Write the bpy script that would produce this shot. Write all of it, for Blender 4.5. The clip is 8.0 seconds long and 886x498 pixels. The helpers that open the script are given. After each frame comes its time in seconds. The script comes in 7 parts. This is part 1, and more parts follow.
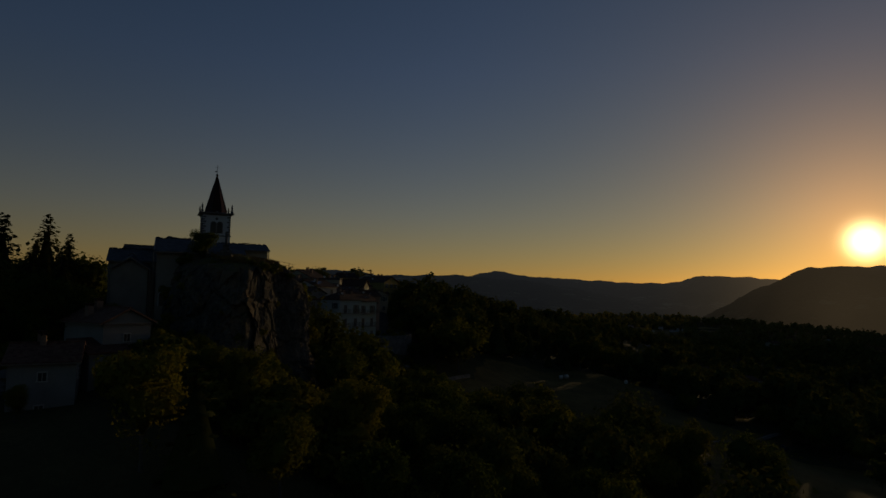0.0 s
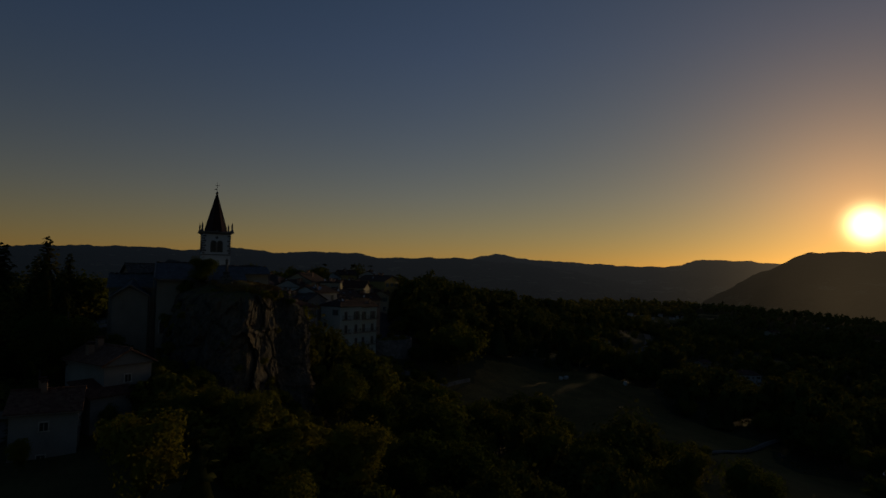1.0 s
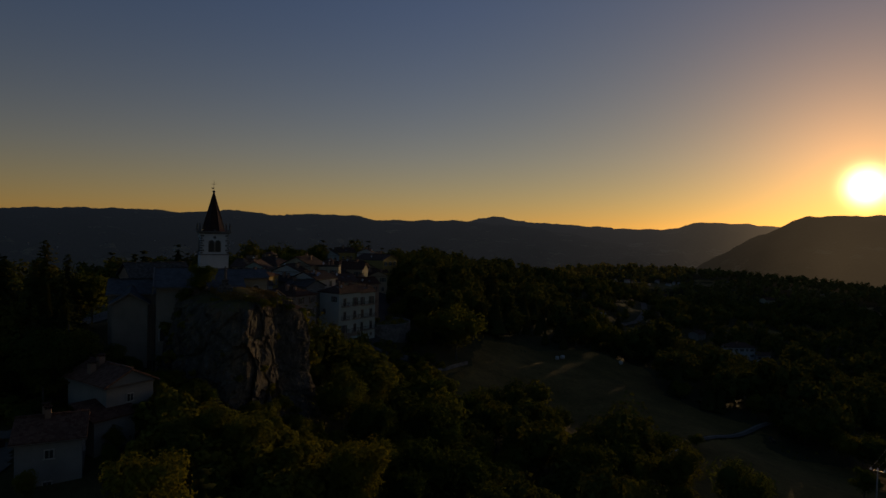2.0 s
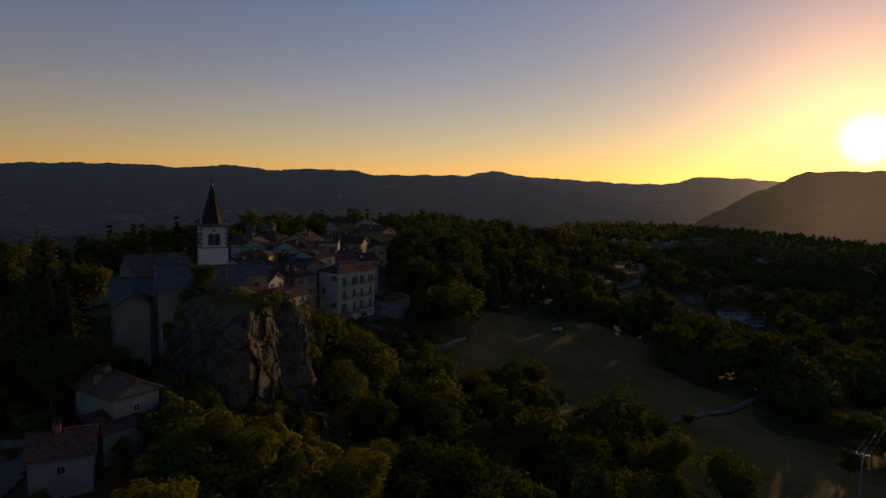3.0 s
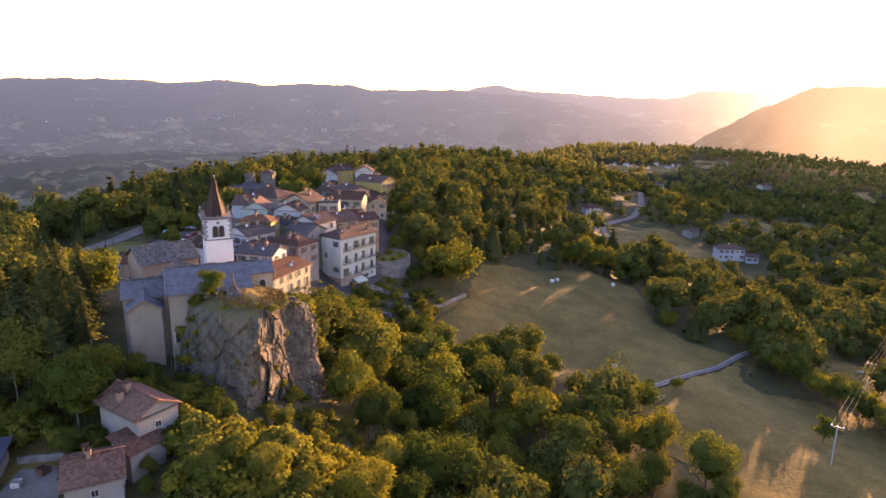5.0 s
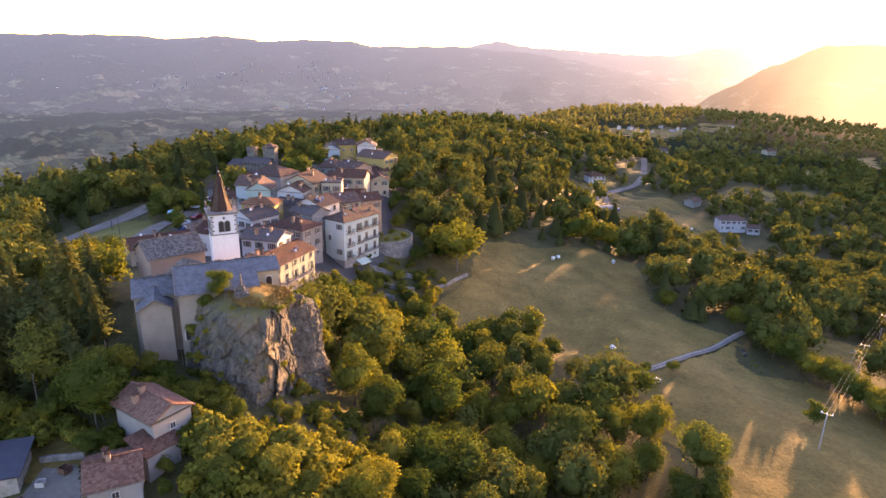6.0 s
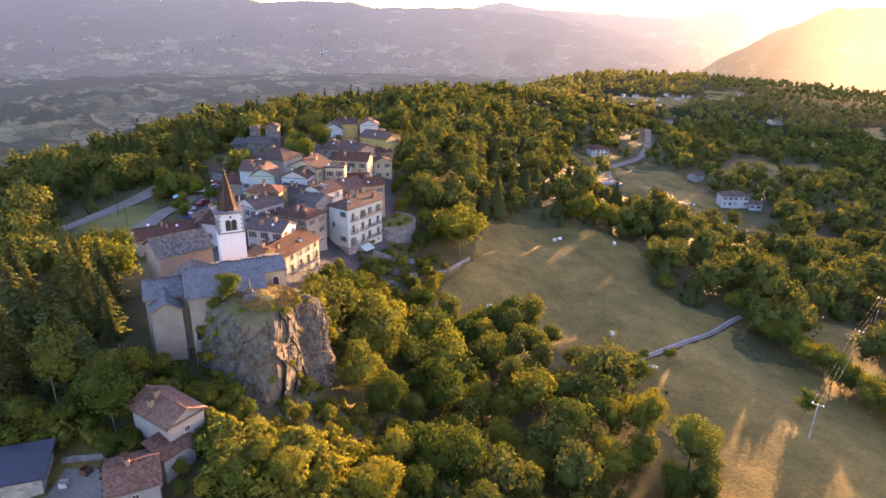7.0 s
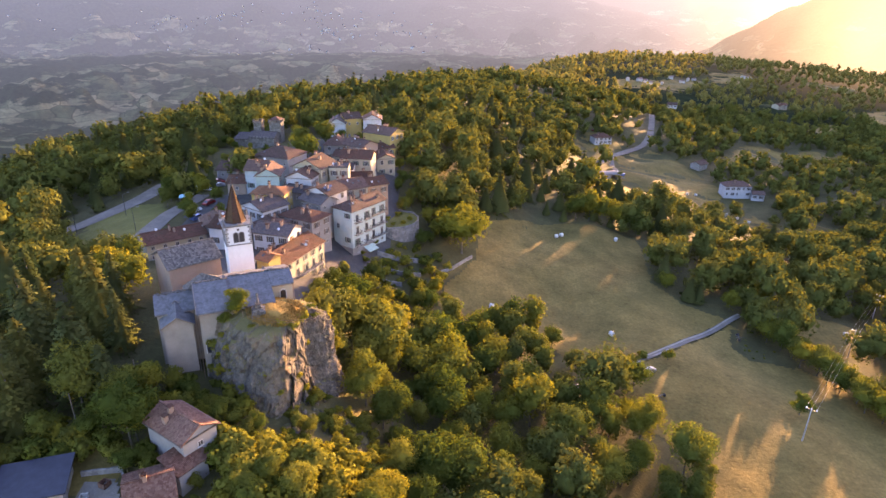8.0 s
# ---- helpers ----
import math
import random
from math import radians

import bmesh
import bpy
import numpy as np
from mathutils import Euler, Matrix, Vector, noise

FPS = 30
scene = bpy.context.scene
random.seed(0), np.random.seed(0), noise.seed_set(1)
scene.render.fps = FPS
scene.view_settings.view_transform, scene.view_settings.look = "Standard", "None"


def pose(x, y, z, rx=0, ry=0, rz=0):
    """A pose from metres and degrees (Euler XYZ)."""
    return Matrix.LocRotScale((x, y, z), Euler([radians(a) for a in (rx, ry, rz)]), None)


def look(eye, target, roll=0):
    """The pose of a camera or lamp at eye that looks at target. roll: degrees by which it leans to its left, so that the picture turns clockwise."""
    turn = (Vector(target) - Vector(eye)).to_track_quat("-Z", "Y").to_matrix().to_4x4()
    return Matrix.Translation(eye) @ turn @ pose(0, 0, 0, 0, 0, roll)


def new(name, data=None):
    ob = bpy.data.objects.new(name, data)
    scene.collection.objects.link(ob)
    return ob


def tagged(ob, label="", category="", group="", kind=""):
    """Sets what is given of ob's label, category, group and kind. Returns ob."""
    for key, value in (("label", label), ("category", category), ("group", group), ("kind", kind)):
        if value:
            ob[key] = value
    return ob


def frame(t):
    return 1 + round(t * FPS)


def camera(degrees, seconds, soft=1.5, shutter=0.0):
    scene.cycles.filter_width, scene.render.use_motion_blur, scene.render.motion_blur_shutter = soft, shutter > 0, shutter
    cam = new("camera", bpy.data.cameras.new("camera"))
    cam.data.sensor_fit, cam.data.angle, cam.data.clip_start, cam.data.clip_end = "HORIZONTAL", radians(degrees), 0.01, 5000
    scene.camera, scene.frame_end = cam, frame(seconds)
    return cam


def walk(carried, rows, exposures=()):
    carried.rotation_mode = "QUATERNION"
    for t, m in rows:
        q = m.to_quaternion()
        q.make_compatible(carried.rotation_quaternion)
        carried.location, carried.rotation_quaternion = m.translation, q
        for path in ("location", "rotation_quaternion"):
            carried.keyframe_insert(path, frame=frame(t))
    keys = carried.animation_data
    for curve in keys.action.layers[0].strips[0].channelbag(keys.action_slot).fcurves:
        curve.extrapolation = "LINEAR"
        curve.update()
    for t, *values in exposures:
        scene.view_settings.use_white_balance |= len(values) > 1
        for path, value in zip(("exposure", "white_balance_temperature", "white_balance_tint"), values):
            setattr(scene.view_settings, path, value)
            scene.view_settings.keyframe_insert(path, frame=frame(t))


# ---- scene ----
cam = camera(71.9, 8.0)
ROWS = [
    (0.0, 0.364, 2.602, 99.896, 0.505, 3.887, -0.958),
    (0.5, 0.266, 2.584, 103.279, 0.545, 3.062, -1.091),
    (1.0, 0.168, 2.565, 106.681, 0.537, 2.187, -1.194),
    (1.5, 0.07, 2.547, 110.1, 0.443, 0.586, -1.241),
    (3.0, -0.224, 2.491, 120.417, 0.216, -5.724, -1.192),
    (3.5, -0.322, 2.473, 123.864, 0.143, -7.735, -1.13),
    (4.0, -0.42, 2.454, 127.309, 0.101, -9.7, -1.082),
    (4.5, -0.518, 2.436, 130.749, 0.065, -11.689, -1.007),
    (6.0, -0.811, 2.38, 140.999, 0.365, -17.477, -1.103),
    (6.5, -0.909, 2.362, 144.38, 0.453, -19.321, -1.123),
    (7.0, -1.007, 2.344, 147.737, 0.606, -20.803, -1.133),
    (7.5, -1.105, 2.325, 151.067, 0.741, -21.906, -1.148),
    (8.0, -1.203, 2.307, 154.365, 0.865, -22.729, -1.091),
]
EXPOSURES = [(0.0, -1.62, 7100, 17), (1.0, -1.54, 7100, 18), (1.5, -1.32, 7200, 21), (3.0, 0.02, 7300, 33), (3.5, 0.75, 7500, 42), (4.0, 1.75, 7900, 49), (4.5, 3.05, 8300, 53), (6.0, 4.25, 8500, 51), (6.5, 4.3, 8500, 50), (8.0, 4.45, 8400, 49)]
walk(cam, [(t, pose(x, y, z, 90 + pitch, roll, yaw)) for t, x, y, z, yaw, pitch, roll in ROWS], EXPOSURES)

# ---------------------------------------------------------------- light
SUN_AZ, SUN_EL = radians(34.24), radians(4.35)
TO_SUN = Vector((math.sin(SUN_AZ) * math.cos(SUN_EL), math.cos(SUN_AZ) * math.cos(SUN_EL), math.sin(SUN_EL)))


BAND = (0.12, 0.44)


def build_world():
    world = bpy.data.worlds.new("evening_sky")
    scene.world = world
    world.use_nodes = True
    nt = world.node_tree
    nt.nodes.clear()
    out = nt.nodes.new("ShaderNodeOutputWorld")
    sky = nt.nodes.new("ShaderNodeTexSky")
    sky.sky_type = "NISHITA"
    sky.sun_disc = False
    sky.sun_elevation, sky.sun_rotation = SUN_EL, SUN_AZ
    sky.altitude, sky.air_density, sky.dust_density, sky.ozone_density = 600, 1.0, 0.36, 3.1
    base = nt.nodes.new("ShaderNodeBackground")
    base.inputs["Strength"].default_value = 0.126
    # the bright air round the low sun, falling off with the angle from it
    co = nt.nodes.new("ShaderNodeTexCoord")
    dot = nt.nodes.new("ShaderNodeVectorMath")
    dot.operation = "DOT_PRODUCT"
    dot.inputs[1].default_value = TO_SUN
    nt.links.new(co.outputs["Generated"], dot.inputs[0])
    ang = nt.nodes.new("ShaderNodeMath")
    ang.operation = "ARCCOSINE"
    nt.links.new(dot.outputs["Value"], ang.inputs[0])
    # long paths through low air take the blue out
    sep = nt.nodes.new("ShaderNodeSeparateXYZ")
    nt.links.new(co.outputs["Generated"], sep.inputs[0])
    thick = nt.nodes.new("ShaderNodeValToRGB")
    thick.color_ramp.elements.new(0.12)
    for el, pos, col in zip(thick.color_ramp.elements, (0.0, 0.12, 0.34), ((1.0, 0.86, 0.52), (0.98, 0.93, 0.78), (0.94, 0.96, 1.0))):
        el.position, el.color = pos, (*col, 1)
    nt.links.new(sep.outputs["Z"], thick.inputs[0])
    tint = nt.nodes.new("ShaderNodeMix")
    tint.data_type, tint.blend_type = "RGBA", "MULTIPLY"
    tint.inputs[0].default_value = 1.0
    nt.links.new(sky.outputs[0], tint.inputs[6])
    nt.links.new(thick.outputs[0], tint.inputs[7])
    # the blue is gone from the air towards the sun
    gold = nt.nodes.new("ShaderNodeValToRGB")
    for el, pos, col in zip(gold.color_ramp.elements, (0.80, 1.0), ((1.0, 1.0, 1.0), (1.0, 0.97, 0.86))):
        el.position, el.color = pos, (*col, 1)
    nt.links.new(dot.outputs["Value"], gold.inputs[0])
    warm = nt.nodes.new("ShaderNodeMix")
    warm.data_type, warm.blend_type = "RGBA", "MULTIPLY"
    warm.inputs[0].default_value = 1.0
    nt.links.new(tint.outputs[2], warm.inputs[6])
    nt.links.new(gold.outputs[0], warm.inputs[7])
    nt.links.new(warm.outputs[2], base.inputs["Color"])
    last = base
    for width, power, strength, colour in ((0.019, 2.0, 14.0, (1.0, 0.78, 0.36)), (0.085, 1.0, 1.7, (1.0, 0.36, 0.035)), (0.34, 1.0, 0.09, (1.0, 0.56, 0.14))):
        d = nt.nodes.new("ShaderNodeMath")
        d.operation = "DIVIDE"
        d.inputs[1].default_value = width
        nt.links.new(ang.outputs[0], d.inputs[0])
        p = nt.nodes.new("ShaderNodeMath")
        p.operation = "POWER"
        p.inputs[1].default_value = power
        nt.links.new(d.outputs[0], p.inputs[0])
        n = nt.nodes.new("ShaderNodeMath")
        n.operation = "MULTIPLY"
        n.inputs[1].default_value = -1.0
        nt.links.new(p.outputs[0], n.inputs[0])
        e = nt.nodes.new("ShaderNodeMath")
        e.operation = "EXPONENT"
        nt.links.new(n.outputs[0], e.inputs[0])
        s = nt.nodes.new("ShaderNodeMath")
        s.operation = "MULTIPLY"
        s.inputs[1].default_value = strength
        nt.links.new(e.outputs[0], s.inputs[0])
        b = nt.nodes.new("ShaderNodeBackground")
        b.inputs["Color"].default_value = (*colour, 1)
        nt.links.new(s.outputs[0], b.inputs["Strength"])
        add = nt.nodes.new("ShaderNodeAddShader")
        nt.links.new(last.outputs[0], add.inputs[0])
        nt.links.new(b.outputs[0], add.inputs[1])
        last = add
    # the warm band low over the horizon, strongest on the sunset side

    def calc(op, a, b):
        n = nt.nodes.new("ShaderNodeMath")
        n.operation = op
        for s, v in zip(n.inputs, (a, b)):
            if isinstance(v, float):
                s.default_value = v
            else:
                nt.links.new(v, s)
        return n.outputs[0]

    low = calc("EXPONENT", calc("MULTIPLY", calc("ABSOLUTE", sep.outputs["Z"], 0.0), -1 / BAND[0]), 0.0)
    west = calc("ADD", calc("MULTIPLY", dot.outputs["Value"], 0.55), 0.45)
    b = nt.nodes.new("ShaderNodeBackground")
    b.inputs["Color"].default_value = (1.0, 0.42, 0.08, 1)
    nt.links.new(calc("MULTIPLY", calc("MULTIPLY", low, west), BAND[1]), b.inputs["Strength"])
    add = nt.nodes.new("ShaderNodeAddShader")
    nt.links.new(last.outputs[0], add.inputs[0])
    nt.links.new(b.outputs[0], add.inputs[1])
    nt.links.new(add.outputs[0], out.inputs["Surface"])


build_world()
sun_data = bpy.data.lights.new("sun", "SUN")
sun_data.energy, sun_data.angle, sun_data.color = 2.0, radians(0.55), (1.0, 0.76, 0.36)
new("sun", sun_data).matrix_world = look(TO_SUN * 900 + Vector((0, 0, 100)), (0, 0, 100))


# ---------------------------------------------------------------- materials
def nodes_of(name):
    m = bpy.data.materials.new(name)
    m.use_nodes = True
    nt = m.node_tree
    return m, nt, nt.nodes["Principled BSDF"]


def ramp(nt, fac, stops):
    r = nt.nodes.new("ShaderNodeValToRGB")
    cr = r.color_ramp
    while len(cr.elements) < len(stops):
        cr.elements.new(0.5)
    for el, (pos, col) in zip(cr.elements, stops):
        el.position, el.color = pos, (*col, 1)
    nt.links.new(fac, r.inputs[0])
    return r.outputs[0]


def noise_tex(nt, vec, scale, detail=4.0, rough=0.6):
    n = nt.nodes.new("ShaderNodeTexNoise")
    n.inputs["Scale"].default_value, n.inputs["Detail"].default_value, n.inputs["Roughness"].default_value = scale, detail, rough
    nt.links.new(vec, n.inputs["Vector"])
    return n.outputs["Fac"]


def mix(nt, kind, fac, a, b):
    m = nt.nodes.new("ShaderNodeMix")
    m.data_type, m.blend_type = "RGBA", kind
    for socket, value in ((m.inputs[0], fac), (m.inputs[6], a), (m.inputs[7], b)):
        if isinstance(value, (int, float)):
            socket.default_value = value
        elif isinstance(value, tuple):
            socket.default_value = (*value, 1)
        else:
            nt.links.new(value, socket)
    return m.outputs[2]


def bump(nt, bsdf, height, strength, distance):
    b = nt.nodes.new("ShaderNodeBump")
    b.inputs["Strength"].default_value, b.inputs["Distance"].default_value = strength, distance
    nt.links.new(height, b.inputs["Height"])
    nt.links.new(b.outputs[0], bsdf.inputs["Normal"])


def coords(nt, kind="Object"):
    return nt.nodes.new("ShaderNodeTexCoord").outputs[kind]


def place(nt):
    return nt.nodes.new("ShaderNodeNewGeometry").outputs["Position"]


def plaster(name, colour, stain=0.35):
    """Old lime plaster: patchy, with dirt streaks and a fine grain."""
    m, nt, b = nodes_of(name)
    co = coords(nt)
    big = noise_tex(nt, co, 0.45, 5)
    fine = noise_tex(nt, co, 7.0, 4)
    streak = nt.nodes.new("ShaderNodeMapping")
    streak.inputs["Scale"].default_value = (1.3, 1.3, 0.25)
    nt.links.new(co, streak.inputs["Vector"])
    runs = noise_tex(nt, streak.outputs[0], 1.0, 4)
    dark = tuple(c * 0.62 for c in colour)
    col = mix(nt, "MIX", ramp(nt, big, ((0.35, (0, 0, 0)), (0.7, (stain, stain, stain)))), colour, dark)
    col = mix(nt, "MULTIPLY", ramp(nt, runs, ((0.45, (0, 0, 0)), (0.8, (0.2, 0.2, 0.2)))), col, (0.62, 0.58, 0.52))
    col = mix(nt, "MULTIPLY", 0.25, col, ramp(nt, fine, ((0.3, (0.6, 0.6, 0.6)), (0.7, (1, 1, 1)))))
    nt.links.new(col, b.inputs["Base Color"])
    b.inputs["Roughness"].default_value = 0.92
    b.inputs["Specular IOR Level"].default_value = 0.08
    bump(nt, b, fine, 0.25, 0.03)
    return m


def tile_roof(name, a, c, moss=(0.09, 0.09, 0.06)):
    """Clay pantiles in courses, mottled and weathered."""
    m, nt, b = nodes_of(name)
    co = coords(nt)
    v = nt.nodes.new("ShaderNodeTexVoronoi")
    v.inputs["Scale"].default_value = 3.2
    nt.links.new(co, v.inputs["Vector"])
    big = noise_tex(nt, co, 0.5, 5)
    info = nt.nodes.new("ShaderNodeObjectInfo").outputs["Random"]
    sep = nt.nodes.new("ShaderNodeSeparateColor")
    nt.links.new(v.outputs["Color"], sep.inputs[0])
    col = mix(nt, "MIX", sep.outputs[0], a, c)
    col = mix(nt, "MIX", ramp(nt, big, ((0.5, (0, 0, 0)), (0.75, (0.55, 0.55, 0.55)))), col, moss)
    col = mix(nt, "MULTIPLY", 1.0, col, ramp(nt, info, ((0, (0.34, 0.325, 0.32)), (1, (0.56, 0.53, 0.52)))))
    nt.links.new(col, b.inputs["Base Color"])
    b.inputs["Roughness"].default_value = 0.88
    w = nt.nodes.new("ShaderNodeTexWave")
    w.inputs["Scale"].default_value, w.inputs["Distortion"].default_value = 1.6, 1.2
    nt.links.new(co, w.inputs["Vector"])
    b.inputs["Specular IOR Level"].default_value = 0.08
    bump(nt, b, w.outputs["Fac"], 0.6, 0.06)
    return m


def stone(name, a, c, scale=1.2, relief=0.5):
    m, nt, b = nodes_of(name)
    co = coords(nt)
    v = nt.nodes.new("ShaderNodeTexVoronoi")
    v.inputs["Scale"].default_value = scale
    nt.links.new(co, v.inputs["Vector"])
    n = noise_tex(nt, co, scale * 0.35, 6)
    sep = nt.nodes.new("ShaderNodeSeparateColor")
    nt.links.new(v.outputs["Color"], sep.inputs[0])
    col = mix(nt, "MIX", sep.outputs[0], a, c)
    col = mix(nt, "MULTIPLY", 0.55, col, ramp(nt, n, ((0.3, (0.45, 0.43, 0.4)), (0.7, (1.05, 1.05, 1.05)))))
    nt.links.new(col, b.inputs["Base Color"])
    b.inputs["Roughness"].default_value = 0.9
    b.inputs["Specular IOR Level"].default_value = 0.08
    bump(nt, b, v.outputs["Distance"], relief, 0.08)
    return m


def cliff_rock(name):
    """Pale limestone, upright cracks, brown and dark stains, dry growth on the ledges."""
    m, nt, b = nodes_of(name)
    p = place(nt)
    tall = nt.nodes.new("ShaderNodeMapping")
    tall.inputs["Scale"].default_value = (1.2, 1.2, 0.62)
    nt.links.new(p, tall.inputs["Vector"])
    cracks = noise_tex(nt, tall.outputs[0], 0.8, 10, 0.78)
    fine = noise_tex(nt, p, 2.4, 6, 0.7)
    blot = noise_tex(nt, p, 0.16, 4)
    col = ramp(nt, cracks, ((0.28, (0.032, 0.028, 0.023)), (0.42, (0.072, 0.063, 0.052)), (0.58, (0.128, 0.112, 0.092)), (0.78, (0.235, 0.205, 0.165))))
    col = mix(nt, "MIX", ramp(nt, blot, ((0.5, (0, 0, 0)), (0.7, (0.6, 0.6, 0.6)))), col, (0.21, 0.14, 0.08))
    col = mix(nt, "MULTIPLY", 0.6, col, ramp(nt, fine, ((0.25, (0.4, 0.4, 0.4)), (0.7, (1, 1, 1)))))
    up = nt.nodes.new("ShaderNodeSeparateXYZ")
    nt.links.new(nt.nodes.new("ShaderNodeNewGeometry").outputs["Normal"], up.inputs[0])
    col = mix(nt, "MIX", ramp(nt, up.outputs["Z"], ((0.62, (0, 0, 0)), (0.85, (0.85, 0.85, 0.85)))), col, (0.10, 0.085, 0.03))
    nt.links.new(col, b.inputs["Base Color"])
    b.inputs["Roughness"].default_value = 0.95
    b.inputs["Specular IOR Level"].default_value = 0.08
    bump(nt, b, fine, 0.8, 0.3)
    return m


def land(name, stops, scale, grain, speck=0.5):
    """Soil and grass: broad patches, fine grain, mown or trodden streaks."""
    m, nt, b = nodes_of(name)
    p = place(nt)
    broad = noise_tex(nt, p, scale, 5, 0.6)
    mid = noise_tex(nt, p, scale * 6, 5, 0.65)
    fine = noise_tex(nt, p, grain, 4, 0.7)
    col = ramp(nt, broad, stops)
    col = mix(nt, "MULTIPLY", speck, col, ramp(nt, mid, ((0.3, (0.5, 0.52, 0.5)), (0.7, (1.25, 1.2, 1.15)))))
    col = mix(nt, "MULTIPLY", speck, col, ramp(nt, fine, ((0.3, (0.55, 0.55, 0.5)), (0.7, (1.2, 1.2, 1.15)))))
    nt.links.new(col, b.inputs["Base Color"])
    b.inputs["Roughness"].default_value = 1.0
    b.inputs["Specular IOR Level"].default_value = 0.1
    bump(nt, b, fine, 0.6, 0.25)
    return m


def leaf_material(name, dark, light, glow, per_island=False):
    """Leaves: dull faces and a strong warm light through them."""
    m = bpy.data.materials.new(name)
    m.use_nodes = True
    nt = m.node_tree
    nt.nodes.clear()
    out = nt.nodes.new("ShaderNodeOutputMaterial")
    rnd = nt.nodes.new("ShaderNodeNewGeometry").outputs["Random Per Island"]
    tree = nt.nodes.new("ShaderNodeObjectInfo").outputs["Random"]
    patch = noise_tex(nt, place(nt), 0.045 if per_island else 0.11, 3)
    base = mix(nt, "MIX", rnd, dark, light)
    tint = ramp(nt, patch if per_island else tree, ((0.15, (0.55, 0.68, 0.62)), (0.5, (1.0, 1.0, 0.95)), (0.85, (1.25, 1.12, 0.8))))
    col = mix(nt, "MULTIPLY", 1.0, base, tint)
    thr = mix(nt, "MULTIPLY", 1.0, mix(nt, "MIX", rnd, glow, tuple(c * 0.6 for c in glow)), tint)
    d = nt.nodes.new("ShaderNodeBsdfDiffuse")
    t = nt.nodes.new("ShaderNodeBsdfTranslucent")
    nt.links.new(col, d.inputs["Color"])
    nt.links.new(thr, t.inputs["Color"])
    add = nt.nodes.new("ShaderNodeAddShader")
    nt.links.new(d.outputs[0], add.inputs[0])
    nt.links.new(t.outputs[0], add.inputs[1])
    nt.links.new(add.outputs[0], out.inputs["Surface"])
    return m


def plain(name, colour, rough=0.7, metal=0.0, vary=0.25, scale=4.0):
    m, nt, b = nodes_of(name)
    n = noise_tex(nt, coords(nt), scale, 4)
    lo, hi = tuple(c * (1 - vary) for c in colour), tuple(min(1, c * (1 + vary)) for c in colour)
    nt.links.new(ramp(nt, n, ((0.3, lo), (0.7, hi))), b.inputs["Base Color"])
    b.inputs["Roughness"].default_value, b.inputs["Metallic"].default_value = rough, metal
    return m


def haze_emission(nt, b):
    """Haze painted as emission on distant land, growing with distance and towards the sun."""
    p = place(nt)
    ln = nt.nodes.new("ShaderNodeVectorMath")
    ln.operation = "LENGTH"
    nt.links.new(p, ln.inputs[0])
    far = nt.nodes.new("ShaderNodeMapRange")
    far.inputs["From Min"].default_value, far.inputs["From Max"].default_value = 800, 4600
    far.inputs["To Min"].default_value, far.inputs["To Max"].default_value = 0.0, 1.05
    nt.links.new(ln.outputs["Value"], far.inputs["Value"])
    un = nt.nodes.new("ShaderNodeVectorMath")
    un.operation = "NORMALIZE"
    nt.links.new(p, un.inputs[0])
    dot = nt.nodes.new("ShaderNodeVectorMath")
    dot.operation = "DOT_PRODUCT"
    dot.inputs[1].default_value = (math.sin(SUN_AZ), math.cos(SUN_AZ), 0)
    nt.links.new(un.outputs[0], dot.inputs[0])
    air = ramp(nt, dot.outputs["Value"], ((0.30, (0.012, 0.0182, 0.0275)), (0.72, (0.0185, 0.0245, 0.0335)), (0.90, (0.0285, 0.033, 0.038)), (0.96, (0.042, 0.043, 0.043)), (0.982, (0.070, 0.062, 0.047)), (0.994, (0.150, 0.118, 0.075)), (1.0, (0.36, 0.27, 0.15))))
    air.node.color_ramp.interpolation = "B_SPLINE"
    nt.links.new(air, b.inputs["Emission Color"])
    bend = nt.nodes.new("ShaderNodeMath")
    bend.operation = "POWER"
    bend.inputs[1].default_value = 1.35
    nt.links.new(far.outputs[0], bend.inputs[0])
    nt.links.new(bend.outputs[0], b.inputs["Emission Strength"])


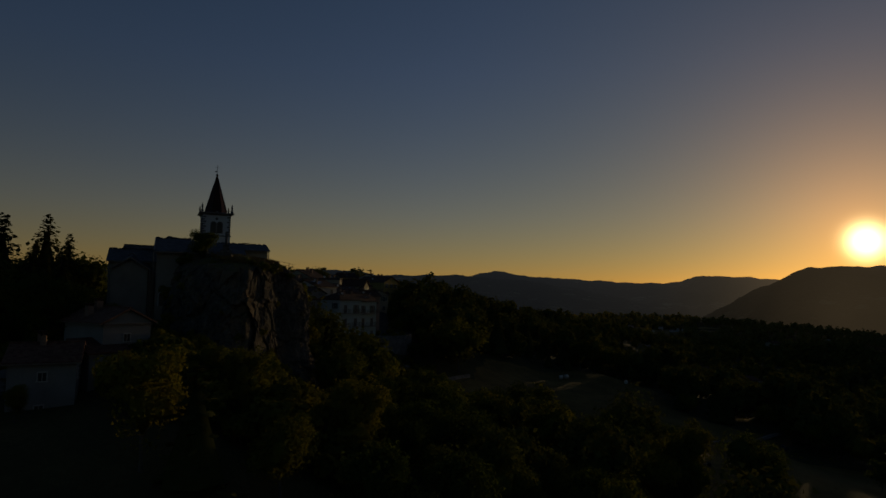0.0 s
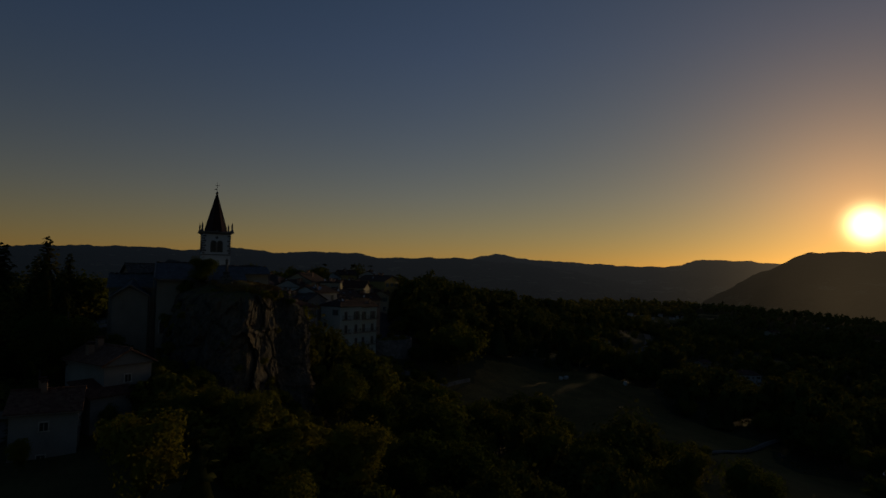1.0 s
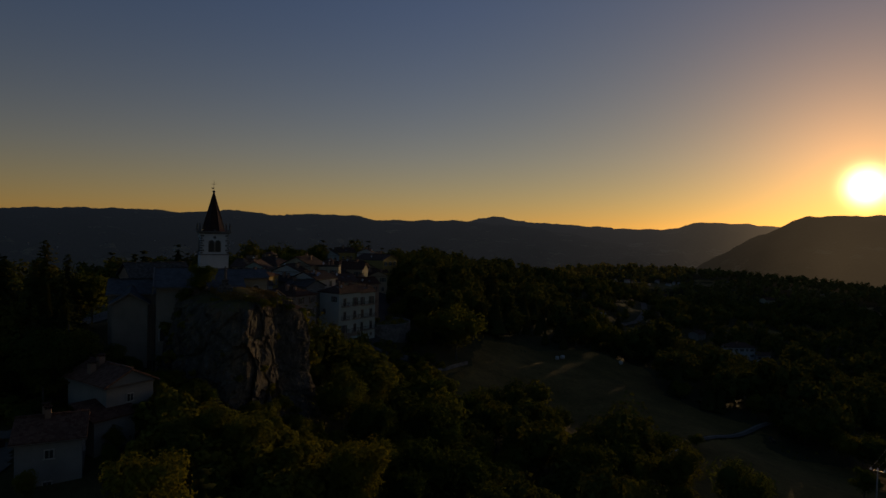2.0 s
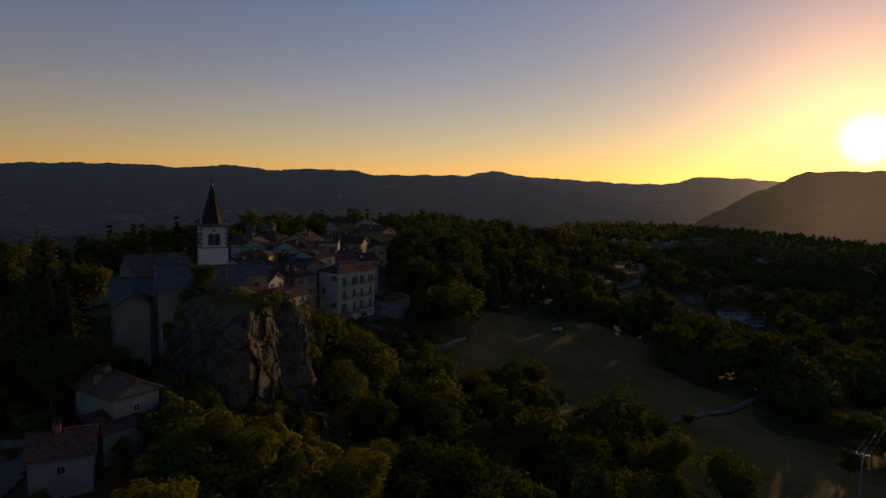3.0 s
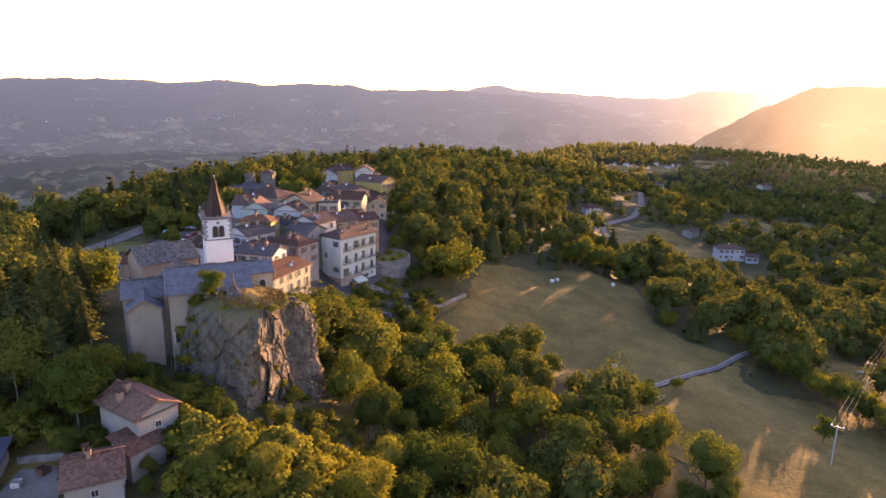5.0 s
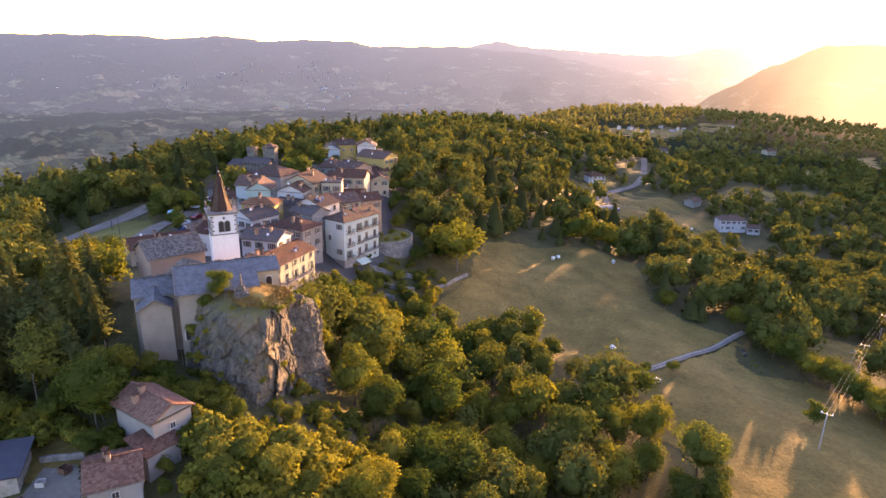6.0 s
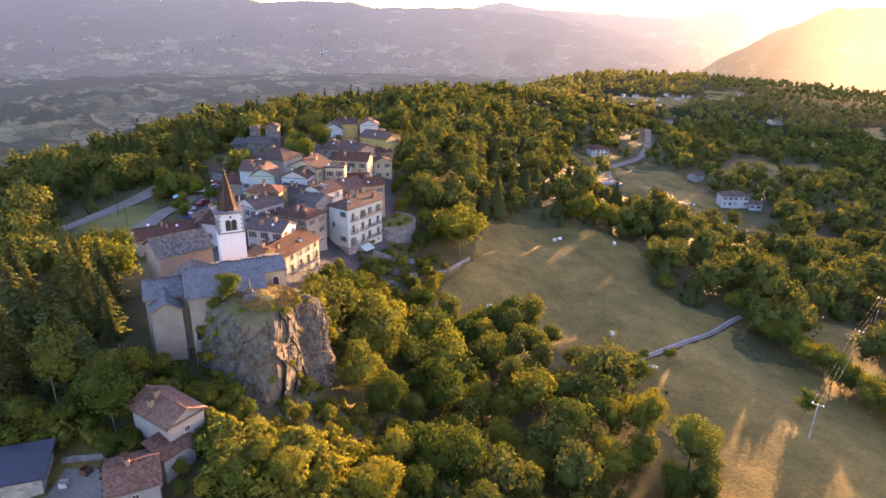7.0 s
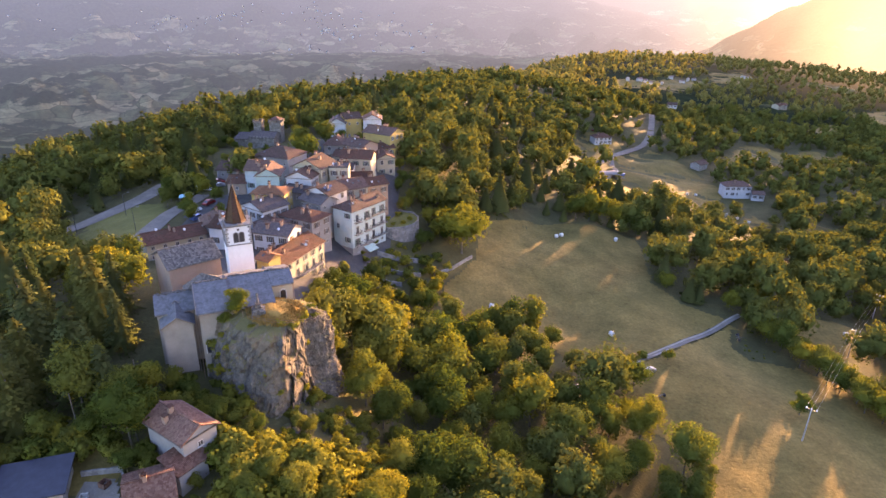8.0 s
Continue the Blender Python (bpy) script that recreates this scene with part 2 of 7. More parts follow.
def far_land(name):
    """Distant valley and ranges: woods, pale fields and clearings; evening haze added as emission."""
    m, nt, b = nodes_of(name)
    p = place(nt)
    level = nt.nodes.new("ShaderNodeVectorMath")
    level.operation = "MULTIPLY"
    level.inputs[1].default_value = (0.8, 1.0, 3.2)
    nt.links.new(p, level.inputs[0])
    flat = level.outputs[0]
    v = nt.nodes.new("ShaderNodeTexVoronoi")
    v.inputs["Scale"].default_value = 0.0135
    warp = nt.nodes.new("ShaderNodeTexNoise")
    warp.inputs["Scale"].default_value, warp.inputs["Detail"].default_value = 0.006, 4.0
    nt.links.new(flat, warp.inputs["Vector"])
    shift = nt.nodes.new("ShaderNodeVectorMath")
    shift.operation = "MULTIPLY_ADD"
    shift.inputs[1].default_value = (36, 36, 36)
    nt.links.new(warp.outputs["Color"], shift.inputs[0])
    nt.links.new(flat, shift.inputs[2])
    nt.links.new(shift.outputs[0], v.inputs["Vector"])
    woods = noise_tex(nt, flat, 0.0062, 10, 0.66)
    # steeper, higher ground is wooded
    up = nt.nodes.new("ShaderNodeSeparateXYZ")
    nt.links.new(p, up.inputs[0])
    high = nt.nodes.new("ShaderNodeMapRange")
    high.inputs["From Min"].default_value, high.inputs["From Max"].default_value, high.inputs["To Max"].default_value = -130, 120, 0.13
    nt.links.new(up.outputs["Z"], high.inputs["Value"])
    both = nt.nodes.new("ShaderNodeMath")
    nt.links.new(woods, both.inputs[0])
    nt.links.new(high.outputs[0], both.inputs[1])
    woods = both.outputs[0]
    fine = noise_tex(nt, p, 0.07, 7, 0.75)
    field = ramp(nt, v.outputs["Color"], ((0.15, (0.035, 0.044, 0.021)), (0.4, (0.056, 0.062, 0.029)), (0.65, (0.088, 0.084, 0.042)), (0.85, (0.14, 0.115, 0.06))))
    # hedges and tracks between the fields
    edge = nt.nodes.new("ShaderNodeTexVoronoi")
    edge.feature = "DISTANCE_TO_EDGE"
    edge.inputs["Scale"].default_value = 0.0135
    nt.links.new(shift.outputs[0], edge.inputs["Vector"])
    field = mix(nt, "MULTIPLY", 1.0, field, ramp(nt, edge.outputs["Distance"], ((0.012, (0.5, 0.52, 0.5)), (0.035, (1, 1, 1)))))
    stripes = noise_tex(nt, shift.outputs[0], 0.012, 5, 0.6)
    field = mix(nt, "MULTIPLY", 0.8, field, ramp(nt, stripes, ((0.35, (0.55, 0.56, 0.55)), (0.65, (1.25, 1.2, 1.15)))))
    col = mix(nt, "MIX", ramp(nt, woods, ((0.50, (0, 0, 0)), (0.53, (1, 1, 1)))), field, (0.022, 0.028, 0.014))
    col = mix(nt, "MULTIPLY", 0.9, col, ramp(nt, fine, ((0.35, (0.6, 0.6, 0.6)), (0.65, (1.2, 1.2, 1.2)))))
    nt.links.new(col, b.inputs["Base Color"])
    b.inputs["Roughness"].default_value = 1.0
    b.inputs["Specular IOR Level"].default_value = 0.0
    haze_emission(nt, b)
    return m


M_FAR = far_land("far_land")
M_SOIL = land("woodland_floor", ((0.3, (0.045, 0.042, 0.019)), (0.5, (0.07, 0.062, 0.026)), (0.7, (0.105, 0.082, 0.034))), 0.03, 1.6)
M_MEADOW = land("dry_meadow", ((0.3, (0.106, 0.079, 0.025)), (0.5, (0.158, 0.107, 0.034)), (0.68, (0.215, 0.140, 0.048))), 0.022, 1.1, 0.7)
M_LAWN = land("green_grass", ((0.3, (0.08, 0.082, 0.024)), (0.7, (0.135, 0.12, 0.038))), 0.05, 1.5, 0.4)
M_DRY = land("straw_grass", ((0.3, (0.15, 0.085, 0.022)), (0.7, (0.27, 0.165, 0.05))), 0.3, 3.0, 0.5)
M_ROAD = land("pale_road", ((0.3, (0.115, 0.10, 0.086)), (0.7, (0.175, 0.152, 0.13))), 0.15, 2.0, 0.3)
M_TRACK = land("worn_track", ((0.3, (0.20, 0.18, 0.155)), (0.7, (0.28, 0.25, 0.215))), 0.15, 2.0, 0.3)
M_ASPHALT = land("asphalt", ((0.3, (0.045, 0.043, 0.042)), (0.7, (0.075, 0.072, 0.069))), 0.1, 2.0, 0.3)
M_ROCK = cliff_rock("limestone")
M_LEAF = [leaf_material("leaves_green", (0.037, 0.044, 0.010), (0.074, 0.083, 0.018), (0.049, 0.053, 0.007)),
          leaf_material("leaves_olive", (0.042, 0.046, 0.011), (0.082, 0.084, 0.019), (0.054, 0.055, 0.007)),
          leaf_material("leaves_golden", (0.060, 0.060, 0.012), (0.104, 0.099, 0.020), (0.074, 0.070, 0.008))]
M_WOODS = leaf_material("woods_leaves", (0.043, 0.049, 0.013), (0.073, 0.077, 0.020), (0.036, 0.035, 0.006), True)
# paler and yellower than the nearer woods: haze put into the leaf colour
M_DISTANT = leaf_material("hazed_distant_leaves", (0.067, 0.064, 0.020), (0.101, 0.091, 0.028), (0.080, 0.066, 0.015), True)
M_PINES = leaf_material("pine_needles", (0.028, 0.032, 0.011), (0.050, 0.052, 0.017), (0.026, 0.025, 0.005), True)
M_FARWALL = plain("far_white_wall", (0.34, 0.31, 0.28), 0.8, 0, 0.1, 0.02)
M_NEEDLE = leaf_material("needles", (0.034, 0.039, 0.015), (0.060, 0.064, 0.023), (0.026, 0.027, 0.006))
M_BARK = plain("bark", (0.075, 0.06, 0.045), 0.95, 0, 0.4, 3.0)

# ---------------------------------------------------------------- land form
# cross sections of the hill: heights along XS at one y each
XS = np.array([-600.0, -260.0, -130.0, -85.0, -50.0, -25.0, 0.0, 30.0, 60.0, 95.0, 150.0, 220.0, 330.0, 500.0, 900.0])
SECTIONS = []


def section(y, *heights):
    SECTIONS.append((y, heights))


section(-300, -41, 8, 18, 20, 21, 21, 21, 20, 19, 18, 16, 14, 10, 8, 10)
section(20, -30, 55, 77, 81, 81, 78, 72, 67, 64, 60, 52, 43, 32, 21, 12)
section(70, -32, 56, 82, 87, 89, 88, 76, 67, 66, 61, 53, 43, 32, 22, 12)
section(95, -33, 56, 84, 90, 94, 87, 71, 67, 65, 61, 53, 43, 32, 22, 12)
section(125, -34, 56, 85, 91, 95, 83, 70, 68, 66, 61, 52, 42, 32, 22, 11)
section(160, -37, 55, 85, 91, 92, 81, 71, 66, 65, 60, 51, 41, 31, 23, 11)
section(200, -40, 54, 85, 92, 95, 90, 79, 70, 67, 62, 51, 39, 31, 23, 11)
section(260, -46, 51, 86, 93, 96, 93, 85, 75, 69, 62, 49, 38, 32, 24, 10)
section(330, -55, 49, 85, 90, 90, 90, 87, 79, 69, 57, 46, 40, 34, 26, 9)
section(420, -71, 46, 80, 87, 90, 89, 88, 81, 69, 54, 49, 45, 37, 30, 8)
section(520, -94, 24, 60, 72, 79, 83, 83, 80, 76, 69, 58, 47, 40, 35, 9)
section(650, -118, -21, 25, 43, 54, 61, 66, 71, 73, 70, 61, 45, 42, 38, 12)
section(850, -131, -73, -22, -4, 10, 18, 25, 33, 40, 47, 53, 52, 46, 40, 13)
section(1150, -147, -129, -110, -95, -76, -62, -47, -30, -14, 4, 27, 46, 52, 47, 15)
section(1600, -185, -158, -133, -120, -110, -102, -94, -84, -73, -61, -42, -21, 8, 24, 0)
YS = np.array([s[0] for s in SECTIONS], float)
HS = np.array([s[1] for s in SECTIONS], float)


def weights(v, knots):
    """Smooth (Hermite) weights of a value between uneven knots: four indices and four weights."""
    v = np.clip(v, knots[0], knots[-1])
    i = np.clip(np.searchsorted(knots, v) - 1, 0, len(knots) - 2)
    a, b = np.maximum(i - 1, 0), np.minimum(i + 2, len(knots) - 1)
    h = knots[i + 1] - knots[i]
    s = (v - knots[i]) / h
    h00, h10, h01, h11 = 2 * s**3 - 3 * s**2 + 1, s**3 - 2 * s**2 + s, -2 * s**3 + 3 * s**2, s**3 - s**2
    ka, kb = h / (knots[i + 1] - knots[a]), h / (knots[b] - knots[i])
    return (a, i, i + 1, b), (-h10 * ka, h00 - h11 * kb, h01 + h10 * ka, h11 * kb)


def wave_noise(x, y, size, seed):
    """Cheap smooth noise for whole arrays, about -1 to 1."""
    r = np.random.RandomState(seed)
    total = 0
    for k in range(5):
        a, ph, f = r.uniform(0, 6.28), r.uniform(0, 6.28), r.uniform(0.6, 1.7)
        total = total + np.sin((x * np.cos(a) + y * np.sin(a)) * 6.28 * f / size + ph + 1.3 * np.sin((y * np.cos(a) - x * np.sin(a)) * 4 / size + ph * 2))
    return total / 3.2


# crests of the ranges round the valley: degrees from north, degrees above the eye's level
CREST_4050 = ((-180, 0.6), (-90, 0.8), (-50, 0.9), (-36, 1.11), (-32, 1.34), (-27, 1.42), (-23, 1.22), (-19.6, 1.58), (-15, 1.2), (-12.4, 1.45), (-8.3, 1.36), (-6.7, 1.0), (0.6, 1.15), (4, 0.9), (6, 0.8), (8, 0.62), (12, 0.0), (17, -0.95), (23, -1.95), (26, -3.2), (40, -3.4), (180, 0.6))
CREST_4650 = ((-180, 0), (-10, 0.4), (2, 1.1), (4.3, 1.67), (6.9, 1.2), (11, 0.96), (16.9, 0.66), (20, 0.7), (22.5, 1.4), (25.1, 1.28), (29.1, 1.05), (60, 0.8), (180, 0))
CREST_2500 = ((-180, -4.5), (19, -4.5), (22, -3.0), (24, -1.4), (26.5, 0.0), (28.5, 0.95), (30.4, 1.86), (32.3, 1.95), (35.5, 1.85), (42, 1.9), (55, 1.2), (80, -1), (180, -4.5))
RANGES = {4050: CREST_4050, 4650: CREST_4650, 2500: CREST_2500}


def ground_height(x, y):
    x, y = np.asarray(x, float), np.asarray(y, float)
    (xi, xw), (yi, yw) = weights(x, XS), weights(y, YS)
    near = sum(HS[yi[j], xi[k]] * yw[j] * xw[k] for j in range(4) for k in range(4))
    r = np.hypot(x, y)
    th = np.degrees(np.arctan2(x, y))
    wide = np.clip((r - 30) / 200, 0.15, 1)
    near = near + 1.3 * wide * wave_noise(x, y, 60, 3) * np.clip(r / 150, 0, 1.5) + 0.16 * wave_noise(x, y, 17, 4)
    floor = -150 + 34 * wave_noise(x, y, 760, 5) + 15 * wave_noise(x, y, 260, 6)
    out = np.clip((r - 1450) / 700, 0, 1)
    out = out * out * (3 - 2 * out)
    h = near * (1 - out) + floor * out
    rough = 34 * wave_noise(x, y, 430, 7) + 24 * wave_noise(x, y, 190, 8) + 12 * wave_noise(x, y, 85, 12)
    for far, crest in RANGES.items():
        el = np.interp(th, [c[0] for c in crest], [c[1] for c in crest])
        top = 120 + far * np.tan(np.radians(el)) + 6 * wave_noise(x, y, 210, 9) + 4 * wave_noise(x, y, 75, 10)
        d = (r - far) / np.where(r < far, far * (0.21 if far < 3000 else 0.19), far * 0.2)
        lift = np.exp(-d * d) * (1 + 0 * d)
        gully = 1.7 * rough * np.clip(1 - lift, 0, 1) * np.clip(lift * 4, 0, 1)
        h = np.maximum(h, -150 + (top + 150) * lift + gully - 40 * (1 - np.clip(lift * 3, 0, 1)))
    return h


def gz(x, y):
    return float(ground_height(x, y))


# ---------------------------------------------------------------- mesh helpers
class Shape:
    """A growing list of vertices and faces for one part."""

    def __init__(self):
        self.v, self.f = [], []

    def add(self, verts, faces):
        n = len(self.v)
        self.v += [tuple(p) for p in verts]
        self.f += [tuple(n + i for i in f) for f in faces]
        return self

    def box(self, x0, x1, y0, y1, z0, z1):
        v = [(x, y, z) for z in (z0, z1) for x, y in ((x0, y0), (x1, y0), (x1, y1), (x0, y1))]
        return self.add(v, [(3, 2, 1, 0), (4, 5, 6, 7), (0, 1, 5, 4), (1, 2, 6, 5), (2, 3, 7, 6), (3, 0, 4, 7)])

    def beam(self, a, b, w, h):
        """A square bar from a to b."""
        a, b = Vector(a), Vector(b)
        q = (b - a).to_track_quat("Y", "Z")
        v = []
        for p in (a, b):
            for sx, sz in ((-1, -1), (1, -1), (1, 1), (-1, 1)):
                v.append(p + q @ Vector((sx * w / 2, 0, sz * h / 2)))
        return self.add(v, [(0, 1, 2, 3), (7, 6, 5, 4), (0, 4, 5, 1), (1, 5, 6, 2), (2, 6, 7, 3), (3, 7, 4, 0)])

    def rings(self, rings, close=True):
        """Skin over rings of equal count (lists of points)."""
        n, m = len(rings[0]), len(rings)
        v = [p for r in rings for p in r]
        f = [(i * n + j, i * n + (j + 1) % n, (i + 1) * n + (j + 1) % n, (i + 1) * n + j) for i in range(m - 1) for j in range(n)]
        if close:
            f += [tuple(reversed(range(n))), tuple((m - 1) * n + j for j in range(n))]
        return self.add(v, f)

    def cyl(self, x, y, z0, z1, r0, r1=None, n=10):
        r1 = r0 if r1 is None else r1
        return self.rings([[(x + r * math.cos(6.2832 * j / n), y + r * math.sin(6.2832 * j / n), z) for j in range(n)] for z, r in ((z0, r0), (z1, r1))])

    def slab(self, poly, thick):
        """A sloping slab: a polygon of 3D points and the same, lowered."""
        n = len(poly)
        low = [(x, y, z - thick) for x, y, z in poly]
        return self.add(list(poly) + low, [tuple(range(n)), tuple(reversed(range(n, 2 * n)))] + [(i, i + n, (i + 1) % n + n, (i + 1) % n) for i in range(n)])

    def mesh(self, name, material, smooth=False):
        me = bpy.data.meshes.new(name)
        me.from_pydata(self.v, [], self.f)
        for m in material if isinstance(material, (list, tuple)) else [material]:
            me.materials.append(m)
        if smooth:
            me.shade_smooth()
        me.update()
        return me


def part(name, shape, material, parent, label="", smooth=False):
    me = shape if isinstance(shape, bpy.types.Mesh) else shape.mesh(name, material, smooth)
    ob = new(name, me)
    ob.parent = parent
    if label:
        tagged(ob, label)
    return ob


def thing(name, m, label, category, group="", kind=""):
    ob = new(name)
    ob.matrix_basis = m
    return tagged(ob, label, category, group, kind)


def arrays_mesh(name, verts, tris, material, quads=None, normals=None):
    me = bpy.data.meshes.new(name)
    verts = np.asarray(verts, np.float32)
    faces = [np.asarray(tris, np.int32).reshape(-1, 3)] if tris is not None and len(tris) else []
    k = [3] * len(faces)
    if quads is not None and len(quads):
        faces.append(np.asarray(quads, np.int32).reshape(-1, 4))
        k.append(4)
    me.vertices.add(len(verts))
    me.vertices.foreach_set("co", verts.ravel())
    loops = np.concatenate([f.ravel() for f in faces])
    me.loops.add(len(loops))
    me.loops.foreach_set("vertex_index", loops)
    sizes = np.concatenate([np.full(len(f), n) for f, n in zip(faces, k)])
    me.polygons.add(len(sizes))
    me.polygons.foreach_set("loop_start", np.concatenate([[0], np.cumsum(sizes)[:-1]]).astype(np.int32))
    me.materials.append(material)
    me.update(calc_edges=True)
    if normals is not None:
        me.normals_split_custom_set_from_vertices(np.asarray(normals, np.float32))
    return me


# ---------------------------------------------------------------- ground and distance
def polar_sheet(name, radii, material, front):
    """A ring-shaped sheet of land about the origin, finer towards the north, where the valley lies."""
    th = np.radians(np.concatenate([np.linspace(-52, 52, front, endpoint=False), np.linspace(52, 308, 110, endpoint=False)]))
    steps = len(th)
    r, t = np.meshgrid(radii, th, indexing="ij")
    x, y = r * np.sin(t), r * np.cos(t)
    z = ground_height(x, y)
    n = len(radii)
    i, j = np.meshgrid(np.arange(n - 1), np.arange(steps), indexing="ij")
    a, b = i * steps + j, i * steps + (j + 1) % steps
    q = np.stack([a, b, b + steps, a + steps], -1).reshape(-1, 4)[:, ::-1]
    me = arrays_mesh(name, np.stack([x, y, z], -1).reshape(-1, 3), None, material, q)
    me.shade_smooth()
    return new(name, me)


SPLIT = 640.0
ground = polar_sheet("ground", np.concatenate([[0.01, 3.0], np.geomspace(8, SPLIT, 150)]), M_SOIL, 300)
tagged(ground, "brown woodland soil and dry grass on the hillside", "ground", kind="structure")
# far land glows with the haze painted into M_FAR
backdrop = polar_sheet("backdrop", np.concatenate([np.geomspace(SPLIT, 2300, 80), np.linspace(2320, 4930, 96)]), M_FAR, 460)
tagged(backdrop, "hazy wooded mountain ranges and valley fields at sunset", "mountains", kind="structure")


def inside(px, py, poly):
    px, py = np.asarray(px, float), np.asarray(py, float)
    hit = np.zeros(px.shape, bool)
    for (x0, y0), (x1, y1) in zip(poly, poly[1:] + poly[:1]):
        cross = (y0 > py) != (y1 > py)
        hit ^= cross & (px < (x1 - x0) * (py - y0) / ((y1 - y0) or 1e-9) + x0)
    return hit


def draped(name, poly, material, step, lift, label, category, kind="structure"):
    """A patch of land cover that follows the ground, with a ragged edge."""
    xs, ys = [p[0] for p in poly], [p[1] for p in poly]
    gx, gy = np.meshgrid(np.arange(min(xs) - step, max(xs) + step, step), np.arange(min(ys) - step, max(ys) + step, step), indexing="ij")
    wx, wy = gx + 1.4 * step * wave_noise(gx, gy, 14, 21) * 0.6, gy + 1.4 * step * wave_noise(gx, gy, 12, 22) * 0.6
    keep = inside(wx, wy, poly)
    z = ground_height(gx, gy) + lift
    n, m = gx.shape
    i, j = np.meshgrid(np.arange(n - 1), np.arange(m - 1), indexing="ij")
    q = np.stack([i * m + j, (i + 1) * m + j, (i + 1) * m + j + 1, i * m + j + 1], -1).reshape(-1, 4)
    q = q[keep.ravel()[q].all(1)]
    used, inv = np.unique(q, return_inverse=True)
    v = np.stack([gx, gy, z], -1).reshape(-1, 3)[used]
    me = arrays_mesh(name, v, None, material, inv.reshape(-1, 4))
    me.shade_smooth()
    return tagged(new(name, me), label, category, kind=kind)


def strip(name, line, width, material, lift, label, category):
    """A road that follows the ground along a line."""
    pts = []
    for (x0, y0), (x1, y1) in zip(line, line[1:]):
        k = max(2, int(math.hypot(x1 - x0, y1 - y0) / 2.0))
        pts += [(x0 + (x1 - x0) * i / k, y0 + (y1 - y0) * i / k) for i in range(k)]
    pts.append(line[-1])
    p = np.array(pts)
    for _ in range(6):
        p[1:-1] = (p[:-2] + 2 * p[1:-1] + p[2:]) / 4
    d = np.gradient(p, axis=0)
    d /= np.linalg.norm(d, axis=1)[:, None]
    nrm = np.stack([-d[:, 1], d[:, 0]], 1)
    rows = [p + nrm * width * o for o in (-0.5, -0.17, 0.17, 0.5)]
    v = np.stack(rows, 1)
    z = ground_height(v[..., 0], v[..., 1]) + lift
    z = np.maximum(z, z.mean(1, keepdims=True))
    n = len(p)
    i, j = np.meshgrid(np.arange(n - 1), np.arange(3), indexing="ij")
    q = np.stack([i * 4 + j, (i + 1) * 4 + j, (i + 1) * 4 + j + 1, i * 4 + j + 1], -1).reshape(-1, 4)[:, ::-1]
    me = arrays_mesh(name, np.concatenate([v, z[..., None]], -1).reshape(-1, 3), None, material, q)
    return tagged(new(name, me), label, category, kind="structure")


MEADOW = [(13, 216), (27, 229), (45, 231), (64, 232), (74, 227), (69, 190), (74, 177), (87.5, 171), (59.5, 147), (46, 137.2), (36, 130.5), (30, 137), (26, 150), (15, 156), (2, 148), (-5, 158), (0, 172), (7, 184), (9, 197)]
LOWER = [(38, 129.5), (47, 136.6), (60, 146), (86.5, 169), (94, 160), (98, 147), (107, 140), (110, 128), (104, 109), (90, 90), (72, 78), (50, 80), (47, 108), (41, 113)]
FIELD_A = [(114, 426), (146, 446), (160, 425), (171, 364), (141, 324), (103, 306), (84, 318), (95, 350), (108, 385)]
FIELD_B = [(125, 284), (168, 326), (175, 301), (155, 258), (139, 265)]
FIELD_C = [(108, 176), (120, 181), (150, 189), (137, 168), (118, 157), (106, 162)]
FIELD_D = [(186, 315), (219, 323), (203, 296), (177, 292)]
LAWN = [(-103, 149), (-111, 173), (-102, 187), (-94, 191), (-86, 178), (-86, 156), (-89, 149)]
FIELD_E = [(-206, 268), (-222, 288), (-232, 304), (-222, 324), (-209, 347), (-196, 322), (-192, 296)]
FIELD_F = [(190, 420), (260, 440), (290, 480), (230, 490)]
FIELD_G = [(260, 330), (330, 345), (330, 390), (270, 370)]
FAR_FIELDS = [([(262, 486), (292, 492), (312, 458), (296, 440), (266, 444)], "pale stubble field between hedges on the far slope"), ([(436, 690), (500, 715), (440, 612), (404, 618)], "wide pale field on the sunny far slope"),
              ([(160, 716), (222, 762), (212, 708), (158, 664)], "pale clearing on the wooded ridge"), ([(214, 846), (276, 868), (345, 905), (340, 850), (300, 800), (245, 772), (206, 786)], "dry grass between the hamlet houses"),
              ([(392, 980), (470, 1000), (440, 910), (405, 868), (362, 884)], "pale pasture behind the hamlet"), ([(500, 930), (570, 960), (590, 900), (530, 850)], "pale field on the far shoulder of the hill"),
              ([(330, 590), (385, 625), (372, 575), (340, 552)], "dry field among hedges on the far slope")]
CLEAR = [(-60, 66), (-47, 66), (-47, 75), (-58, 80), (-66, 76)]
TERRACES = [(-26, 150), (-12, 156), (0, 170), (4, 184), (-6, 196), (-9, 186), (-22, 172)]
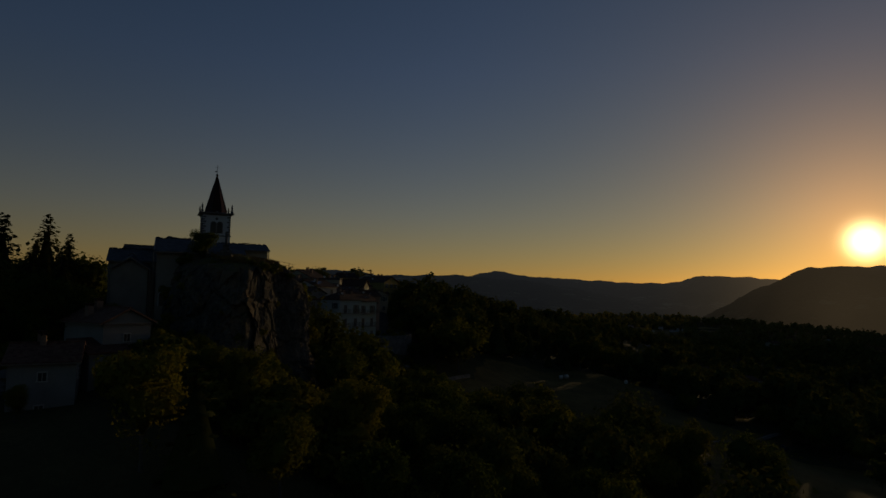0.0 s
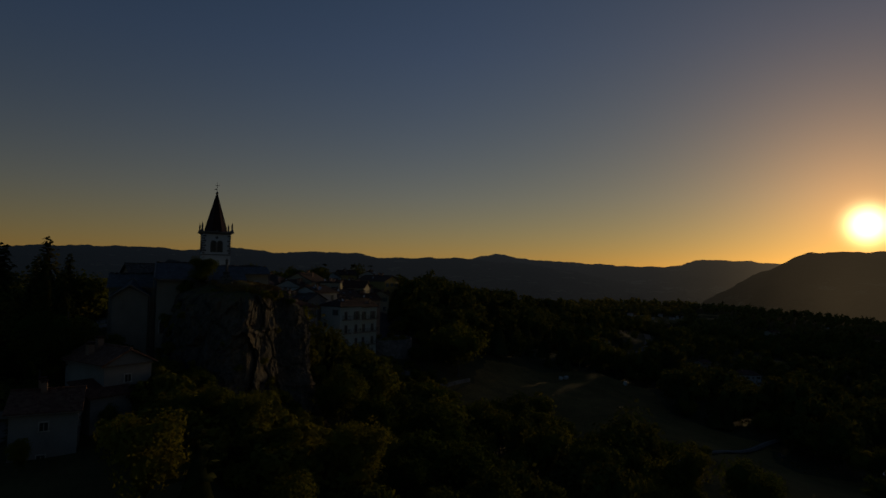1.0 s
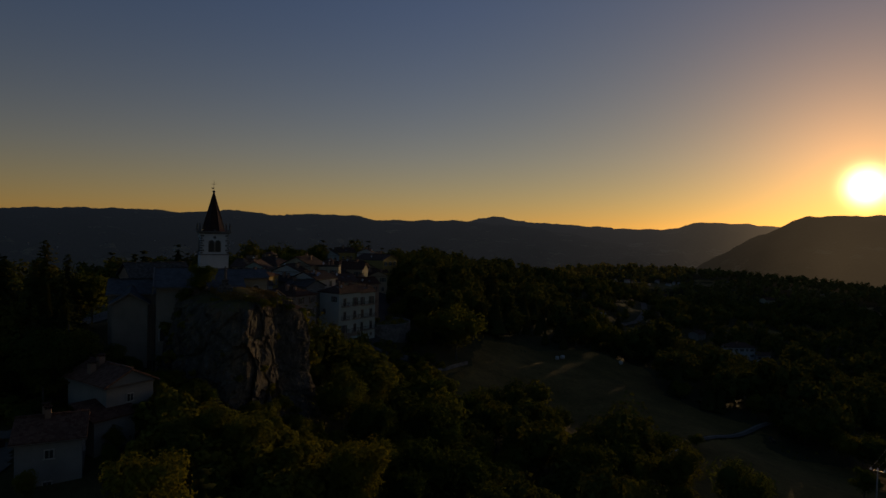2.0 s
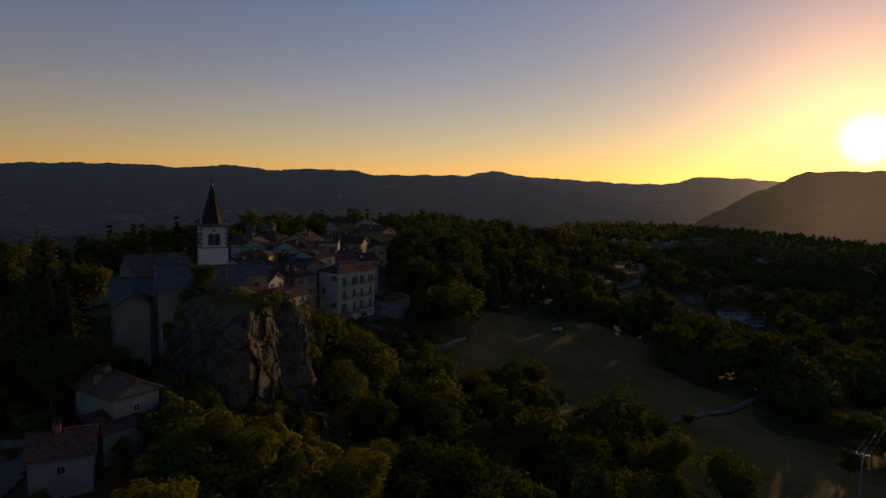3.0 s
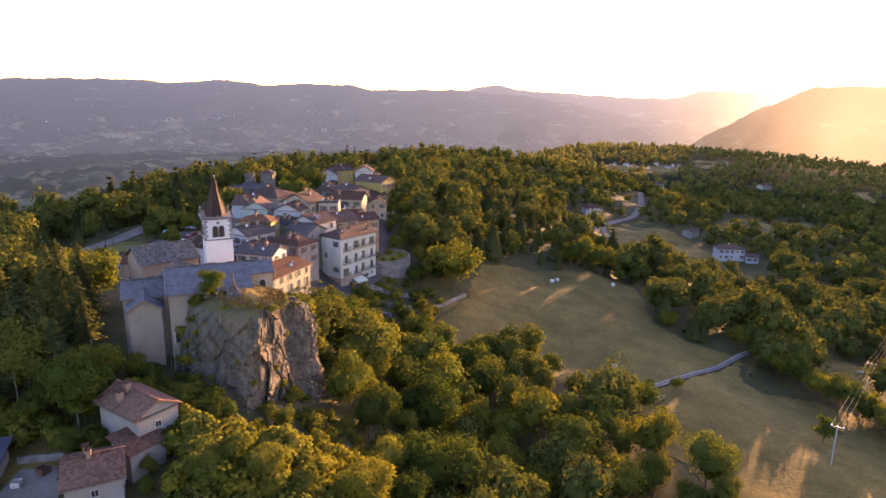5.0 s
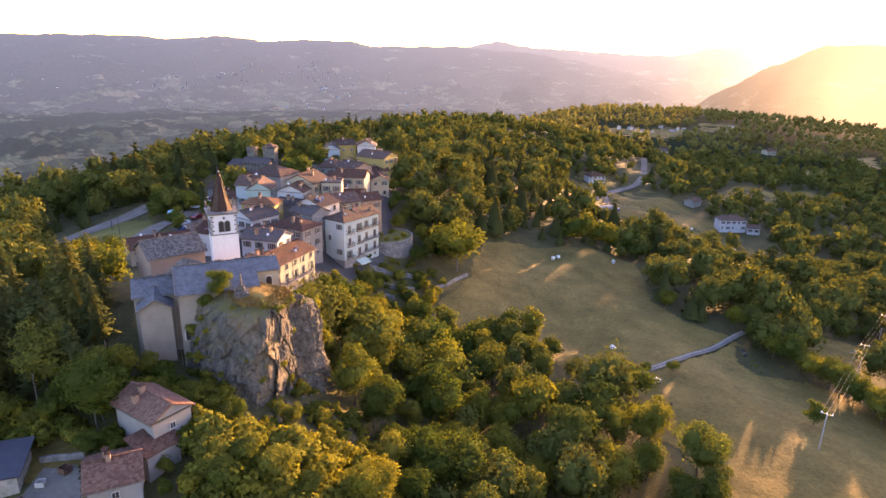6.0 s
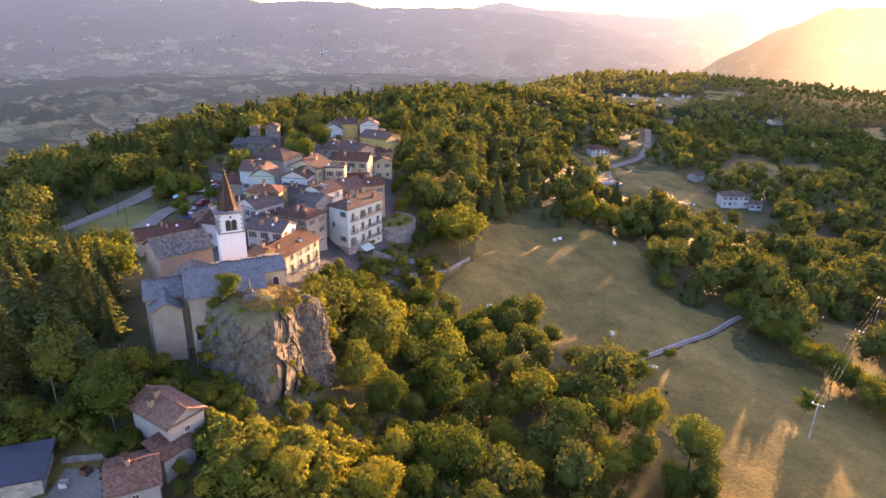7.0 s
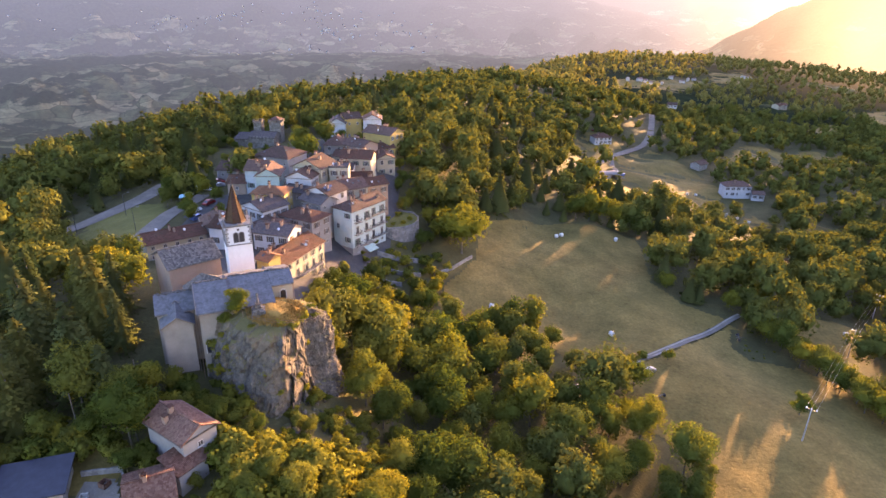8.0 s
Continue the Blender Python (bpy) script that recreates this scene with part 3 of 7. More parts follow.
for poly, mat, label in ((MEADOW, M_MEADOW, "large mown dry meadow with faint tracks"), (LOWER, M_MEADOW, "sloping dry hay field beside the lane"), (FIELD_A, M_MEADOW, "rough olive pasture below the farm road"),
                         (FIELD_B, M_MEADOW, "small dry pasture among the hedges"), (FIELD_C, M_MEADOW, "pale stubble field between hedges"), (FIELD_D, M_MEADOW, "narrow dry field in the woods"),
                         (LAWN, M_LAWN, "green grass verge beside the village road"), (FIELD_E, M_MEADOW, "pale hillside field among woods"), (FIELD_F, M_MEADOW, "pale sloping field among woods"),
                         (FIELD_G, M_MEADOW, "pale field with hedges around it"), ([(68, 288), (84, 284), (104, 330), (110, 372), (88, 376), (78, 330)], M_MEADOW, "rough grass slope below the farm hut"), (CLEAR, M_MEADOW, "trodden grass yard beside the shed"), ([(96, 418), (124, 440), (124, 466), (100, 466), (88, 440)], M_MEADOW, "garden lawn round the farmhouse above the road")):
    draped("meadow", poly, mat, 0.8 if poly in (MEADOW, LOWER, LAWN, CLEAR) else 1.6, 0.12, label, "field")
for poly, label in FAR_FIELDS:
    draped("meadow", poly, M_MEADOW, 4.0, 0.3, label, "field")
ROADS = {"lane": ([(30, 124.5), (37, 130), (46, 136.7), (59, 146), (74, 159), (86, 169.5), (92, 174)], 1.9),
         "farm_road": ([(60, 312), (75, 350), (90, 388), (110, 417), (127, 437), (143, 455), (155, 478), (172, 530), (190, 590)], 5.0),
         "drive": ([(110, 416), (106, 395), (104, 376), (105, 364)], 3.5),
         "village_road": ([(-84, 140), (-84.2, 150), (-84.1, 163), (-83.5, 176), (-80, 190)], 5.5),
         "park_road": ([(-150, 150), (-130, 164), (-119, 170), (-111, 174.5), (-106.5, 183), (-101, 193), (-97, 210)], 6.0)}
for name, (line, width) in ROADS.items():
    strip("road", line, width, M_ROAD, 0.22,
          {"lane": "pale narrow lane between two dry fields", "farm_road": "pale curving country road on the hillside", "drive": "gravel drive to the farm hut",
           "village_road": "grey asphalt road beside the village houses", "park_road": "grey asphalt road curving through the grass"}[name], "road")


for off in (-0.5, 0.5):
    line = ROADS["lane"][0]
    strip("wheel_track", [(x - 0.6 * off, y + 0.8 * off) for x, y in line], 0.42, M_TRACK, 0.245, "pale worn wheel track of the lane", "track")


# ---------------------------------------------------------------- the rock
ROCK = (-30.8, 95.0)


def rock_top(x, y):
    return 104.6 - 0.16 * max(0, x + 31) - 0.22 * max(0, x + 26) - 0.22 * max(0, 92.5 - y) - 0.2 * max(0, -36 - x) - 0.45 * max(0, y - 97)


ROCK_TOP = ((-41.5, 96.5), (-39.6, 91.5), (-35.5, 88.4), (-30.2, 86.8), (-27.2, 86.6), (-25.6, 95.6), (-23.2, 97.6), (-22.4, 100.0), (-24, 102.5), (-31, 104), (-39.5, 101.5))
ROCK_FOOT = ((-47, 97), (-45.5, 91), (-39.5, 85), (-33, 81.8), (-28.4, 81.4), (-23.8, 94.2), (-20.8, 96.4), (-19.8, 100.0), (-22, 104.5), (-32, 106), (-44, 103))


def reach(poly, cx, cy, a):
    """How far a star-shaped outline lies from its middle in the direction a."""
    dx, dy, best = math.cos(a), math.sin(a), 1.0
    for (x0, y0), (x1, y1) in zip(poly, poly[1:] + poly[:1]):
        ex, ey = x1 - x0, y1 - y0
        den = dx * ey - dy * ex
        if abs(den) < 1e-9:
            continue
        r = ((x0 - cx) * ey - (y0 - cy) * ex) / den
        u = ((x0 - cx) * dy - (y0 - cy) * dx) / den
        if r > 0 and -1e-6 <= u <= 1 + 1e-6:
            best = max(best, r)
    return best


def facets(p, size, tall, seed):
    """Broken rock: each cell is a plane of its own depth and lean."""
    q = Vector((p.x / size + seed * 3.7, p.y / size, p.z / (size * tall)))
    q += 0.35 * Vector((noise.noise(q * 0.8), noise.noise(q * 0.8 + Vector((9, 0, 0))), noise.noise(q * 0.8 + Vector((0, 9, 0)))))
    dist, pts = noise.voronoi(q)
    c = pts[0]
    deep = noise.noise(c * 5.3 + Vector((seed, 0.5, 0.5)))
    lean = Vector((noise.noise(c * 7.1), noise.noise(c * 6.3 + Vector((4, 4, 4))), 0.8 * noise.noise(c * 5.9 + Vector((8, 1, 3)))))
    crack = min(1.0, (dist[1] - dist[0]) / 0.10)
    return size * (0.42 * deep + 0.75 * lean.dot(q - c)) - 0.10 * size * (1 - crack)


def on_rock(x, y, z):
    """The same spot, brought in to the face of the rock where it would hang in the air."""
    a = math.atan2(y - 98, x + 31)
    up, foot = reach(ROCK_TOP, -31, 98, a), reach(ROCK_FOOT, -31, 98, a)
    f = min(1.0, max(0.0, (z - 80) / (rock_top(-31 + up * math.cos(a), 98 + up * math.sin(a)) - 80.9)))
    r = min(math.hypot(x + 31, y - 98), foot + (up - foot) * f ** 0.8 - 0.1)
    return -31 + r * math.cos(a), 98 + r * math.sin(a)


def build_rock():
    """The cliff: a prow towards the south with a sunlit east flank, a buttress behind it, a grown-over slope to the west."""
    rings, n, m = [], 400, 96
    cx, cy = -31.0, 98.0
    for k in range(m + 1):
        v = k / m
        ring = []
        for j in range(n):
            a = 6.2832 * j / n
            ca, sa = math.cos(a), math.sin(a)
            up, foot = reach(ROCK_TOP, cx, cy, a), reach(ROCK_FOOT, cx, cy, a)
            if v < 0.86:
                s = v / 0.86
                r = foot + (up - foot) * s ** 0.8 - 0.5 * max(0.0, (s - 0.93) / 0.07) ** 2
                top = rock_top(cx + up * ca, cy + up * sa) - 0.9
                z = 80.0 + (top - 80.0) * s
            else:
                s = (v - 0.86) / 0.14
                r = (up - 0.5) * (1 - s)
                z = rock_top(cx + r * ca, cy + r * sa) - 0.9 * (1 - s) ** 2
            p = Vector((cx + r * ca, cy + r * sa, z))
            side = 1.0 if v < 0.86 else max(0.0, 1 - (v - 0.86) / 0.05)
            calm = 0.45 if -0.95 < (a if a < 3.14 else a - 6.2832) < -0.1 else 0.62
            d = calm * (0.8 * facets(p, 3.6, 1.5, 1) + facets(p, 1.5, 1.3, 2) + facets(p, 0.6, 1.2, 3))
            d += 0.7 * noise.fractal(p * 0.12, 0.9, 2.1, 4) + 0.16 * noise.fractal(p * 1.6, 0.9, 2.0, 3)
            # ledges that dip to the east
            step = 0.3 * ((z * 0.17 + 0.05 * p.x + noise.noise(p * 0.13) * 1.1) % 1.0) - 0.25
            p += Vector((ca, sa, 0)) * (d - step) * side
            p.z += (0.5 * noise.noise(p * 0.3) + 0.2 * noise.noise(p * 0.9)) * (1 if v > 0.5 else 0)
            ring.append(p)
        rings.append(ring)
    s = Shape().rings(rings[:-1], False)
    top = len(s.v)
    s.v.append(tuple(rings[-1][0]))
    s.f += [((m - 1) * n + j, (m - 1) * n + (j + 1) % n, top) for j in range(n)]
    rock = tagged(new("rock_outcrop"), "pale cracked limestone cliff with dry growth on ledges", "rock")
    part("cliff", s, M_ROCK, rock)
    # dry grass cap over the summit
    cap, rnd = Shape(), random.Random(3)
    g, mm = [], 26
    for k in range(9):
        f = k / 8
        ring = []
        for j in range(mm):
            a = 6.2832 * j / mm
            rr = (5.6 + 1.2 * noise.noise(Vector((math.cos(a) * 2, math.sin(a) * 2, 1)))) * (1 - f) + 0.02
            x, y = ROCK[0] + 0.4 + rr * math.cos(a) * 0.85, ROCK[1] - 1.0 + rr * math.sin(a) * 0.85
            ring.append((x, y, rock_top(x, y) - 0.95 + 1.1 * min(1, f * 1.8) + 0.25 * noise.noise(Vector((x * 0.5, y * 0.5, 2)))))
        g.append(ring)
    cap.rings(g)
    part("grass_cap", cap, M_DRY, rock, "straw-coloured dry grass", True)
    return rock


build_rock()


# ---------------------------------------------------------------- buildings: materials
M_WHITE = plaster("white_plaster", (0.383, 0.383, 0.372))
M_TOWER = plaster("tower_plaster", (0.495, 0.508, 0.508), 0.2)
M_PALE = plaster("pale_mint_plaster", (0.365, 0.43, 0.405), 0.25)
M_CREAM = plaster("cream_plaster", (0.336, 0.290, 0.208))
M_YELLOW = plaster("yellow_plaster", (0.359, 0.256, 0.092))
M_PINK = plaster("pink_plaster", (0.301, 0.208, 0.156))
M_MINT = plaster("mint_plaster", (0.268, 0.348, 0.312))
M_BLUE = plaster("pale_blue_plaster", (0.301, 0.348, 0.359))
M_GREYP = plaster("grey_plaster", (0.233, 0.215, 0.197), 0.5)
M_CHURCH = plaster("church_plaster", (0.244, 0.208, 0.168), 0.55)
M_STONE = stone("rubble_stone", (0.20, 0.18, 0.155), (0.32, 0.29, 0.25), 2.2)
M_CASTLE = stone("old_castle_stone", (0.10, 0.088, 0.075), (0.18, 0.16, 0.135), 1.8)
M_QUOIN = stone("quoin_stone", (0.13, 0.125, 0.12), (0.21, 0.2, 0.19), 1.5)
M_TILE = tile_roof("clay_tiles", (0.123, 0.057, 0.040), (0.198, 0.097, 0.067))
M_TILE_OLD = tile_roof("old_patched_tiles", (0.210, 0.095, 0.067), (0.362, 0.206, 0.149), (0.2, 0.12, 0.08))
M_TILE_BROWN = tile_roof("brown_tiles", (0.128, 0.076, 0.059), (0.230, 0.139, 0.110))
M_TILE_ORANGE = tile_roof("orange_tiles", (0.310, 0.134, 0.072), (0.424, 0.203, 0.112))
M_TILE_GREY = tile_roof("grey_tiles", (0.11, 0.095, 0.095), (0.20, 0.165, 0.155))
M_SLATE = stone("slate_roof", (0.088, 0.09, 0.096), (0.118, 0.121, 0.127), 3.0, 0.3)
M_SLAB = stone("stone_slab_roof", (0.065, 0.056, 0.05), (0.15, 0.132, 0.118), 2.8, 0.9)
M_SPIRE = tile_roof("spire_tiles", (0.085, 0.038, 0.024), (0.12, 0.052, 0.03), (0.06, 0.03, 0.02))
M_SPIRE.node_tree.nodes["Principled BSDF"].inputs["Roughness"].default_value = 0.25
M_SPIRE.node_tree.nodes["Principled BSDF"].inputs["Metallic"].default_value = 0.0
M_SPIRE.node_tree.nodes["Principled BSDF"].inputs["Specular IOR Level"].default_value = 0.09
for node in M_SPIRE.node_tree.nodes:
    if node.bl_idname == "ShaderNodeBump":
        node.inputs["Strength"].default_value = 0.05
M_GLASS = plain("window_glass", (0.012, 0.013, 0.015), 0.3, 0, 0.2)
M_FRAME = plain("window_frame", (0.30, 0.285, 0.26), 0.7)
M_SHUT = plain("green_shutter", (0.045, 0.075, 0.055), 0.65, 0, 0.2)
M_SHUTB = plain("brown_shutter", (0.07, 0.042, 0.028), 0.65, 0, 0.2)
M_IRON = plain("dark_iron", (0.05, 0.05, 0.052), 0.5, 0.6)
M_CHIM = plaster("chimney_brick", (0.272, 0.168, 0.12), 0.5)
M_DISH = plain("dish_white", (0.45, 0.45, 0.44), 0.45, 0, 0.1)
M_PANEL = plain("solar_panel", (0.02, 0.024, 0.04), 0.2, 0.1, 0.3)
M_SHEDROOF = plain("dark_panel_roof", (0.016, 0.018, 0.028), 0.5, 0.1, 0.3, 1.0)
M_DOOR = plain("door_wood", (0.11, 0.07, 0.045), 0.7)
M_METAL = plain("zinc_sheet", (0.12, 0.12, 0.122), 0.75, 0.2)
M_BOARD = plain("sunblind", (0.26, 0.36, 0.31), 0.8)
M_GUTTER = plain("gutter", (0.14, 0.11, 0.09), 0.5, 0.4)


def window_meshes(w, h, shutter):
    f = Shape()
    for x0, x1, z0, z1 in ((-w / 2 - 0.1, -w / 2, -h / 2, h / 2), (w / 2, w / 2 + 0.1, -h / 2, h / 2), (-w / 2 - 0.1, w / 2 + 0.1, h / 2, h / 2 + 0.12), (-0.03, 0.03, -h / 2, h / 2)):
        f.box(x0, x1, -0.09, 0.02, z0, z1)
    f.box(-w / 2 - 0.18, w / 2 + 0.18, -0.2, 0.02, -h / 2 - 0.1, -h / 2)
    p = Shape().box(-w / 2, w / 2, -0.025, 0.02, -h / 2, h / 2)
    prof = [(0.0, -h / 2)]
    for k in range(7):
        prof += [(-0.05, -h / 2 + k * h / 7 + 0.01), (-0.03, -h / 2 + (k + 1) * h / 7 - 0.01)]
    prof += [(0.0, h / 2)]
    s = Shape().rings([[(x, y, z) for y, z in prof] for x in (-w / 4, w / 4)])
    return f.mesh("window", M_FRAME), p.mesh("pane", M_GLASS), s.mesh("shutter", shutter)


WINDOWS = {k: window_meshes(w, h, s) for k, w, h, s in (("tall", 0.95, 1.45, M_SHUT), ("tall_brown", 0.95, 1.45, M_SHUTB), ("small", 0.7, 0.8, M_SHUTB), ("door", 1.0, 2.1, M_SHUT))}


def add_window(parent, m, kind, shutters):
    wm, pm, sm = WINDOWS[kind]
    ob = new("window", wm)
    ob.parent = parent
    ob.matrix_basis = m
    pane = new("pane", pm)
    pane.parent = ob
    if shutters:
        w = {"tall": 0.95, "tall_brown": 0.95, "small": 0.7, "door": 1.0}[kind]
        for s in (-1, 1):
            sh = new("shutter", sm)
            sh.parent = ob
            sh.location = (s * (w * 0.75 + 0.1), -0.06, 0)
    return ob


def gable_walls(w, d, z0, ze, rise, axis):
    """Closed walls with gables; the ridge runs along axis."""
    x, y = w / 2, d / 2
    s = Shape()
    if axis == "x":
        v = [(-x, -y, z0), (x, -y, z0), (x, y, z0), (-x, y, z0), (-x, -y, ze), (x, -y, ze), (x, y, ze), (-x, y, ze), (-x, 0, ze + rise), (x, 0, ze + rise)]
        return s.add(v, [(0, 1, 5, 4), (1, 2, 6, 9, 5), (2, 3, 7, 6), (3, 0, 4, 8, 7), (3, 2, 1, 0), (4, 5, 9, 8), (6, 7, 8, 9)])
    v = [(-x, -y, z0), (x, -y, z0), (x, y, z0), (-x, y, z0), (-x, -y, ze), (x, -y, ze), (x, y, ze), (-x, y, ze), (0, -y, ze + rise), (0, y, ze + rise)]
    return s.add(v, [(0, 1, 5, 8, 4), (1, 2, 6, 5), (2, 3, 7, 9, 6), (3, 0, 4, 7), (3, 2, 1, 0), (5, 6, 9, 8), (7, 4, 8, 9)])


def roof_shape(w, d, ze, rise, kind, over=0.45, th=0.2):
    x, y = w / 2 + over, d / 2 + over
    s = Shape()
    lift = th + 0.03
    if kind == "gable_x":
        e = ze - rise * over / (d / 2) + lift
        r = ze + rise + lift
        s.slab([(-x, -y, e), (x, -y, e), (x, 0, r), (-x, 0, r)], th)
        s.slab([(x, y, e), (-x, y, e), (-x, 0, r), (x, 0, r)], th)
        s.beam((-x, 0, r + 0.04), (x, 0, r + 0.04), 0.32, 0.16)
    elif kind == "gable_y":
        e = ze - rise * over / (w / 2) + lift
        r = ze + rise + lift
        s.slab([(-x, y, e), (-x, -y, e), (0, -y, r), (0, y, r)], th)
        s.slab([(x, -y, e), (x, y, e), (0, y, r), (0, -y, r)], th)
        s.beam((0, -y, r + 0.04), (0, y, r + 0.04), 0.32, 0.16)
    elif kind == "hip":
        e, r = ze - 0.12 + lift, ze + rise + lift
        a = max(0.0, x - y)
        b = max(0.0, y - x)
        p, q = (-a, -b, r), (a, b, r)
        if a >= b:
            s.slab([(-x, -y, e), (x, -y, e), q, p], th)
            s.slab([(x, y, e), (-x, y, e), p, q], th)
            s.slab([(x, -y, e), (x, y, e), q], th)
            s.slab([(-x, y, e), (-x, -y, e), p], th)
            s.beam(p, q if a > 0.1 else (0.1, 0, r), 0.3, 0.16)
        else:
            s.slab([(-x, y, e), (-x, -y, e), p, q], th)
            s.slab([(x, -y, e), (x, y, e), q, p], th)
            s.slab([(-x, -y, e), (x, -y, e), p], th)
            s.slab([(x, y, e), (-x, y, e), q], th)
            s.beam(p, q, 0.3, 0.16)
    elif kind == "shed":
        s.slab([(-x, -y, ze - 0.1 + lift), (x, -y, ze - 0.1 + lift), (x, y, ze + rise + lift), (-x, y, ze + rise + lift)], th)
    else:
        s.box(-x, x, -y, y, ze, ze + 0.25)
        for x0, x1, y0, y1 in ((-x, x, -y, -y + 0.2), (-x, x, y - 0.2, y), (-x, -x + 0.2, -y + 0.2, y - 0.2), (x - 0.2, x, -y + 0.2, y - 0.2)):
            s.box(x0, x1, y0, y1, ze + 0.25, ze + 0.55)
    return s


def chimney(parent, x, y, z0, z1, w=0.6):
    c = Shape().box(x - w / 2, x + w / 2, y - w / 2, y + w / 2, z0, z1)
    ob = part("chimney", c, M_CHIM, parent)
    cap = Shape().box(x - w * 0.65, x + w * 0.65, y - w * 0.65, y + w * 0.65, z1 + 0.2, z1 + 0.28)
    for sx in (-1, 1):
        for sy in (-1, 1):
            cap.box(x + sx * w * 0.36 - 0.06, x + sx * w * 0.36 + 0.06, y + sy * w * 0.36 - 0.06, y + sy * w * 0.36 + 0.06, z1, z1 + 0.2)
    part("cap", cap, M_TILE, ob)


def balcony(parent, x0, x1, y, z, deep=1.1):
    """A slab and an iron railing in front of a wall at y."""
    ob = part("balcony", Shape().box(x0, x1, y - deep, y, z - 0.14, z), M_GREYP, parent)
    r = Shape()
    n = max(3, int((x1 - x0) / 0.28))
    for i in range(n + 1):
        x = x0 + 0.04 + (x1 - x0 - 0.08) * i / n
        r.box(x - 0.015, x + 0.015, y - deep + 0.03, y - deep + 0.06, z, z + 0.95)
    for yy in np.arange(y - deep + 0.3, y, 0.3):
        for x in (x0 + 0.04, x1 - 0.04):
            r.box(x - 0.015, x + 0.015, yy - 0.015, yy + 0.015, z, z + 0.95)
    r.box(x0, x1, y - deep + 0.02, y - deep + 0.08, z + 0.95, z + 1.0)
    r.box(x0, x0 + 0.06, y - deep + 0.08, y, z + 0.95, z + 1.0)
    r.box(x1 - 0.06, x1, y - deep + 0.08, y, z + 0.95, z + 1.0)
    part("railing", r, M_IRON, ob)


def dish_shape():
    s = Shape()
    rings = []
    for k in range(4):
        rr = 0.34 * k / 3
        rings.append([(rr * math.cos(6.2832 * j / 12), 0.25 * (rr / 0.42) ** 2 * -0.4, rr * math.sin(6.2832 * j / 12)) for j in range(12)])
    s.rings(rings[1:], True)
    s.beam((0, 0.05, 0), (0, 0.3, -0.6), 0.05, 0.05)
    s.beam((0, -0.1, -0.3), (0, -0.5, 0), 0.03, 0.03)
    return s.mesh("satellite_dish", M_DISH)


DISH = dish_shape()


